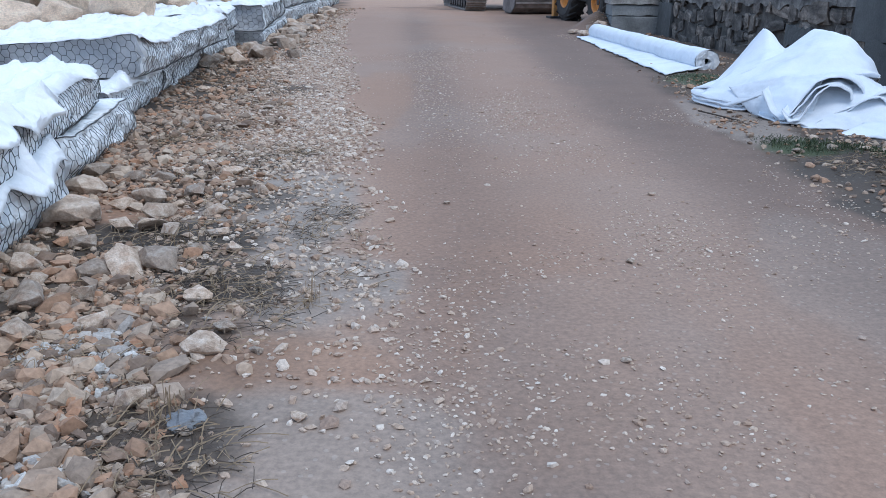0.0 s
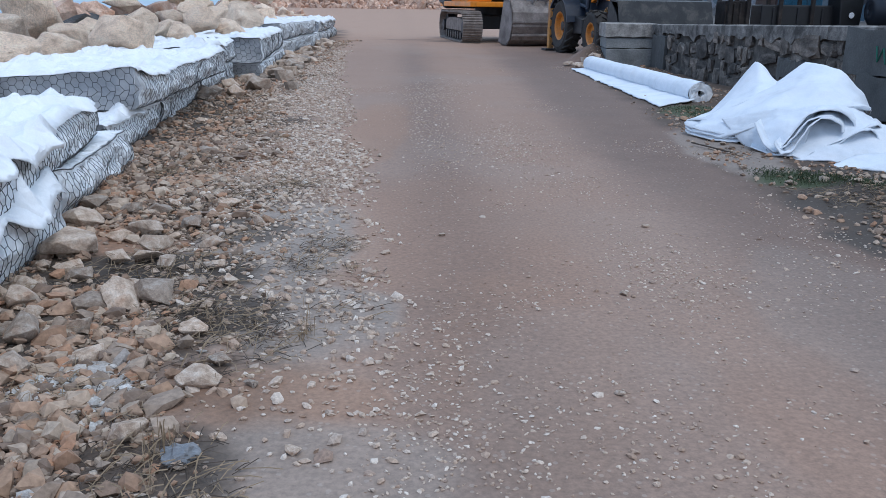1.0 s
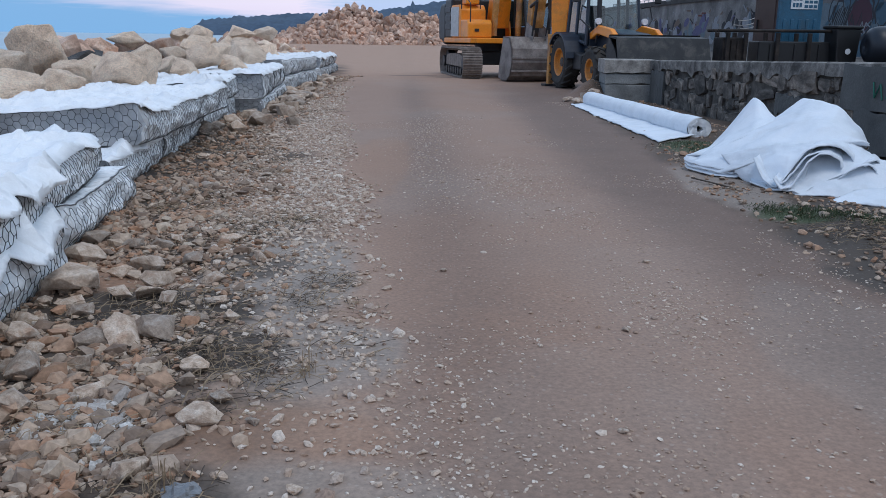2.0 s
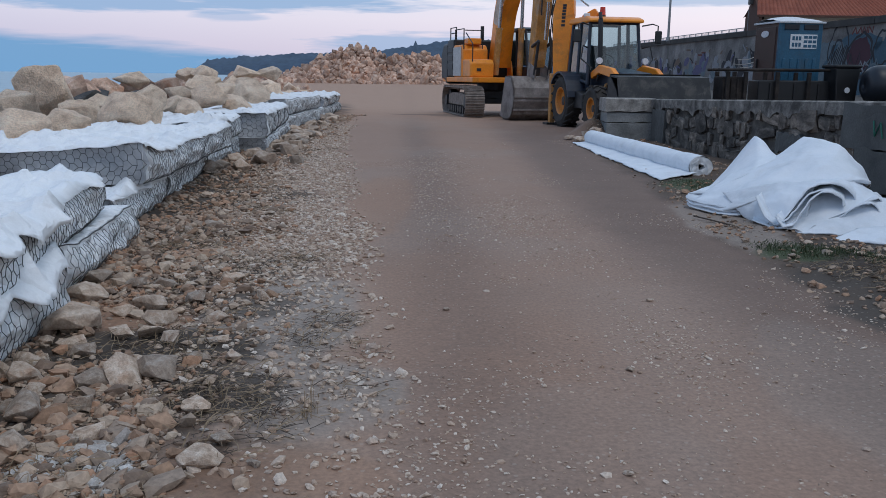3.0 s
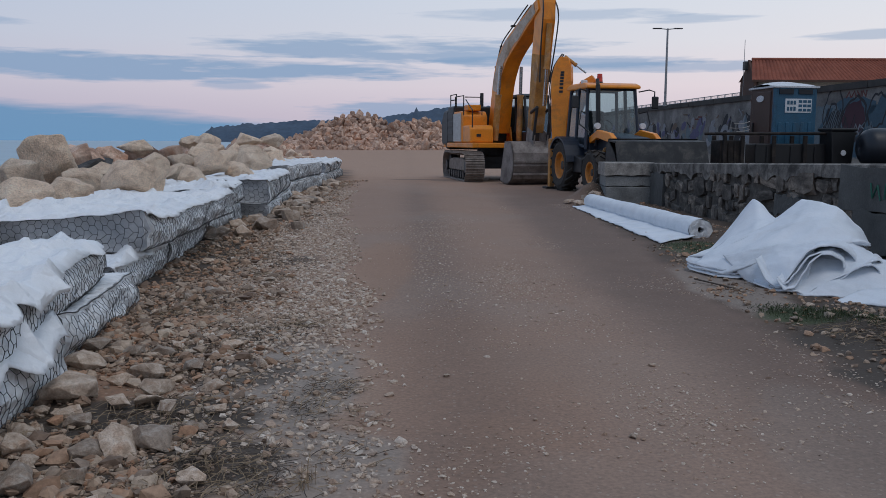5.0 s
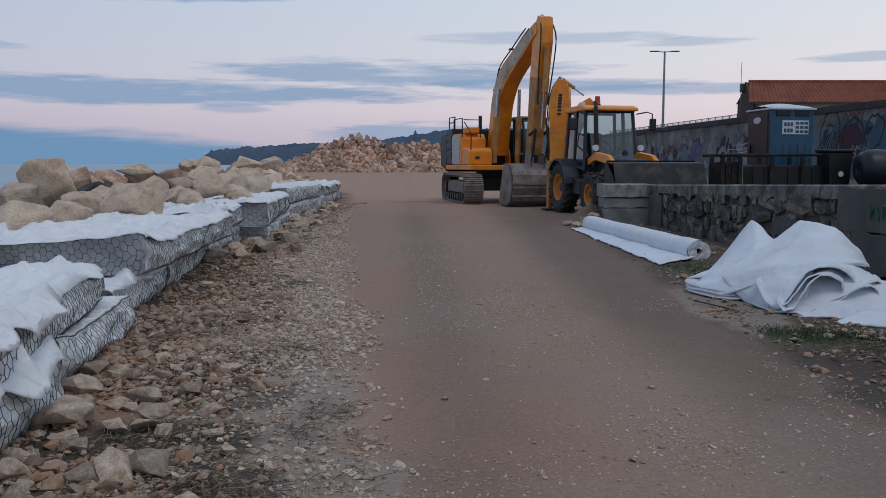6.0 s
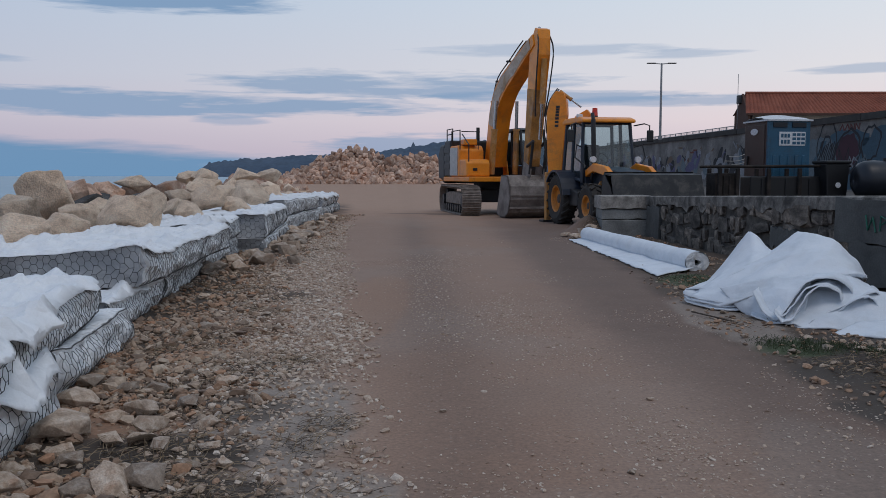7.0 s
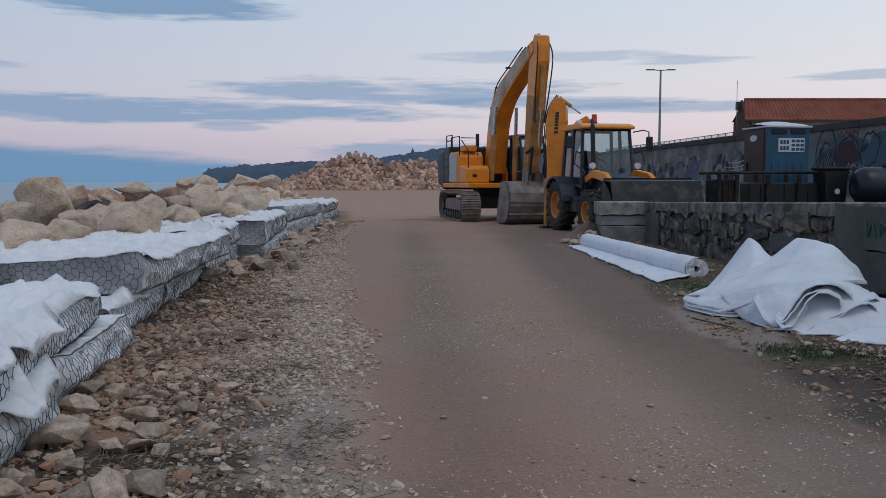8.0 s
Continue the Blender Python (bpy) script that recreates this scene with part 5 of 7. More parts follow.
def tubes(name, P, Q, r, material, parent, label=""):
    """Many straight wires, three-sided, as one mesh."""
    n = len(P)
    d = Q - P
    d /= np.linalg.norm(d, axis=1)[:, None] + 1e-9
    ref = np.where(np.abs(d[:, 2:3]) > 0.9, np.array([[1.0, 0, 0]]), np.array([[0, 0, 1.0]]))
    u = np.cross(d, ref)
    u /= np.linalg.norm(u, axis=1)[:, None]
    v = np.cross(d, u)
    ring = [u * math.cos(t) * r + v * math.sin(t) * r for t in (0, 2.0944, 4.1888)]
    co = np.stack([P + k for k in ring] + [Q + k for k in ring], 1).reshape(-1, 3)
    f = np.array([(0, 1, 4, 3), (1, 2, 5, 4), (2, 0, 3, 5)])
    fs = (f[None] + 6 * np.arange(n)[:, None, None]).reshape(-1, 4)
    me = bpy.data.meshes.new(name)
    me.from_pydata(co.tolist(), [], fs.tolist())
    me.materials.append(material)
    ob = new(name, me)
    ob.parent = parent
    return tagged(ob, label)


class Basket:
    """One lumpy basket: maps its own box (across a, along b, up c, each -1 to 1) to the world. Its road side runs straight from x0 to x1."""

    def __init__(self, y0, x0, y1, x1, width, z0, z1, seed, lump=0.05, corner=0.0):
        self.y0, self.x0, self.y1, self.x1, self.width, self.z0, self.z1, self.seed, self.lump, self.corner = y0, x0, y1, x1, width, z0, z1, seed, lump, corner

    def at(self, a, b, c, out=0.0):
        a, b, c = np.broadcast_arrays(np.asarray(a, float), np.asarray(b, float), np.asarray(c, float))
        t = (b + 1) / 2
        y = self.y0 + (self.y1 - self.y0) * t
        k, H = self.seed, self.z1 - self.z0
        ra = a * (1 - 0.035 * (np.abs(c) ** 10) - 0.03 * np.abs(b) ** 16)
        rc = c * (1 - 0.05 * np.abs(a) ** 12)
        front = (a + 1) / 2
        wob = self.lump * (2 * vfbm(y * 1.7, c * 1.2 + k, k) - 1) + 0.4 * self.lump * (2 * vfbm(y * 4, c * 2.0, k + 5) - 1) + 0.035 * (1 - c ** 2) * front
        side = self.lump * (2 * vfbm(a * self.width * 2 + k, c * 1.5, k + 9) - 1) + 0.04 * (1 - c ** 2)
        x = self.x0 + (self.x1 - self.x0) * t - self.width * (1 - ra) / 2 + front * wob + out * (a > 0.999)
        yy = y + np.where(b < -0.999, -side - out, 0) + np.where(b > 0.999, side + out, 0)
        top = (c + 1) / 2
        # the rim is uneven: it sags between the ties and stands up at a stiffened corner
        rim = 0.035 * (2 * vfbm(a * self.width * 1.5, y * 1.2, k + 3) - 1) + 0.012 * (2 * vfbm(a * 5, y * 6, k + 4) - 1) - 0.03 * (1 - front)
        rim = rim + self.corner * front ** 3 * np.exp(-((y - self.y0) / 0.22) ** 2)
        z = self.z0 + H * (rc + 1) / 2 + top * rim + out * (c > 0.999) * 0.8
        return np.stack([x, yy, z], -1)


def crumple(u, v, seed):
    """Height of cloth with straight creases that cross one another, on arrays."""
    u, v = np.broadcast_arrays(np.asarray(u, float), np.asarray(v, float))
    h = np.zeros_like(u)
    rng = random.Random(seed * 17 + 3)
    for k in range(12):
        a, per, ph = rng.uniform(0, 3.14), rng.uniform(0.24, 0.95), rng.random()
        t = (u * math.cos(a) + v * math.sin(a)) / per + ph + 0.35 * vnoise(u * 1.9 + k, v * 1.9, seed + k)
        tri = np.abs(2 * (t - np.floor(t)) - 1)
        mask = vnoise(u * 1.6 + 5 * k, v * 1.6, seed + 40 + k)
        h = h + 1.1 * per * np.maximum(0.0, mask - 0.40) * np.maximum(0.0, tri - 0.74)
    return h


def make_basket(bk, label, cover=True, hang=(0.04, 0.20), cell=0.085, drop=(0.015, 0.05)):
    L, H, W = bk.y1 - bk.y0, bk.z1 - bk.z0, bk.width
    r = root("gabion_basket", pose(0, 0, 0), label, "gabion", "gabion baskets")
    # lining
    bm = bmesh.new()
    step = 0.036 if bk.y0 < 10 else 0.08
    na, nb, nc = max(4, int(W / (step * 1.6))), max(6, int(L / step)), max(5, int(H / (step * 0.8)))

    def sheet(fn, nu, nv):
        P = fn(np.linspace(-1, 1, nu + 1)[:, None], np.linspace(-1, 1, nv + 1)[None, :])
        vs = [[bm.verts.new(P[i, j]) for j in range(nv + 1)] for i in range(nu + 1)]
        for i in range(nu):
            for j in range(nv):
                bm.faces.new((vs[i][j], vs[i + 1][j], vs[i + 1][j + 1], vs[i][j + 1]))

    pinch = lambda u, v: bk.at(1.0, u, v) - (np.clip(1 - np.abs(v) ** 6, 0, 1) * (0.008 + 0.40 * crumple(u * L / 2 * 1.6, v * H / 2 * 1.6 + 3.0, bk.seed + 60)))[..., None] * np.array([1.0, 0.0, 0.0])
    sheet(lambda u, v: pinch(*np.broadcast_arrays(u, v)), nb, nc)
    # the lining sags inwards behind the end netting
    front_bm, bm = bm, bmesh.new()
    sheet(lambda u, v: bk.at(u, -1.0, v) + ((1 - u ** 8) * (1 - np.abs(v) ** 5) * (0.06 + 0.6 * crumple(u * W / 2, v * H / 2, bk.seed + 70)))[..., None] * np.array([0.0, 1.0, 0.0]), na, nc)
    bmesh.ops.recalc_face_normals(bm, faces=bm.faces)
    part("end_panel", bm, M["skirt"], r, "grey geotextile end panel", smooth=True)
    bm = front_bm
    sheet(lambda u, v: bk.at(u, 1.0, v), na, nc)
    sheet(lambda u, v: bk.at(u, v, 1.0), na, nb)
    sheet(lambda u, v: bk.at(-1.0, u, v), 6, 3)
    bmesh.ops.remove_doubles(bm, verts=bm.verts, dist=0.004)
    bmesh.ops.recalc_face_normals(bm, faces=bm.faces)
    part("liner", bm, M["liner"], r, "off-white geotextile lining", smooth=True).data.set_sharp_from_angle(angle=radians(28))
    # net over the front and the near end
    P, Q = [], []
    for (x0, y0), (x1, y1) in hex_edges(L, H * 0.97, cell):
        P.append((1.0, 2 * x0 / L - 1, 2 * y0 / H - 1))
        Q.append((1.0, 2 * x1 / L - 1, 2 * y1 / H - 1))
    P, Q = np.array(P), np.array(Q)
    sag = 0.010
    net = [(bk.at(P[:, 0], P[:, 1], P[:, 2], sag), bk.at(Q[:, 0], Q[:, 1], Q[:, 2], sag))]
    p2, q2 = [], []
    for (x0, y0), (x1, y1) in hex_edges(W, H * 0.97, cell):
        p2.append((2 * x0 / W - 1, -1.0, 2 * y0 / H - 1))
        q2.append((2 * x1 / W - 1, -1.0, 2 * y1 / H - 1))
    p2, q2 = np.array(p2), np.array(q2)
    net.append((bk.at(p2[:, 0], p2[:, 1], p2[:, 2], sag), bk.at(q2[:, 0], q2[:, 1], q2[:, 2], sag)))
    wire = 0.0031 if bk.y0 < 10 else 0.0034
    for (pp, qq), thin in zip(net, (0.75, 1.05)):
        tubes("wire_net", pp, qq, wire * thin, M["wire"], r, "dark hexagonal wire netting")
    # selvedge wires
    for a, bq, c in ((1.0, None, 0.97), (1.0, None, -0.97)):
        bm = bmesh.new()
        t = np.linspace(-1, 1, 40)
        pipe(bm, bk.at(a, t, c, sag).tolist(), 0.0045, 5)
        part("edge_wire", bm, M["wire"], r)
    bm = bmesh.new()
    pipe(bm, bk.at(np.linspace(-1, 1, 30), -1.0, 0.97, sag).tolist(), 0.0045, 5)
    part("edge_wire", bm, M["wire"], r)
    if cover:
        bm = bmesh.new()
        nu, nv = max(14, int(W / (step * 0.8))) + 10, nb
        along = np.linspace(0, 1, nv + 1)
        hangs = hang[0] + (hang[1] - hang[0]) * np.clip(2.6 * vfbm(along * L * 1.9, np.zeros(nv + 1), bk.seed + 20) - 0.85, 0, 1)
        hangs = np.minimum(0.012 + hangs + 0.012 * vfbm(along * L * 6, np.zeros(nv + 1), bk.seed + 21), H * 0.9)
        end = drop[0] + drop[1] * vfbm(np.linspace(0, W * 3.5, nu + 1), np.zeros(nu + 1), bk.seed + 25)
        ne = 5
        grid = []
        for i in range(nu + 1):
            d = i / nu * (W + hangs)
            y = bk.y0 + L * along
            b = -1 + 2 * along
            puff = 0.006 + 0.6 * crumple(d, y, bk.seed)
            back = 0.16 * np.maximum(0.0, vnoise(y * 5.0, np.full_like(y, bk.seed * 1.0), 77) - 0.35) * np.maximum(0.0, 1 - i / nu / 0.10)
            lip = 0.09 * np.maximum(0.0, vnoise(y * 3.0, np.full_like(y, bk.seed * 1.7), 78) - 0.5) * np.maximum(0.0, 1 - np.abs(d - W + 0.05) / 0.08)
            flat_top = bk.at(np.minimum(-1 + 2 * d / W, 1.0), b, 1.0) + np.stack([0.3 * puff, 0 * puff, puff + back + lip], -1)
            # past the rim the sheet stands off and hangs in flutes
            flute = 0.018 + 0.03 * np.maximum(0, d - W) / 0.2 * (0.5 + vnoise(y * 8.0, np.full_like(y, 3.0), bk.seed + 9)) + 0.5 * puff
            hung = bk.at(1.0, b, np.maximum(1.0 - 2 * np.maximum(0, d - W) / H, -0.95)) + np.stack([flute, 0 * puff, 0.01 + 0.1 * puff], -1)
            row = np.where((d > W)[:, None], hung, flat_top)
            first = []
            for jj in range(ne, 0, -1):
                fall = end[i] * jj / ne
                c = 1.0 - 2 * fall / H - (2 * (d[0] - W) / H if d[0] > W else 0)
                p = bk.at(min(1.0, -1 + 2 * d[0] / W), -1.0, max(c, -0.9))
                first.append(p + np.array((0.03 if d[0] > W else 0, -0.016 - 0.6 * puff[0], 0.006)))
            grid.append([bm.verts.new(p) for p in first] + [bm.verts.new(p) for p in row])
        nv += ne
        for i in range(nu):
            for j in range(nv):
                bm.faces.new((grid[i][j], grid[i + 1][j], grid[i + 1][j + 1], grid[i][j + 1]))
        bmesh.ops.recalc_face_normals(bm, faces=bm.faces)
        ob = part("cover_sheet", bm, M["fabric"], r, "creased white geotextile folded over the top", smooth=True)
        ob.data.set_sharp_from_angle(angle=radians(15))
        md = ob.modifiers.new("thickness", "SOLIDIFY")
        md.thickness, md.offset = 0.005, 1.0
    return r


def make_gabions():
    lab = "wire-mesh gabion lined with white geotextile on broken stone"
    upper = "upper wire-mesh gabion under a creased white geotextile cover"
    # near end y and front x, far end y and front x, width, bottom, top, seed, lumpiness, cover, overhang, raised corner
    specs = [
        (2.3, -1.98, 4.75, -2.22, 1.3, -0.03, 0.33, 1, 0.04, True, (0.02, 0.20), 0.0),
        (5.10, -2.38, 6.98, -2.62, 0.9, -0.03, 0.30, 2, 0.06, False, (0.0, 0.0), 0.05),
        (2.4, -1.80, 6.62, -2.71, 2.2, 0.31, 0.59, 3, 0.05, True, (0.0, 0.15), 0.03),
        (7.35, -2.88, 9.20, -3.08, 1.2, -0.03, 0.32, 4, 0.06, True, (0.0, 0.03), 0.0),
        (7.98, -2.82, 12.40, -3.14, 2.1, 0.34, 0.655, 5, 0.06, True, (0.0, 0.03), 0.10),
        (9.40, -3.10, 12.40, -3.52, 1.2, -0.03, 0.34, 6, 0.07, False, (0, 0), 0.0),
        (12.75, -3.62, 15.25, -3.72, 1.2, -0.03, 0.32, 8, 0.07, False, (0, 0), 0.0),
        (12.70, -3.52, 15.25, -3.66, 1.5, 0.33, 0.66, 7, 0.06, True, (0.0, 0.03), 0.0),
        (15.50, -3.28, 20.80, -3.80, 1.6, -0.03, 0.26, 9, 0.06, False, (0, 0), 0.0),
        (15.55, -3.26, 20.60, -3.84, 1.7, 0.26, 0.68, 10, 0.05, True, (0.0, 0.05), 0.03),
        (21.2, -3.98, 27.6, -3.92, 1.5, -0.03, 0.36, 11, 0.07, False, (0, 0), 0.0),
        (21.4, -4.02, 27.2, -3.98, 1.9, 0.37, 0.76, 12, 0.07, False, (0.0, 0.06), 0.03),
        (28.3, -4.02, 35.0, -4.30, 1.6, -0.03, 0.30, 13, 0.07, False, (0, 0), 0.0),
        (28.6, -4.08, 34.8, -4.34, 1.9, 0.31, 0.66, 14, 0.07, True, (0.0, 0.10), 0.0)]
    for y0, x0, y1, x1, w, z0, z1, sd, lump, cov, hang, corner in specs:
        make_basket(Basket(y0, x0, y1, x1, w, z0, z1, sd, lump, corner), lab if z0 < 0.1 else upper, cov, hang, 0.076 if y0 < 10 else 0.10, (0.03, 0.12) if sd == 3 else (0.0, 0.02))


make_gabions()


# ---------- geotextile roll and folded heap ----------
def catmull(p, t):
    n = len(p) - 1
    x = min(max(t * n, 0), n - 1e-6)
    i = int(x)
    u = x - i
    a, b, c, d = p[max(i - 1, 0)], p[i], p[i + 1], p[min(i + 2, n)]
    return 0.5 * ((2 * b) + (c - a) * u + (2 * a - 5 * b + 4 * c - d) * u * u + (3 * b - a - 3 * c + d) * u ** 3)


def straight(p, t):
    n = len(p) - 1
    x = min(max(t * n, 0), n - 1e-6)
    i = int(x)
    return p[i].lerp(p[i + 1], x - i)


def drape(name, rows, parent, nu=40, nv=28, thick=0.016, crease=0.012, seed=0, label="", material=None):
    """A thick cloth surface through rows of points."""
    rows = [[Vector(p) for p in r] for r in rows]
    bm = bmesh.new()
    grid = []
    for j in range(nv + 1):
        ctrl = [0.3 * catmull([r[i] for r in rows], j / nv) + 0.7 * straight([r[i] for r in rows], j / nv) for i in range(len(rows[0]))]
        grid.append([bm.verts.new(0.3 * catmull(ctrl, i / nu) + 0.7 * straight(ctrl, i / nu) + Vector((0, 0, crease * fbm(i * 0.12 + seed, j * 0.16, seed) + 0.05 * float(crumple(3.0 * i / nu, 3.0 * j / nv, seed))))) for i in range(nu + 1)])
    for j in range(nv):
        for i in range(nu):
            bm.faces.new((grid[j][i], grid[j][i + 1], grid[j + 1][i + 1], grid[j + 1][i]))
    bmesh.ops.recalc_face_normals(bm, faces=bm.faces)
    ob = part(name, bm, material or M["smooth_fabric"], parent, label, smooth=True)
    md = ob.modifiers.new("thickness", "SOLIDIFY")
    md.thickness, md.offset = thick, 0.0
    return ob


def ribbon(name, pts, depth, parent, thick=0.013, seed=0, label="", lift=0.0, n=70):
    """A folded sheet seen on its edge: an open curve (x, y, z) carried back by depth."""
    pts = [Vector(p) for p in pts]
    bm = bmesh.new()
    d = Vector(depth)
    rows = []
    for i in range(n + 1):
        p = catmull(pts, i / n)
        rows.append([bm.verts.new(p + d * (k / 8) + Vector((0.012 * fbm(i * 0.2, k * 0.4, seed), 0, lift * (k / 8) + 0.015 * fbm(i * 0.15, k * 0.5, seed + 4)))) for k in range(9)])
    for a, b in zip(rows, rows[1:]):
        for k in range(8):
            bm.faces.new((a[k], b[k], b[k + 1], a[k + 1]))
    ob = part(name, bm, M["smooth_fabric"], parent, label, smooth=True)
    md = ob.modifiers.new("thickness", "SOLIDIFY")
    md.thickness, md.offset = thick, 0.0
    return ob


def make_roll():
    p, q = Vector((3.64, 12.1, 0.0)), Vector((3.11, 18.2, 0.0))
    L = (q - p).length
    r = root("geotextile_roll", pose(0, 0, 0), "long white geotextile roll partly unrolled beside the wall", "geotextile roll")
    ax = (q - p).normalized()
    side = Vector((-ax.y, ax.x, 0))
    if side.x > 0:
        side = -side
    bm = bmesh.new()
    n, seg = 70, 40
    rows = []
    for i in range(n + 1):
        t = i / n
        R = 0.168 - 0.012 * t + 0.006 * fbm(t * 9, 1.0)
        row = []
        for k in range(seg):
            a = 2 * math.pi * k / seg
            rr = R * (1 + 0.02 * fbm(t * 14, a * 1.2, 3)) * (1.0 - 0.03 * math.sin(a))
            row.append(bm.verts.new(p + ax * L * t + side * (-rr * 1.06 * math.cos(a)) + Vector((0, 0, R * 0.95 + rr * 0.95 * math.sin(a) + 0.012 * fbm(t * 5, 8.0)))))
        rows.append(row)
    for a, b in zip(rows, rows[1:]):
        for k in range(seg):
            bm.faces.new((a[k], a[(k + 1) % seg], b[(k + 1) % seg], b[k]))
    bm.faces.new(rows[-1])
    body = part("roll", bm, M["smooth_fabric"], r, "white rolled fabric", smooth=True)
    # wound layers at the open end, with a hollow middle
    bm = bmesh.new()
    prev = None
    turns, m = 7, 336
    for i in range(m + 1):
        a = turns * 2 * math.pi * i / m
        rr = 0.045 + (0.160 - 0.045) * i / m + 0.006 * math.sin(3 * a + 1)
        c = p + side * (-rr * 1.06 * math.cos(a)) + Vector((0, 0, 0.160 + rr * 0.95 * math.sin(a)))
        row = [bm.verts.new(c - ax * (0.012 + 0.014 * (1 - i / m))), bm.verts.new(c + ax * 0.30)]
        if prev:
            bm.faces.new((prev[0], prev[1], row[1], row[0]))
        prev = row
    ob = part("wound_end", bm, M["liner"], r, "grey wound layers at the open end")
    md = ob.modifiers.new("thickness", "SOLIDIFY")
    md.thickness, md.offset = 0.016, 0.0
    # black plug behind the layers stands in for shade inside the roll
    bm = bmesh.new()
    rod(bm, p + ax * 0.12 + Vector((0, 0, 0.160)), p + ax * 0.3 + Vector((0, 0, 0.160)), 0.135, 32)
    part("core", bm, M["black_plastic"], r, "black plug standing for the shaded hollow")
    # loose end lying on the ground
    bm = bmesh.new()
    rows = []
    for i in range(81):
        t = -0.02 + 1.03 * i / 80
        wide = 0.30 + 0.34 * (1 - t) ** 1.0 + 0.05 * fbm(t * 7, 2.0) + 0.02 * fbm(t * 30, 5.0)
        row = []
        for k in range(13):
            u = k / 12
            c = p + ax * L * (t - 0.06 * u * (1 - t)) + side * (0.10 + wide * u)
            z = 0.025 + 0.03 * (1 - u) ** 2 + 0.03 * max(0, fbm(t * 16, u * 2.0, 4)) * u + 0.012 * fbm(t * 40, u * 3, 9) * u
            row.append(bm.verts.new((c.x, c.y, float(ground_height(np.array(c.x), np.array(c.y))) + z)))
        rows.append(row)
    for a, b in zip(rows, rows[1:]):
        for k in range(12):
            bm.faces.new((a[k], a[k + 1], b[k + 1], b[k]))
    bmesh.ops.recalc_face_normals(bm, faces=bm.faces)
    ob = part("loose_end", bm, M["smooth_fabric"], r, "wavy loose end spread on the ground", smooth=True)
    md = ob.modifiers.new("thickness", "SOLIDIFY")
    md.thickness, md.offset = 0.012, 1.0
    return r


make_roll()


def make_heap():
    h = root("geotextile_sheet", pose(0, 0, 0), "crumpled folded sheet of white geotextile heaped against the wall", "geotextile")
    h.location, h.scale = (0.05, 0.0, 0.0), (1.0, 1.0, 0.95)
    lab = "smooth white fold"
    # back flap with its own peak
    drape("fold", [[(3.05, 10.0, 0.05), (3.35, 10.2, 0.36), (3.60, 10.1, 0.76), (3.80, 10.0, 0.55), (4.2, 10.0, 0.35)],
                   [(2.95, 9.75, 0.10), (3.25, 9.85, 0.40), (3.52, 9.75, 0.76), (3.72, 9.7, 0.56), (4.2, 9.7, 0.35)],
                   [(2.80, 9.45, 0.08), (3.10, 9.45, 0.34), (3.40, 9.35, 0.56), (3.70, 9.3, 0.50), (4.1, 9.3, 0.35)],
                   [(2.66, 9.20, 0.07), (2.90, 9.1, 0.24), (3.20, 9.0, 0.42), (3.60, 9.0, 0.40), (4.0, 9.0, 0.3)]], h, seed=1, label=lab)
    # main blanket from the left corner over the top
    drape("fold", [[(3.40, 9.75, 0.40), (3.66, 9.6, 0.54), (3.90, 9.45, 0.80), (4.15, 9.35, 0.76), (4.36, 9.2, 0.58), (4.50, 9.1, 0.25)],
                   [(3.10, 9.40, 0.36), (3.45, 9.2, 0.54), (3.82, 9.0, 0.82), (4.05, 8.85, 0.74), (4.22, 8.7, 0.54), (4.28, 8.6, 0.36)],
                   [(2.84, 9.22, 0.21), (3.15, 8.9, 0.40), (3.50, 8.65, 0.60), (3.80, 8.5, 0.64), (4.0, 8.4, 0.52), (4.10, 8.35, 0.43)],
                   [(2.66, 9.10, 0.12), (2.88, 8.72, 0.22), (3.16, 8.42, 0.38), (3.50, 8.28, 0.47), (3.85, 8.2, 0.47), (4.10, 8.25, 0.44)],
                   [(2.62, 9.04, 0.05), (2.78, 8.60, 0.06), (2.98, 8.34, 0.20), (3.36, 8.22, 0.36), (3.80, 8.2, 0.42), (4.02, 8.35, 0.40)]], h, nu=60, nv=40, seed=2, crease=0.02, label=lab)
    # folded left corner, layer over layer
    for k in range(3):
        o = 0.035 * k
        ribbon("fold", [(3.05, 8.42 + o, 0.10 + o), (2.90, 8.45 + o, 0.05 + o), (2.76, 8.60 + o, 0.035 + o), (2.62, 9.0 + o, 0.03 + o), (2.585, 9.14 + o, 0.05 + o), (2.64, 9.2 + o, 0.085 + o), (2.80, 9.0 + o, 0.12 + o), (2.98, 8.6 + o, 0.17 + o)], (0.75, 0.45, 0.12), h, seed=10 + k, lift=0.1, label="stacked fold edge")
    # curls of folded edges towards the road
    ribbon("fold", [(2.94, 8.12, 0.30), (2.97, 7.87, 0.11), (3.05, 7.77, 0.08), (3.15, 7.79, 0.20), (3.30, 7.82, 0.41), (3.50, 7.87, 0.47), (3.66, 7.87, 0.44), (3.76, 7.87, 0.36), (3.80, 7.87, 0.27)], (0.45, 0.75, 0.02), h, seed=21, label="curled fold edge")
    ribbon("fold", [(3.00, 7.73, 0.16), (3.05, 7.66, 0.07), (3.15, 7.66, 0.11), (3.27, 7.70, 0.30), (3.43, 7.75, 0.40), (3.58, 7.77, 0.36), (3.64, 7.77, 0.27)], (0.45, 0.8, 0.04), h, seed=22, label="curled fold edge")
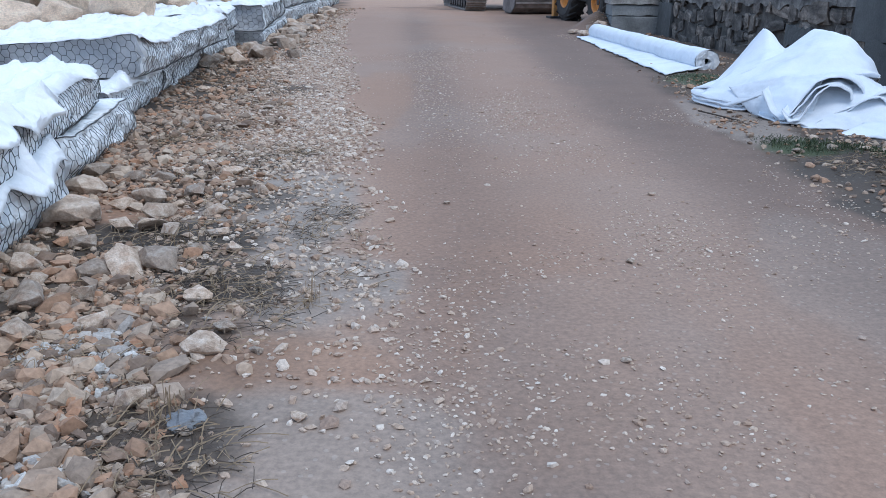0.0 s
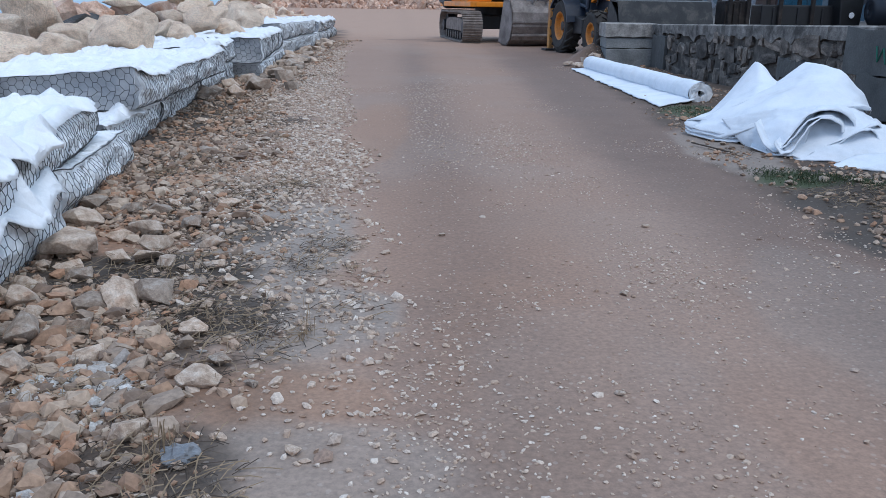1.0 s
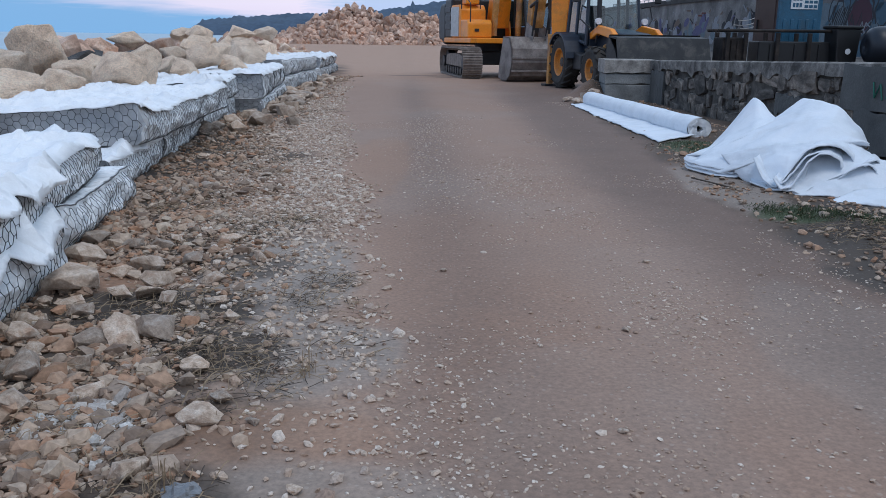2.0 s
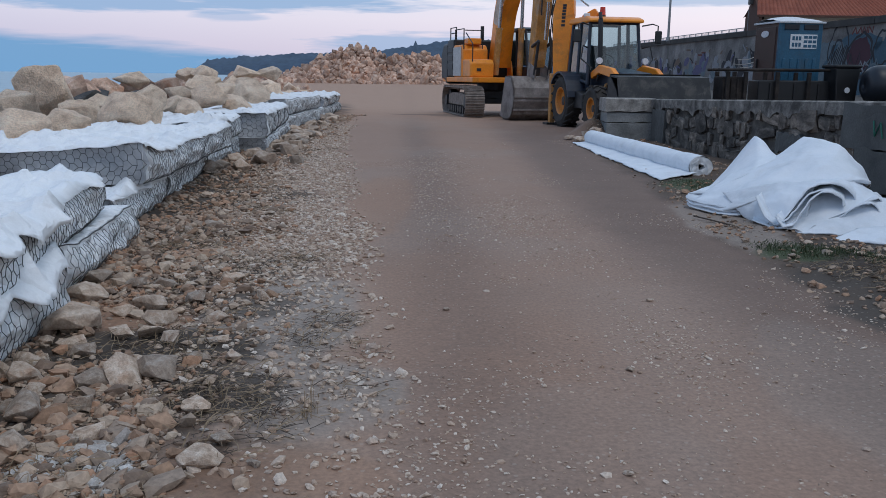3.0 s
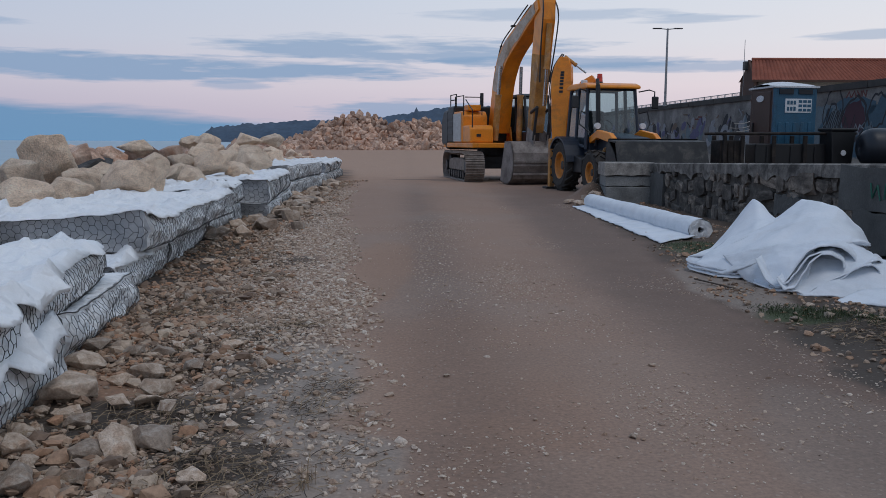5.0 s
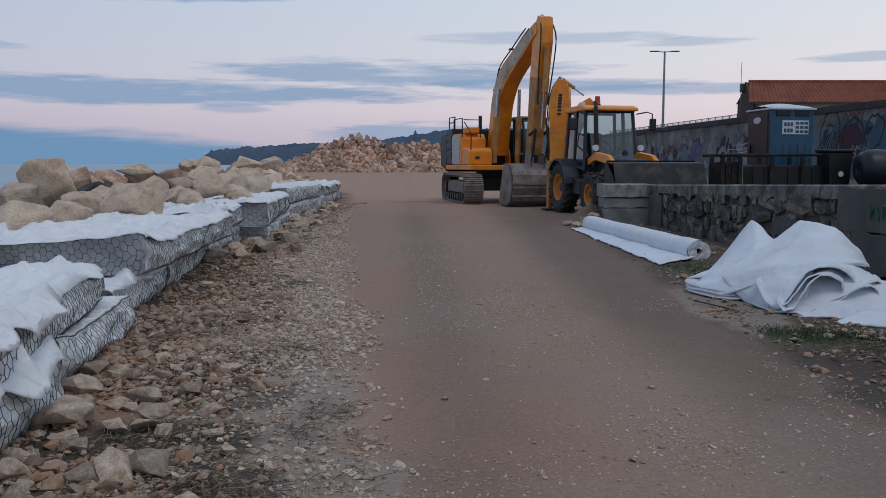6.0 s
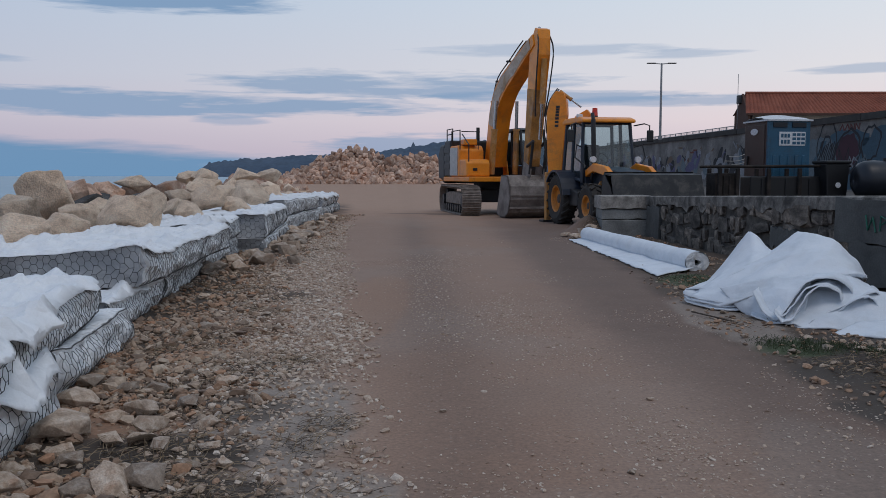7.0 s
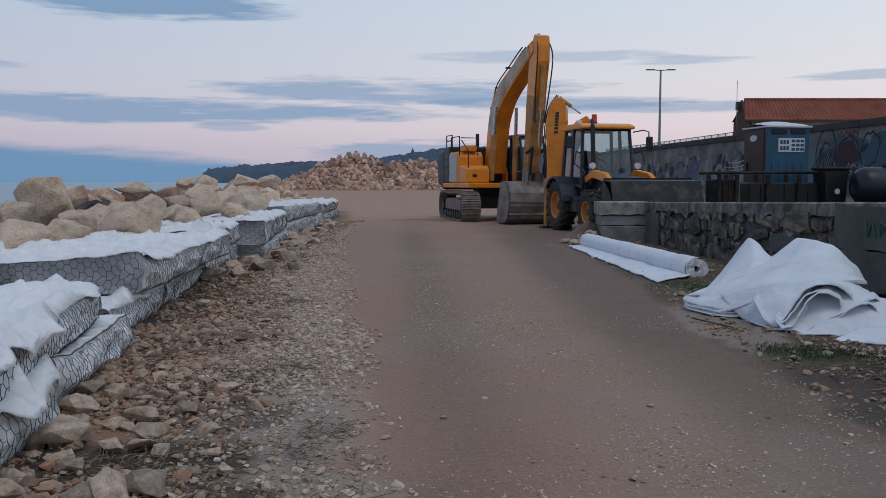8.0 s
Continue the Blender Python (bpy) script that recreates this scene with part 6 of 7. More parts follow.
    ribbon("fold", [(2.92, 8.1, 0.06), (3.0, 7.8, 0.04), (3.14, 7.65, 0.05), (3.24, 7.62, 0.03), (3.34, 7.66, 0.09), (3.6, 7.72, 0.20), (3.9, 7.8, 0.32), (4.0, 7.85, 0.32), (4.08, 7.9, 0.25), (4.1, 7.9, 0.15), (4.02, 7.8, 0.09), (3.9, 7.7, 0.06)], (0.2, 0.45, 0.0), h, n=90, seed=23, label="wavy lower hem")
    # layers nested inside the curls
    ribbon("fold", [(3.03, 7.80, 0.17), (3.08, 7.74, 0.11), (3.17, 7.76, 0.20), (3.30, 7.80, 0.35), (3.47, 7.84, 0.41), (3.60, 7.85, 0.385), (3.67, 7.85, 0.31), (3.69, 7.85, 0.24)], (0.45, 0.75, 0.02), h, seed=31, label="curled fold edge")
    # short hanging fold between the corner stack and the curls
    drape("fold", [[(2.84, 8.78, 0.24), (3.08, 8.46, 0.36), (3.32, 8.24, 0.43), (3.5, 8.1, 0.46)],
                   [(2.88, 8.50, 0.12), (3.05, 8.22, 0.20), (3.22, 8.00, 0.28), (3.4, 7.92, 0.32)],
                   [(2.96, 8.32, 0.02), (3.04, 8.06, 0.03), (3.16, 7.86, 0.05), (3.3, 7.78, 0.06)]], h, seed=7, crease=0.02, label=lab)
    # middle face between the curls
    drape("fold", [[(3.15, 8.3, 0.34), (3.5, 8.25, 0.44), (3.9, 8.25, 0.46), (4.14, 8.3, 0.34)],
                   [(3.16, 8.0, 0.16), (3.5, 7.98, 0.27), (3.9, 8.0, 0.38), (4.14, 8.1, 0.30)],
                   [(3.12, 7.75, 0.05), (3.45, 7.66, 0.11), (3.85, 7.7, 0.22), (4.2, 7.85, 0.27)],
                   [(3.18, 7.62, 0.02), (3.5, 7.5, 0.03), (3.85, 7.45, 0.06), (4.2, 7.5, 0.10)]], h, seed=4, crease=0.02, label=lab)
    # thin skirt running out to the right along the verge
    drape("fold", [[(4.0, 8.2, 0.14), (4.35, 8.2, 0.11), (4.7, 8.1, 0.09), (5.1, 7.8, 0.06)],
                   [(3.9, 7.9, 0.12), (4.3, 7.85, 0.12), (4.7, 7.65, 0.10), (5.1, 7.35, 0.06)],
                   [(3.6, 7.45, 0.07), (4.0, 7.35, 0.13), (4.5, 7.2, 0.11), (5.0, 6.9, 0.06)],
                   [(3.32, 7.28, 0.02), (3.7, 7.0, 0.04), (4.2, 6.75, 0.05), (4.8, 6.5, 0.03)]], h, seed=5, crease=0.035, label="thin crumpled skirt of the sheet")
    ribbon("fold", [(3.58, 7.70, 0.15), (3.68, 7.66, 0.27), (3.82, 7.66, 0.31), (3.92, 7.68, 0.24), (3.91, 7.66, 0.15), (3.83, 7.66, 0.13)], (0.2, 0.4, -0.04), h, seed=26, label="curled fold edge")


make_heap()


# ---------- machines ----------
M["yellow"] = surface("machine_yellow", [(0.70, 0.215, 0.010), (0.84, 0.272, 0.013), (0.88, 0.31, 0.02)], 1.4, 25, 0.42, 0.08, stain=(0.20, 0.11, 0.05), stain_scale=1.8, stain_amount=0.35, coat=0.1, grain=0.35)
M["worn_yellow"] = surface("worn_yellow_paint", [(0.32, 0.15, 0.045), (0.50, 0.23, 0.05), (0.56, 0.34, 0.17)], 2.4, 25, 0.7, 0.2, stain=(0.16, 0.12, 0.10), stain_scale=2.0, stain_amount=0.6)
M["chalky_paint"] = surface("chalky_worn_paint", [(0.42, 0.28, 0.17), (0.56, 0.45, 0.36), (0.64, 0.56, 0.49)], 1.6, 20, 0.8, 0.2, stain=(0.22, 0.13, 0.08), stain_scale=1.4, stain_amount=0.6)
M["pale_panel"] = surface("pale_grey_panel", [(0.44, 0.44, 0.43), (0.56, 0.56, 0.55)], 2, 30, 0.6, 0.1, stain=(0.25, 0.22, 0.2), stain_scale=2, stain_amount=0.5)
M["frame_black"] = surface("black_machine_paint", [(0.012, 0.013, 0.016), (0.025, 0.027, 0.03)], 2, 40, 0.5, 0.12)
M["navy_paint"] = surface("navy_machine_paint", [(0.012, 0.02, 0.036), (0.02, 0.03, 0.05)], 2, 40, 0.45, 0.1)
M["track"] = surface("dusty_track_steel", [(0.16, 0.13, 0.11), (0.25, 0.21, 0.18), (0.32, 0.28, 0.25)], 5, 50, 0.85, 0.5)
M["bucket"] = surface("scoured_bucket_steel", [(0.15, 0.13, 0.12), (0.24, 0.215, 0.20), (0.34, 0.31, 0.29)], 2.5, 40, 0.65, 0.35, metal=0.25, stain=(0.09, 0.075, 0.065), stain_scale=2, stain_amount=0.6)
M["tyre"] = surface("dusty_tyre_rubber", [(0.025, 0.024, 0.023), (0.055, 0.05, 0.045)], 5, 60, 0.9, 0.4)
M["rim"] = surface("orange_rim", [(0.50, 0.18, 0.02), (0.62, 0.24, 0.03)], 4, 40, 0.55, 0.1, stain=(0.2, 0.12, 0.08), stain_scale=4, stain_amount=0.5)
M["chrome"] = surface("bright_rod_steel", [(0.45, 0.45, 0.45), (0.55, 0.55, 0.55)], 5, 60, 0.25, 0.0, metal=1.0)
M["rubber_hose"] = surface("black_rubber_hose", [(0.015, 0.015, 0.016), (0.03, 0.03, 0.03)], 8, 60, 0.6, 0.1)
M["glass"] = glass("cab_glass", (0.62, 0.74, 0.76))
M["lens"] = surface("clear_lamp_lens", [(0.6, 0.62, 0.65), (0.7, 0.72, 0.75)], 8, 60, 0.2, 0.0)
M["red_lens"] = surface("red_beacon_lens", [(0.45, 0.02, 0.01), (0.6, 0.05, 0.02)], 8, 60, 0.2, 0.0)
M["seat"] = surface("dark_seat_cloth", [(0.03, 0.03, 0.035), (0.05, 0.05, 0.055)], 8, 80, 0.9, 0.2)


def bez(p, n):
    """Points of a smooth curve through p."""
    p = [Vector(v) for v in p]
    return [catmull(p, i / n) for i in range(n + 1)]


def box_beam(bm, path, widths, heights, m):
    """A box section along a side path (x, z), with its own width and height at each point."""
    n = len(path)
    rings = []
    for i, (x, z) in enumerate(path):
        a, b = path[max(i - 1, 0)], path[min(i + 1, n - 1)]
        d = Vector((b[0] - a[0], b[1] - a[1])).normalized()
        nx, nz = -d.y, d.x
        w, h = widths[i] / 2, heights[i] / 2
        rings.append([bm.verts.new(m @ Vector((x + nx * s * h, t * w, z + nz * s * h))) for s, t in ((1, 1), (1, -1), (-1, -1), (-1, 1))])
    for a, b in zip(rings, rings[1:]):
        for k in range(4):
            bm.faces.new((a[k], a[(k + 1) % 4], b[(k + 1) % 4], b[k]))
    bm.faces.new(rings[0][::-1])
    bm.faces.new(rings[-1])
    bmesh.ops.recalc_face_normals(bm, faces=bm.faces)
    bmesh.ops.bevel(bm, geom=[e for e in bm.edges if e.calc_face_angle(0) > 0.5], offset=0.015, segments=1, affect="EDGES")
    return bm


def ram(parent, p, q, r, m, split=0.55):
    """A hydraulic ram: painted barrel, bright rod, end eyes."""
    p, q = m @ Vector(p), m @ Vector(q)
    c = p.lerp(q, split)
    b = bmesh.new()
    rod(b, p, c, r, 14)
    rod(b, c - (q - p).normalized() * 0.06, c, r * 1.18, 14)
    barrel = part("ram", b, M["worn_yellow"], parent, "hydraulic ram")
    b = bmesh.new()
    rod(b, c, q, r * 0.55, 12)
    part("rod", b, M["chrome"], barrel, "bright piston rod")


def make_excavator():
    a_under, a_up = 10.0, 16.0
    ex = root("excavator", pose(1.86, 32.0, 0.0, 0, 0, -90 + a_under), "large orange-yellow tracked excavator parked with its bucket on the ground", "excavator")
    I = Matrix()
    gauge, shoe, half, R = 1.3, 0.68, 1.85, 0.50
    for s in (-1, 1):
        # belt of shoes round two wheels
        loop = []
        n_arc, n_flat = 9, 19
        for i in range(n_flat):
            loop.append((-half + 2 * half * i / n_flat, 2 * R + 0.02, 0.0))
        for i in range(n_arc):
            t = math.pi * i / n_arc
            loop.append((half + R * math.sin(t), R + R * math.cos(t), t))
        for i in range(n_flat):
            loop.append((half - 2 * half * i / n_flat, 0.02, math.pi))
        for i in range(n_arc):
            t = math.pi + math.pi * i / n_arc
            loop.append((-half + R * math.sin(t), R + R * math.cos(t), t))
        bm = bmesh.new()
        for x, z, t in loop:
            mm = Matrix.Translation((x, s * gauge, z)) @ Matrix.Rotation(t, 4, "Y")
            block(bm, (0, 0, -0.015), (0.185, shoe, 0.03), mm)
            block(bm, (-0.06, 0, 0.02), (0.025, shoe, 0.05), mm)
            block(bm, (0.03, 0, 0.018), (0.02, shoe, 0.04), mm)
            block(bm, (0, 0, -0.07), (0.15, 0.16, 0.08), mm)
        belt = part("track", bm, M["track"], ex, "dusty steel crawler track")
        bm = bmesh.new()
        prism(bm, [(-1.75, 0.36), (1.75, 0.36), (1.62, 0.72), (0.9, 0.80), (-0.9, 0.80), (-1.62, 0.72)], s * gauge - 0.2, s * gauge + 0.2, None, 0.03)
        part("track_frame", bm, M["track"], belt, "dusty track frame")
        for x in (-half, half):
            bm = bmesh.new()
            rod(bm, (x, s * gauge - 0.13, R), (x, s * gauge + 0.13, R), 0.40, 24)
            rod(bm, (x, s * gauge - 0.27, R), (x, s * gauge + 0.27, R), 0.20, 18)
            part("idler" if x > 0 else "sprocket", bm, M["frame_black"], belt)
        for k in range(7):
            x = -1.35 + 0.45 * k
            bm = bmesh.new()
            rod(bm, (x, s * gauge - 0.24, 0.21), (x, s * gauge + 0.24, 0.21), 0.14, 14)
            part("roller", bm, M["frame_black"], belt)
    bm = bmesh.new()
    block(bm, (0, 0, 0.72), (1.9, 2.1, 0.36), bevel=0.05)
    block(bm, (0.7, 0, 0.55), (0.5, 2.3, 0.25), bevel=0.04)
    block(bm, (-0.7, 0, 0.55), (0.5, 2.3, 0.25), bevel=0.04)
    part("undercarriage", bm, M["frame_black"], ex, "dark undercarriage cross frame")
    bm = bmesh.new()
    rod(bm, (0, 0, 0.88), (0, 0, 1.16), 0.72, 36)
    part("swing_ring", bm, M["frame_black"], ex)
    # upper works turn with m
    m = Matrix.Rotation(radians(a_up - a_under), 4, "Z")
    bm = bmesh.new()
    prism(bm, [(-2.0, 1.18), (1.75, 1.18), (1.75, 1.36), (-2.0, 1.36)], -1.5, 1.5, m, 0.03)
    part("deck", bm, M["yellow"], ex, "yellow revolving deck")
    bm = bmesh.new()
    prism(bm, [(-2.3, 1.30), (-1.6, 1.10), (-1.4, 1.10), (-1.4, 2.60), (-2.0, 2.60), (-2.35, 2.2)], -1.5, 1.5, m, 0.10)
    part("counterweight", bm, M["frame_black"], ex, "dark rounded counterweight")
    bm = bmesh.new()
    prism(bm, [(-1.4, 1.36), (-0.6, 1.36), (-0.6, 2.72), (-1.4, 2.72)], -1.5, 1.1, m, 0.06)
    part("engine_hood", bm, M["frame_black"], ex, "dark engine hood")
    # right-hand boxes in front of the hood
    bm = bmesh.new()
    prism(bm, [(-0.6, 1.36), (0.55, 1.36), (0.55, 2.32), (0.35, 2.50), (-0.6, 2.50)], -1.5, -0.55, m, 0.05)
    tank = part("fuel_tank", bm, M["yellow"], ex, "yellow fuel tank housing")
    bm = bmesh.new()
    prism(bm, [(0.55, 1.36), (1.45, 1.36), (1.45, 1.85), (1.30, 1.98), (0.55, 1.98)], -1.5, -0.62, m, 0.05)
    box = part("tool_box", bm, M["yellow"], ex, "yellow tool box with step top")
    bm = bmesh.new()
    block(bm, (1.462, -1.18, 1.62), (0.02, 0.16, 0.10), m, 0.005)
    part("decal", bm, M["frame_black"], box, "small dark decal")
    for z0, z1, mat, lab in ((1.40, 2.42, "pale_panel", "pale grey side door"),):
        bm = bmesh.new()
        block(bm, (-0.1, -1.512, (z0 + z1) / 2), (0.95, 0.03, z1 - z0), m, 0.01)
        part("side_door", bm, M[mat], tank, lab)
    bm = bmesh.new()
    for k in range(3):
        block(bm, (-1.0, -1.512, 1.75 + 0.3 * k), (0.7, 0.03, 0.2), m, 0.01)
    part("side_grille", bm, M["frame_black"], ex, "black slatted side panel")
    bm = bmesh.new()
    block(bm, (0.30, -1.05, 2.62), (0.5, 0.5, 0.22), m, 0.04)
    part("filter_cover", bm, M["yellow"], tank)
    # handrails over the tank
    for pts in ([(0.5, -1.45, 2.3), (0.5, -1.45, 3.05), (-0.55, -1.45, 3.05), (-0.55, -1.45, 2.5)], [(0.5, -0.75, 2.3), (0.5, -0.75, 3.0), (0.5, -1.4, 3.0)], [(-0.6, -1.4, 2.7), (-0.6, -1.4, 3.15), (-1.35, -1.4, 3.15), (-1.35, -1.4, 2.7)], [(-0.6, -1.4, 2.95), (-1.35, -1.4, 2.95)], [(1.4, -1.4, 1.9), (1.4, -1.4, 2.5), (0.6, -1.4, 2.9)]):
        bm = bmesh.new()
        pipe(bm, [m @ Vector(p) for p in pts], 0.022, 6)
        part("handrail", bm, M["frame_black"], ex, "black tubular handrail")
    bm = bmesh.new()
    rod(bm, m @ Vector((-1.2, -0.2, 2.7)), m @ Vector((-1.2, -0.2, 3.25)), 0.07, 12)
    part("exhaust", bm, M["frame_black"], ex, "dark exhaust stack")
    # cab on the left of the boom
    bm = bmesh.new()
    y0, y1 = 0.52, 1.5
    prism(bm, [(-0.37, 1.36), (1.57, 1.36), (1.70, 1.75), (-0.37, 1.75)], y0, y1, m, 0.04)
    prism(bm, [(-0.40, 3.0), (1.30, 3.0), (1.40, 3.04), (1.2, 3.12), (-0.40, 3.12)], y0 - 0.02, y1 + 0.02, m, 0.03)
    for p, q in zip([(-0.3, 1.7), (0.5, 1.7), (1.66, 1.75)], [(-0.3, 3.05), (0.5, 3.05), (1.38, 3.02)]):
        for y in (y0 + 0.04, y1 - 0.04):
            rod(bm, m @ Vector((p[0], y, p[1])), m @ Vector((q[0], y, q[1])), 0.05, 8)
    cab = part("cab", bm, M["frame_black"], ex, "black-framed operator cab")
    for quad in (((1.68, y0 + 0.08, 1.8), (1.68, y1 - 0.08, 1.8), (1.40, y1 - 0.08, 2.98), (1.40, y0 + 0.08, 2.98)), ((-0.28, y0 + 0.03, 1.8), (1.60, y0 + 0.03, 1.8), (1.34, y0 + 0.03, 2.98), (-0.28, y0 + 0.03, 2.98)),
                 ((-0.28, y1 - 0.03, 1.8), (1.60, y1 - 0.03, 1.8), (1.34, y1 - 0.03, 2.98), (-0.28, y1 - 0.03, 2.98)), ((-0.32, y0 + 0.08, 1.8), (-0.32, y1 - 0.08, 1.8), (-0.32, y1 - 0.08, 2.98), (-0.32, y0 + 0.08, 2.98))):
        bm = bmesh.new()
        bm.faces.new([bm.verts.new(m @ Vector(v)) for v in quad])
        part("window", bm, M["glass"], cab, "cab window pane")
    bm = bmesh.new()
    block(bm, (0.35, 1.0, 1.95), (0.5, 0.5, 0.3), m, 0.06)
    block(bm, (0.08, 1.0, 2.35), (0.16, 0.5, 0.75), m, 0.06)
    part("seat", bm, M["seat"], cab, "dark driver seat")
    # boom: gooseneck box section
    ctrl = [Vector((0.25, 1.75)), Vector((0.52, 2.85)), Vector((0.86, 3.80)), Vector((1.55, 4.50)), Vector((2.95, 5.12)), Vector((4.50, 5.74))]
    path = [tuple(catmull([Vector((*c, 0)) for c in ctrl], i / 22))[:2] for i in range(23)]
    hts = [float(np.interp(i, (0, 4, 11, 17, 22), (0.45, 0.62, 0.80, 0.62, 0.38))) for i in range(23)]
    wds = [float(np.interp(i, (0, 4, 22), (0.72, 0.62, 0.50))) for i in range(23)]
    bm = box_beam(bmesh.new(), path, wds, hts, m)
    boom = part("boom", bm, M["yellow"], ex, "curved yellow boom")
    for y in (-0.42, 0.37):
        bm = bmesh.new()
        prism(bm, [(0.05, 1.36), (0.6, 1.36), (0.42, 1.95), (0.1, 1.95)], y, y + 0.05, m)
        part("boom_foot", bm, M["yellow"], ex, "yellow boom foot bracket")
    # worn inner strip along the boom flank
    bm = bmesh.new()
    prev = None
    for i in range(6, 22):
        (xa, za), (x, z), (xb, zb) = path[i - 1], path[i], path[min(i + 1, 22)]
        d = Vector((xb - xa, zb - za)).normalized()
        h = hts[i] * (0.36 + 0.06 * math.sin(i * 1.9))
        row = [bm.verts.new(m @ Vector((x - d.y * k * h, -wds[i] / 2 - 0.012, z + d.x * k * h))) for k in (-1, 1)]
        if prev:
            bm.faces.new((prev[0], prev[1], row[1], row[0]))
        prev = row
    part("worn_patch", bm, M["chalky_paint"], boom, "faded pale worn paint along the flank")
    for y in (-0.46, 0.46):
        ram(ex, (1.15, y, 1.45), (1.45, y * 0.85, 4.05), 0.11, m, 0.62)
    ram(ex, (1.35, 0, 4.85), (4.45, 0, 6.12), 0.10, m, 0.6)
    # hoses over the boom
    for y in (-0.22, -0.10, 0.05, 0.18):
        bm = bmesh.new()
        pipe(bm, [m @ Vector((x - 0.30 + 0.05 * math.sin(i), y, z + 0.42 * h + 0.14)) for i, ((x, z), h) in enumerate(list(zip(path, hts))[2:21])], 0.024, 6)
        part("hose", bm, M["rubber_hose"], boom, "black hydraulic hose")
    for k in range(4):
        x, z = path[4 + 4 * k]
        bm = bmesh.new()
        block(bm, (x - 0.33, 0, z + 0.46), (0.10, 0.5, 0.06), m, 0.01)
        part("hose_clamp", bm, M["frame_black"], boom)
    # stick hanging down to the bucket
    bm = box_beam(bmesh.new(), [(4.70, 6.06), (4.62, 5.80), (4.50, 5.30), (4.26, 4.1), (4.02, 2.65), (3.86, 1.75)], [0.42] * 6, [0.26, 0.52, 0.74, 0.62, 0.46, 0.34], m)
    stick = part("stick", bm, M["yellow"], ex, "yellow dipper stick with worn lower end")
    bm = box_beam(bmesh.new(), [(4.285, 4.2), (4.16, 3.4), (4.02, 2.6), (3.855, 1.72)], [0.44] * 4, [0.64, 0.56, 0.475, 0.36], m)
    part("worn_patch", bm, M["worn_yellow"], stick, "scuffed lower end")
    ram(ex, (4.88, 0, 5.1), (4.55, 0, 2.55), 0.09, m, 0.55)
    bm = bmesh.new()
    for y in (-0.24, 0.24):
        rod(bm, m @ Vector((4.05, y, 2.35)), m @ Vector((4.58, y, 2.50)), 0.05, 8)
        rod(bm, m @ Vector((4.58, y, 2.50)), m @ Vector((4.30, y, 1.45)), 0.05, 8)
    part("linkage", bm, M["frame_black"], ex, "dark bucket linkage")
    for y in (-0.16, 0.16):
        bm = bmesh.new()
        pipe(bm, [m @ v for v in bez([(4.7, y, 6.0), (4.98, y * 1.6, 5.4), (4.8, y * 1.5, 4.4), (4.55, y, 3.3)], 14)], 0.024, 6)
        part("hose", bm, M["rubber_hose"], stick, "black hydraulic hose")
    # bucket curled under, its back to the road
    w = 0.98
    shell = [(3.62, 1.42), (4.18, 1.40), (4.42, 1.05), (4.46, 0.62), (4.30, 0.20), (3.98, 0.02), (3.55, 0.02), (3.20, 0.10)]
    inner = [(x - 0.045 * (1 if x > 3.9 else 0), z + 0.04 if z < 0.7 else z - 0.03) for x, z in shell][::-1]
    bm = bmesh.new()
    prism(bm, shell + inner, -w, w, m)
    for y in (-w, w - 0.04):
        prism(bm, [(3.62, 1.42), (4.18, 1.40), (4.42, 1.05), (4.46, 0.62), (4.30, 0.20), (3.98, 0.02), (3.55, 0.02), (3.20, 0.10), (3.30, 0.5)], y, y + 0.04, m)
    bucket = part("bucket", bm, M["bucket"], ex, "scoured grey steel digging bucket resting on the ground")
    for k in range(5):
        bm = bmesh.new()
        prism(bm, [(3.25, 0.02), (3.25, 0.14), (2.92, 0.05), (2.92, 0.02)], -0.78 + 0.37 * k, -0.70 + 0.37 * k, m)
        part("tooth", bm, M["bucket"], bucket)
    for y in (-0.25, 0.21):
        bm = bmesh.new()
        prism(bm, [(3.65, 1.38), (4.35, 1.34), (4.40, 1.62), (4.20, 1.72), (3.75, 1.88)], y, y + 0.04, m)
        part("ear", bm, M["bucket"], bucket)
    for z in (0.35, 0.75):
        bm = bmesh.new()
        block(bm, (4.47 if z > 0.5 else 4.40, 0, z), (0.035, 1.94, 0.07), m, 0.008)
        part("wear_strip", bm, M["bucket"], bucket)
    return ex


make_excavator()


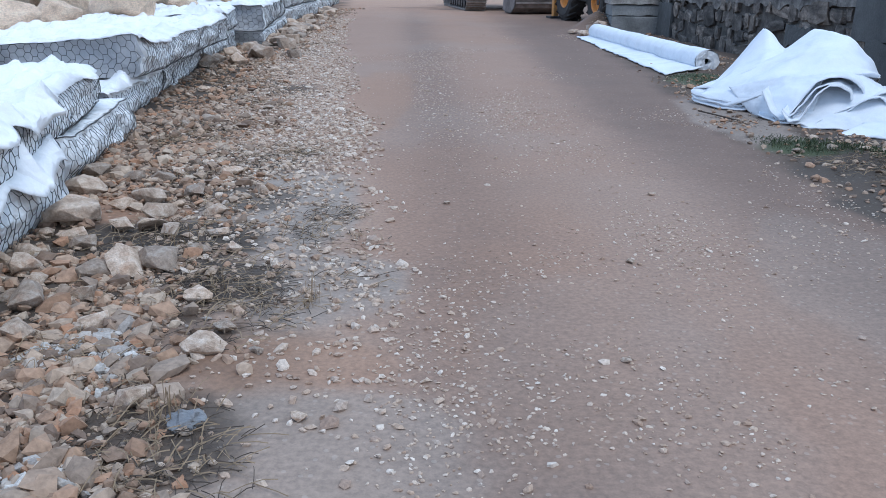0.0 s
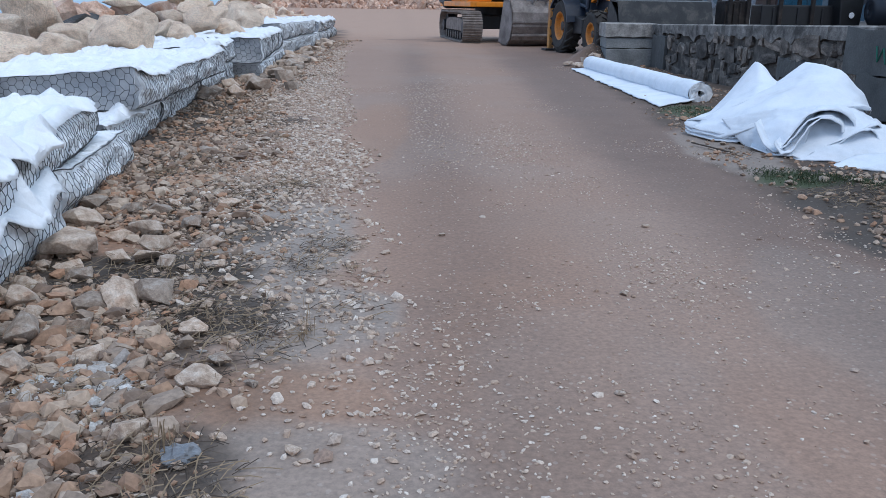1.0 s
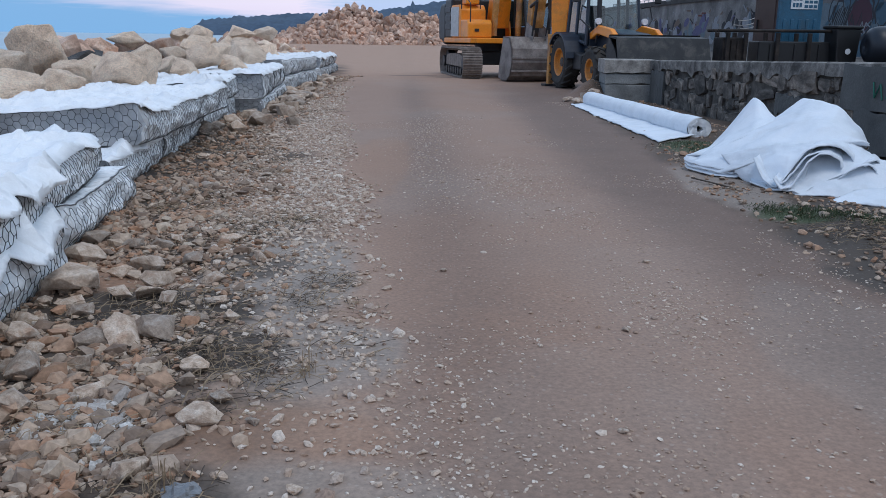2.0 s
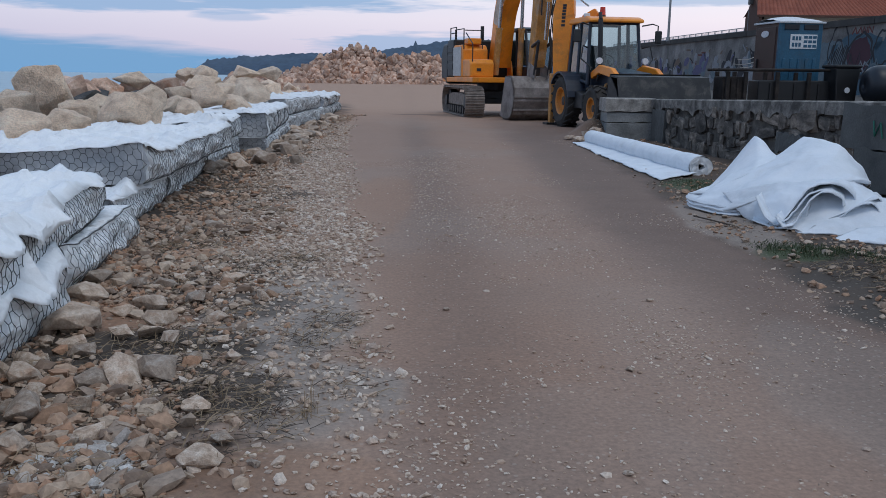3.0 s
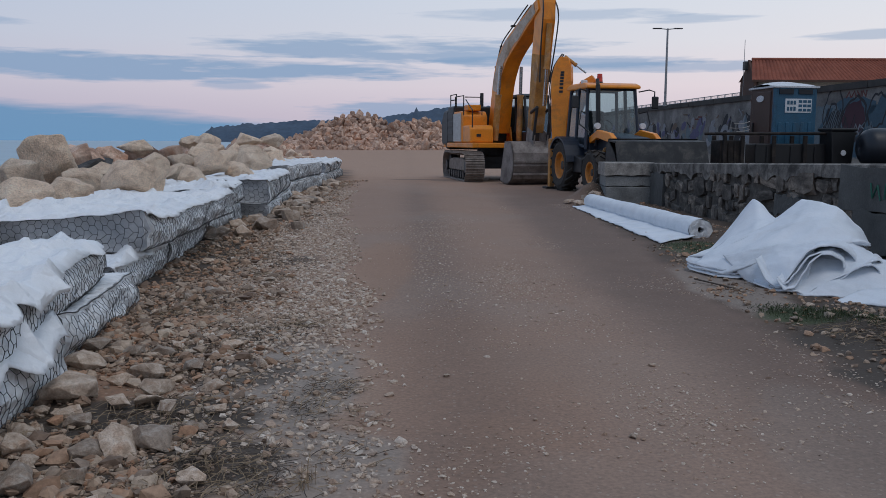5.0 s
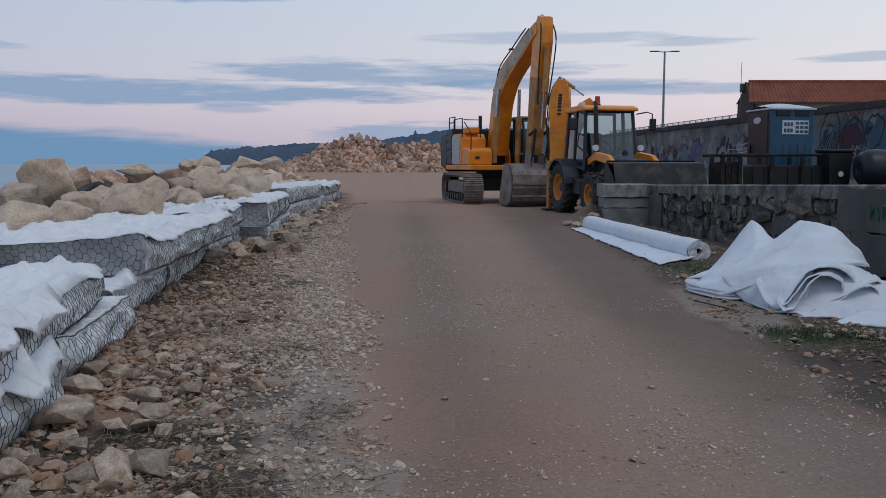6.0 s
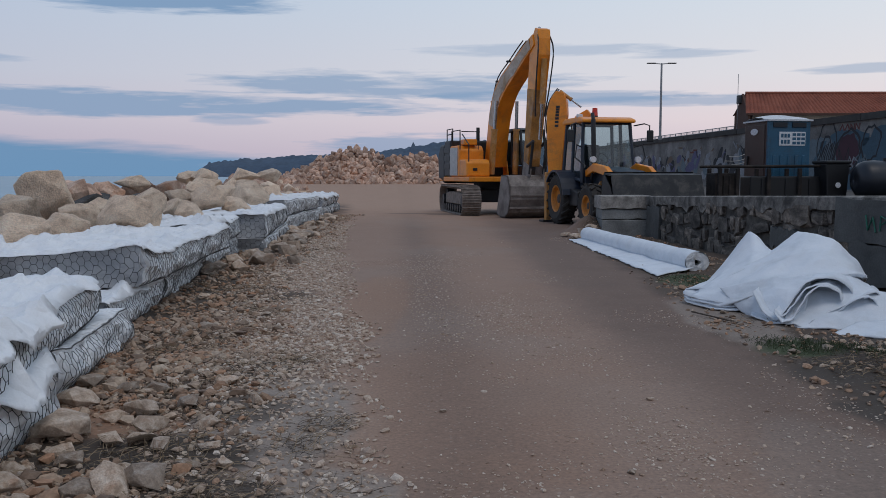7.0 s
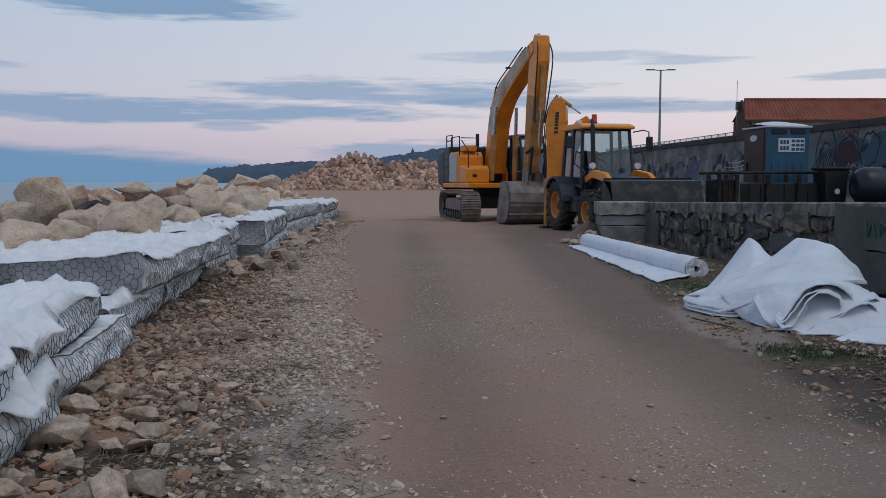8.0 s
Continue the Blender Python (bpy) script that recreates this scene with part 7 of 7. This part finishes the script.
def tyre_wheel(name, parent, c, R, width, rim, lugs):
    """Tyre with chevron lugs, dished rim and hub; the axle runs along y."""
    mm = Matrix.Translation(c) @ Matrix.Rotation(radians(90), 4, "X")
    h = width / 2
    bm = bmesh.new()
    lathe(bm, [(rim, -h * 0.8), (R * 0.80, -h), (R * 0.93, -h * 0.85), (R * 0.965, -h * 0.5), (R * 0.965, h * 0.5), (R * 0.93, h * 0.85), (R * 0.80, h), (rim, h * 0.8)], mm, 36)
    for k in range(lugs):
        for s in (-1, 1):
            t = 2 * math.pi * (k + (0.5 if s > 0 else 0)) / lugs
            q = mm @ Matrix.Rotation(t, 4, "Z") @ Matrix.Translation((R * 0.975, 0, s * h * 0.48)) @ Matrix.Rotation(s * 0.7, 4, "X")
            block(bm, (0, 0, 0), (0.06, 0.07, h * 1.1), q)
    tyre = part(name, bm, M["tyre"], parent, "dusty lugged tyre")
    bm = bmesh.new()
    lathe(bm, [(rim, -h * 0.78), (rim + 0.03, -h * 0.86), (rim + 0.02, h * 0.86), (rim - 0.02, h * 0.78), (rim * 0.82, h * 0.3), (rim * 0.3, h * 0.2), (rim * 0.3, -h * 0.2), (rim * 0.82, -h * 0.3)], mm, 36)
    r = part("rim", bm, M["rim"], tyre, "orange dished rim")
    bm = bmesh.new()
    lathe(bm, [(0.0001, -h * 0.5), (rim * 0.34, -h * 0.45), (rim * 0.34, h * 0.45), (0.0001, h * 0.5)], mm, 20)
    part("hub", bm, M["frame_black"], tyre, "dark wheel hub")
    return tyre


def make_loader():
    ld = root("backhoe_loader", pose(4.42, 25.0, 0.0, 0, 0, -90 + 12), "orange-yellow and navy backhoe loader with raised front bucket", "backhoe loader")
    R2, R1 = 0.73, 0.59
    for s in (-1, 1):
        tyre_wheel("rear_wheel", ld, (0, s * 0.98, R2), R2, 0.46, 0.37, 18)
        tyre_wheel("front_wheel", ld, (2.15, s * 0.94, R1), R1, 0.36, 0.27, 16)
    bm = bmesh.new()
    rod(bm, (0, -0.9, R2), (0, 0.9, R2), 0.16, 14)
    rod(bm, (2.15, -0.9, R1), (2.15, 0.9, R1), 0.11, 12)
    part("axle", bm, M["frame_black"], ld, "dark axles")
    bm = bmesh.new()
    prism(bm, [(-0.75, 0.55), (2.6, 0.50), (2.6, 0.95), (-0.75, 1.05)], -0.42, 0.42, None, 0.04)
    part("chassis", bm, M["frame_black"], ld, "dark chassis")
    bm = bmesh.new()
    prism(bm, [(0.95, 0.95), (2.75, 0.85), (2.80, 1.35), (2.55, 1.52), (0.95, 1.66)], -0.46, 0.46, None, 0.08)
    hood = part("hood", bm, M["navy_paint"], ld, "sloping navy engine hood")
    bm = bmesh.new()
    for k in range(5):
        block(bm, (2.79, 0, 0.95 + 0.09 * k), (0.03, 0.7, 0.035), None, 0.006)
    part("grille", bm, M["frame_black"], hood, "dark radiator grille")
    # rear mudguards
    for s in (-1, 1):
        bm = bmesh.new()
        pts = [(R2 * 1.14 * math.cos(t), R2 + R2 * 1.14 * math.sin(t)) for t in np.linspace(0.15, 2.5, 12)]
        pts += [(R2 * 1.07 * math.cos(t), R2 + R2 * 1.07 * math.sin(t)) for t in np.linspace(2.5, 0.15, 12)]
        prism(bm, pts, s * 0.98 - 0.27, s * 0.98 + 0.27)
        part("mudguard", bm, M["navy_paint"], ld, "navy rear mudguard")
        bm = bmesh.new()
        prism(bm, [(0.55, 0.55), (1.35, 0.55), (1.30, 0.95), (0.60, 1.05)], s * 0.80 - 0.22, s * 0.80 + 0.22, None, 0.03)
        part("side_tank", bm, M["frame_black"], ld, "dark side tank and step")
    # cab: floor, pillars, roof, panes
    x0, x1, w = -0.45, 1.05, 0.78
    pillars = []
    bm = bmesh.new()
    prism(bm, [(x0, 1.05), (x1, 1.05), (x1 + 0.02, 1.55), (x1 - 0.05, 1.62), (x0, 1.45)], -w + 0.08, w - 0.08, None, 0.03)
    for s in (-1, 1):
        for p, q in (((x1, 1.2), (x1 - 0.16, 2.88)), ((0.25, 1.2), (0.22, 2.88)), ((x0, 1.4), (x0 + 0.06, 2.88))):
            pillars.append(((p[0], s * w, p[1]), (q[0], s * (w - 0.08), q[1])))
        pillars.append(((x1, s * w, 1.25), (x0, s * w, 1.42)))
    for x in (x1 - 0.16, x0 + 0.06):
        pillars.append(((x, -w + 0.08, 2.88), (x, w - 0.08, 2.88)))
    cab = part("cab", bm, M["navy_paint"], ld, "navy-framed glazed cab")
    for p, q in pillars:
        part("pillar", rod(bmesh.new(), p, q, 0.05, 8), M["navy_paint"], cab)
    bm = bmesh.new()
    prism(bm, [(x0 - 0.12, 2.88), (x1 + 0.06, 2.88), (x1 + 0.04, 2.97), (x1 - 0.25, 3.05), (x0 + 0.1, 3.05), (x0 - 0.12, 2.98)], -w - 0.02, w + 0.02, None, 0.04)
    roof = part("roof", bm, M["yellow"], cab, "yellow cab roof")
    panes = [((x1 + 0.01, -w + 0.06, 1.6), (x1 + 0.01, w - 0.06, 1.6), (x1 - 0.15, w - 0.12, 2.86), (x1 - 0.15, -w + 0.12, 2.86)),
             ((x0 - 0.01, -w + 0.06, 1.45), (x0 - 0.01, w - 0.06, 1.45), (x0 + 0.05, w - 0.12, 2.86), (x0 + 0.05, -w + 0.12, 2.86))]
    for s in (-1, 1):
        panes.append(((0.28, s * w, 1.3), (x1 - 0.04, s * w, 1.25), (x1 - 0.19, s * (w - 0.08), 2.86), (0.26, s * (w - 0.08), 2.86)))
        panes.append(((x0 + 0.04, s * w, 1.45), (0.22, s * w, 1.45), (0.20, s * (w - 0.08), 2.86), (x0 + 0.09, s * (w - 0.08), 2.86)))
    for q in panes:
        bm = bmesh.new()
        bm.faces.new([bm.verts.new(v) for v in q])
        part("window", bm, M["glass"], cab, "clear cab window pane")
    bm = bmesh.new()
    block(bm, (0.05, 0, 1.55), (0.5, 0.5, 0.2), None, 0.06)
    block(bm, (-0.2, 0, 1.95), (0.14, 0.48, 0.7), None, 0.06)
    part("seat", bm, M["seat"], cab, "dark driver seat")
    bm = bmesh.new()
    lathe(bm, [(0.19 + 0.018 * math.cos(t), 0.018 * math.sin(t)) for t in np.linspace(0, 6.283, 8, endpoint=False)], Matrix.Translation((0.55, 0, 1.88)) @ Matrix.Rotation(radians(55), 4, "Y"), 24)
    rod(bm, (0.75, 0, 1.55), (0.56, 0, 1.87), 0.03, 8)
    part("steering_wheel", bm, M["frame_black"], cab, "black steering wheel on its column")
    bm = bmesh.new()
    rod(bm, (x1 - 0.55, -0.2, 3.04), (x1 - 0.55, -0.2, 3.10), 0.09, 16)
    bk = part("beacon_base", bm, M["frame_black"], roof)
    bm = bmesh.new()
    rod(bm, (x1 - 0.55, -0.20, 3.10), (x1 - 0.55, -0.20, 3.32), 0.085, 16, 0.07)
    part("beacon", bm, M["red_lens"], bk, "red rotating beacon")
    bm = bmesh.new()
    block(bm, (x1 - 0.4, -0.72, 3.08), (0.12, 0.16, 0.10), None, 0.02)
    part("work_lamp", bm, M["lens"], roof, "clear work lamp")
    # exhaust, lamps, mirrors
    bm = bmesh.new()
    rod(bm, (1.30, -0.52, 1.45), (1.28, -0.56, 2.95), 0.065, 12)
    rod(bm, (1.28, -0.56, 2.95), (1.22, -0.56, 3.12), 0.05, 12)
    part("exhaust", bm, M["frame_black"], ld, "tall black exhaust stack")
    for s in (-1, 1):
        bm = bmesh.new()
        rod(bm, (1.52, s * 0.66, 1.84), (1.60, s * 0.66, 1.84), 0.085, 16)
        part("headlamp", bm, M["lens"], ld, "round clear headlamp")
        bm = bmesh.new()
        pipe(bm, [(0.98, s * 0.78, 2.80), (1.15, s * 1.02, 2.85), (1.2, s * 1.16, 2.80), (1.2, s * 1.16, 2.45)], 0.02, 6)
        pipe(bm, [(1.0, s * 0.8, 2.2), (1.15, s * 0.98, 2.25), (1.2, s * 1.05, 1.9), (1.4, s * 0.8, 1.65)], 0.02, 6)
        arm = part("mirror_arm", bm, M["frame_black"], cab, "black tubular mirror arm")
        bm = bmesh.new()
        block(bm, (1.2, s * 1.18, 2.50), (0.07, 0.20, 0.34), None, 0.03)
        part("mirror", bm, M["frame_black"], arm, "black mirror housing")
        bm = bmesh.new()
        rod(bm, (1.35, s * 0.62, 1.30), (1.56, s * 0.62, 1.75), 0.03, 8)
        part("lamp_bracket", bm, M["frame_black"], ld)
    # loader arms and bucket
    for s in (-1, 1):
        bm = box_beam(bmesh.new(), [(1.05, 1.55), (1.6, 1.72), (2.4, 1.62), (3.1, 1.25), (3.55, 0.95)], [0.14] * 5, [0.18, 0.22, 0.24, 0.22, 0.18], Matrix.Translation((0, s * 0.62, -0.10)))
        arm = part("loader_arm", bm, M["yellow"], ld, "yellow loader lift arm")
        ram(ld, (1.5, s * 0.62, 0.9), (2.6, s * 0.62, 1.45), 0.055, Matrix())
    bm = bmesh.new()
    rod(bm, (2.85, -0.62, 1.28), (2.85, 0.62, 1.28), 0.06, 10)
    part("cross_tube", bm, M["yellow"], ld)
    shell = [(3.62, 1.46), (3.50, 1.25), (3.48, 0.85), (3.62, 0.62), (3.9, 0.55), (4.35, 0.60)]
    inner = [(x + 0.04, z + 0.03) for x, z in shell][::-1]
    bm = bmesh.new()
    prism(bm, shell + inner, -1.2, 1.2)
    for y in (-1.2, 1.17):
        prism(bm, [(3.62, 1.46), (3.50, 1.25), (3.48, 0.85), (3.62, 0.62), (3.9, 0.55), (4.35, 0.60), (4.05, 1.1)], y, y + 0.03)
    # wide closing plate of the clam bucket
    prism(bm, [(4.05, 1.42), (4.10, 1.42), (4.38, 0.62), (4.32, 0.60)], -1.2, 1.2)
    prism(bm, [(3.62, 1.46), (4.10, 1.42), (4.10, 1.38), (3.62, 1.42)], -1.2, 1.2)
    lb = part("front_bucket", bm, M["dark_bucket"], ld, "wide dark scuffed front bucket")
    for k in range(7):
        bm = bmesh.new()
        block(bm, (4.42, -1.08 + 0.36 * k, 0.60), (0.2, 0.07, 0.04), None, 0.008)
        part("tooth", bm, M["dark_bucket"], lb)
    # backhoe folded upright behind the cab, shifted to its right
    bm = bmesh.new()
    block(bm, (-1.0, 0, 0.95), (0.35, 2.0, 0.7), None, 0.03)
    fr = part("slide_frame", bm, M["frame_black"], ld, "dark rear slide frame")
    for s in (-1, 1):
        bm = bmesh.new()
        block(bm, (-1.05, s * 1.06, 0.75), (0.2, 0.15, 1.5), None, 0.02)
        leg = part("stabiliser", bm, M["worn_yellow"], ld, "yellow stabiliser leg")
        bm = bmesh.new()
        block(bm, (-1.05, s * 1.08, 0.03), (0.4, 0.36, 0.06), None, 0.01)
        part("foot", bm, M["frame_black"], leg)
    mb = Matrix.Translation((-1.2, -0.75, 0)) @ Matrix.Rotation(radians(58), 4, "Z")
    pth = [tuple(catmull([Vector((*c, 0)) for c in ((0.0, 0.95), (0.0, 1.9), (0.02, 2.9), (0.06, 3.5), (0.12, 3.92))], i / 16))[:2] for i in range(17)]
    bm = box_beam(bmesh.new(), pth, [0.30] * 17, [float(np.interp(i, (0, 5, 10, 13, 16), (0.34, 0.50, 0.62, 0.52, 0.24))) for i in range(17)], mb)
    bo = part("backhoe_boom", bm, M["yellow"], ld, "curved yellow backhoe boom with dark lettering bars")
    bm = bmesh.new()
    for k in range(7):
        i = 8 + k * 0.62
        x = float(np.interp(i, range(17), [p[0] for p in pth]))
        z = float(np.interp(i, range(17), [p[1] for p in pth]))
        block(bm, (x + 0.02, -0.156, z), (0.11, 0.012, 0.07), mb)
    part("lettering", bm, M["frame_black"], bo, "dark lettering bars")
    bm = box_beam(bmesh.new(), [(0.70, 4.05), (0.45, 3.85), (0.15, 3.0), (-0.02, 1.9), (-0.05, 1.2)], [0.24] * 5, [0.2, 0.36, 0.34, 0.28, 0.2], mb @ Matrix.Translation((0.30, 0.05, -0.75)))
    st = part("backhoe_stick", bm, M["yellow"], ld, "yellow backhoe dipper")
    ram(ld, (-0.05, 0, 1.2), (-0.05, 0, 2.7), 0.06, mb)
    ram(ld, (0.1, 0, 3.95), (0.75, 0, 3.45), 0.05, mb)
    bm = bmesh.new()
    prism(bm, [(0.35, 1.25), (0.85, 1.3), (0.95, 0.9), (0.85, 0.5), (0.5, 0.35), (0.3, 0.4), (0.45, 0.55), (0.7, 0.65), (0.8, 0.9), (0.6, 1.1)], -0.3, 0.3, mb)
    part("backhoe_bucket", bm, M["dark_bucket"], st, "dark digging bucket")
    for y in (-0.1, 0.1):
        bm = bmesh.new()
        pipe(bm, [mb @ v for v in bez([(-0.05, y, 1.3), (-0.30, y, 2.0), (-0.33, y, 2.9), (-0.22, y, 3.6), (0.05, y, 4.02)], 20)], 0.02, 6)
        part("hose", bm, M["rubber_hose"], bo, "black hydraulic hose")
    return ld


M["dark_bucket"] = surface("dark_scuffed_steel", [(0.008, 0.009, 0.011), (0.018, 0.019, 0.021), (0.04, 0.04, 0.04)], 3, 30, 0.6, 0.3, stain=(0.14, 0.12, 0.10), stain_scale=3, stain_amount=0.35)
make_loader()


# ---------- dry plants, litter ----------
M["straw"] = surface("dry_straw", [(0.20, 0.145, 0.09), (0.30, 0.22, 0.14)], 20, 90, 0.9, 0.0)
M["twig"] = surface("dead_twig", [(0.045, 0.034, 0.026), (0.09, 0.066, 0.05)], 20, 90, 0.9, 0.0)
M["green"] = surface("short_green_grass", [(0.022, 0.036, 0.011), (0.04, 0.058, 0.018)], 10, 60, 0.8, 0.0)
M["bag"] = surface("grey_plastic_litter", [(0.12, 0.125, 0.135), (0.20, 0.205, 0.215)], 8, 60, 0.4, 0.2)


def blades(name, spots, n, length, lift, width, material, label, category, seed):
    """Thin bent blades round the spots (x, y, spread)."""
    rng = np.random.RandomState(seed)
    V, F = [], []
    for x, y, sp, k in spots:
        for _ in range(int(n * k)):
            a, r = rng.uniform(0, 6.283), sp * rng.rand() ** 0.7
            px, py = x + r * math.cos(a), y + r * math.sin(a)
            L = length * rng.uniform(0.4, 1.2)
            t = rng.uniform(0, 6.283)
            up = lift * rng.uniform(0.1, 1.0)
            d = np.array([math.cos(t), math.sin(t)])
            s = np.array([-d[1], d[0]]) * width * rng.uniform(0.6, 1.3)
            z0 = float(ground_height(np.array(px), np.array(py)))
            bend = rng.uniform(-0.25, 0.25)
            base = len(V)
            for i, (f, h, w) in enumerate(((0, 0.002, 1), (0.35, 0.6 * up, 0.9), (0.7, up, 0.7), (1.0, up * rng.uniform(0.6, 1.1), 0.15))):
                c = np.array([px, py]) + d * L * f * (1 - 0.3 * up / max(length, 1e-3)) + s / width * bend * L * f * f
                for sgn in (-1, 1):
                    V.append((c[0] + sgn * s[0], c[1] + sgn * s[1], z0 + 0.006 + h + (0.002 if sgn > 0 else 0)))
            F += [(base + 2 * i, base + 2 * i + 1, base + 2 * i + 3, base + 2 * i + 2) for i in range(3)]
    me = bpy.data.meshes.new(name)
    me.from_pydata(V, [], F)
    me.materials.append(material)
    return tagged(new(name, me), label, category, kind="stuff")


DRY = [(-0.88, 2.2, 0.28, 1.6), (-0.75, 2.0, 0.25, 1.0), (-1.3, 4.05, 0.42, 1.4), (-1.02, 3.5, 0.34, 1.2), (-0.75, 3.3, 0.2, 0.5), (-1.5, 6.1, 0.5, 1.0), (-1.1, 4.9, 0.4, 0.5), (-2.4, 9.0, 0.5, 0.8), (-2.6, 10.2, 0.6, 0.9),
       (-2.0, 7.4, 0.5, 0.6), (3.1, 6.0, 0.45, 1.2), (3.3, 5.4, 0.4, 1.6), (3.5, 5.9, 0.4, 1.6), (3.1, 5.0, 0.4, 1.2), (2.85, 6.2, 0.3, 0.6), (-2.9, 12.5, 0.7, 0.8), (-1.75, 5.2, 0.4, 0.5), (-2.0, 3.9, 0.3, 0.7), (-0.55, 3.6, 0.3, 0.4), (2.75, 7.9, 0.4, 0.4)]
DRY += [(-1.6, 4.1, 0.4, 1.6), (-1.15, 3.55, 0.4, 1.4), (-2.15, 7.2, 0.4, 1.0), (-2.95, 10.6, 0.5, 1.0), (-2.9, 11.6, 0.5, 0.8), (-1.5, 5.6, 0.4, 0.9)]
DRY += [(3.0 + 0.28 * k % 1.3, 4.6 + 0.21 * k, 0.4, 1.1) for k in range(10)]
spot_rng = random.Random(8)
for _ in range(34):
    sy = 2.6 + 14 * spot_rng.random() ** 1.3
    DRY.append((float(gabion_x(sy)) + spot_rng.uniform(0.3, 1.7), sy, spot_rng.uniform(0.15, 0.4), spot_rng.uniform(0.3, 0.9)))
blades("dry_grass", DRY, 55, 0.14, 0.045, 0.0016, M["straw"], "flattened straw-coloured dry grass tufts on the verge", "dry grass", 1)
blades("twigs", DRY, 75, 0.10, 0.022, 0.0014, M["twig"], "dark dead twigs and roots lying on the ground", "twigs", 2)
blades("dry_stalks", [(-0.86, 2.32, 0.06, 1), (-0.55, 3.25, 0.05, 0.5), (-1.0, 3.4, 0.06, 0.4), (-1.35, 4.0, 0.2, 0.8)], 26, 0.05, 0.13, 0.0016, M["straw"], "upright dry plant stalks", "dry stalks", 3)
blades("grass", [(2.92, 6.75, 0.32, 1.5), (3.15, 6.6, 0.28, 1.0), (2.7, 6.95, 0.18, 0.5), (3.4, 6.4, 0.3, 1.0), (3.6, 6.1, 0.3, 0.6), (3.25, 11.2, 0.4, 1.2), (3.4, 10.6, 0.35, 1.0)], 420, 0.035, 0.035, 0.002, M["green"], "low green grass at the foot of the wall", "grass", 4)


def make_litter():
    r = root("plastic_bag", pose(-0.80, 2.30, 0.0), "crumpled grey plastic scrap among dry stalks", "litter")
    bm = bmesh.new()
    bmesh.ops.create_icosphere(bm, subdivisions=3, radius=0.055)
    for v in bm.verts:
        v.co.z = max(0.0, v.co.z * 0.55 + 0.01) + 0.004
        v.co *= 1 + 0.35 * noise.noise(v.co * 40)
    part("film", bm, M["bag"], r)
    # thin stick on the road's edge by the heap
    s = root("stick", pose(0, 0, 0), "thin dry stick lying beside the white heap", "stick")
    bm = bmesh.new()
    pipe(bm, [(2.52, 8.5, 0.025), (2.62, 8.2, 0.03), (2.70, 8.0, 0.028), (2.78, 7.75, 0.024)], 0.008, 6)
    part("twig", bm, M["twig"], s)


make_litter()


# ---------- stones of the low wall ----------
def lay_wall_stones():
    rng = random.Random(41)
    kinds = [hewn("stone", 500 + i, M["wall_stone"]) for i in range(8)]
    length = (WALL_B - WALL_A).length
    ang = math.atan2(WALL_DIR.y, WALL_DIR.x)
    count = 0
    z = -0.05
    row = 0
    while z < 1.0 and count < 295:
        h = rng.choice((0.10, 0.15, 0.20, 0.27))
        s = rng.uniform(0.0, 0.2) + (1.0 if z < 0.6 else 0.05)
        while s < 8.6 and count < 295:
            w = rng.choice((0.10, 0.16, 0.24, 0.34, 0.52)) * rng.uniform(0.85, 1.2)
            hh = min(h * rng.uniform(0.55, 1.3), w * 1.3)
            top = wall_top((WALL_A + WALL_DIR * s).y) - 0.17
            zc = z + h / 2 + 0.09 * fbm(s * 0.9, row * 1.7) + rng.uniform(-0.03, 0.03)
            if zc + hh / 2 < top + 0.08 and rng.random() < 0.88:
                ob = new("stone", kinds[rng.randrange(8)])
                p = wall_frame(s + w / 2, zc, rng.uniform(-0.055, -0.02))
                ob.matrix_world = Matrix.Translation(p) @ Matrix.Rotation(ang + rng.uniform(-0.08, 0.08), 4, "Z") @ Matrix.Rotation(rng.uniform(-0.2, 0.2), 4, "Y") @ Matrix.Diagonal((w * 0.98, 0.15, hh * 0.98, 1))
                ob.parent = LOW_WALL
                count += 1
            s += w
        z += h
        row += 1


lay_wall_stones()
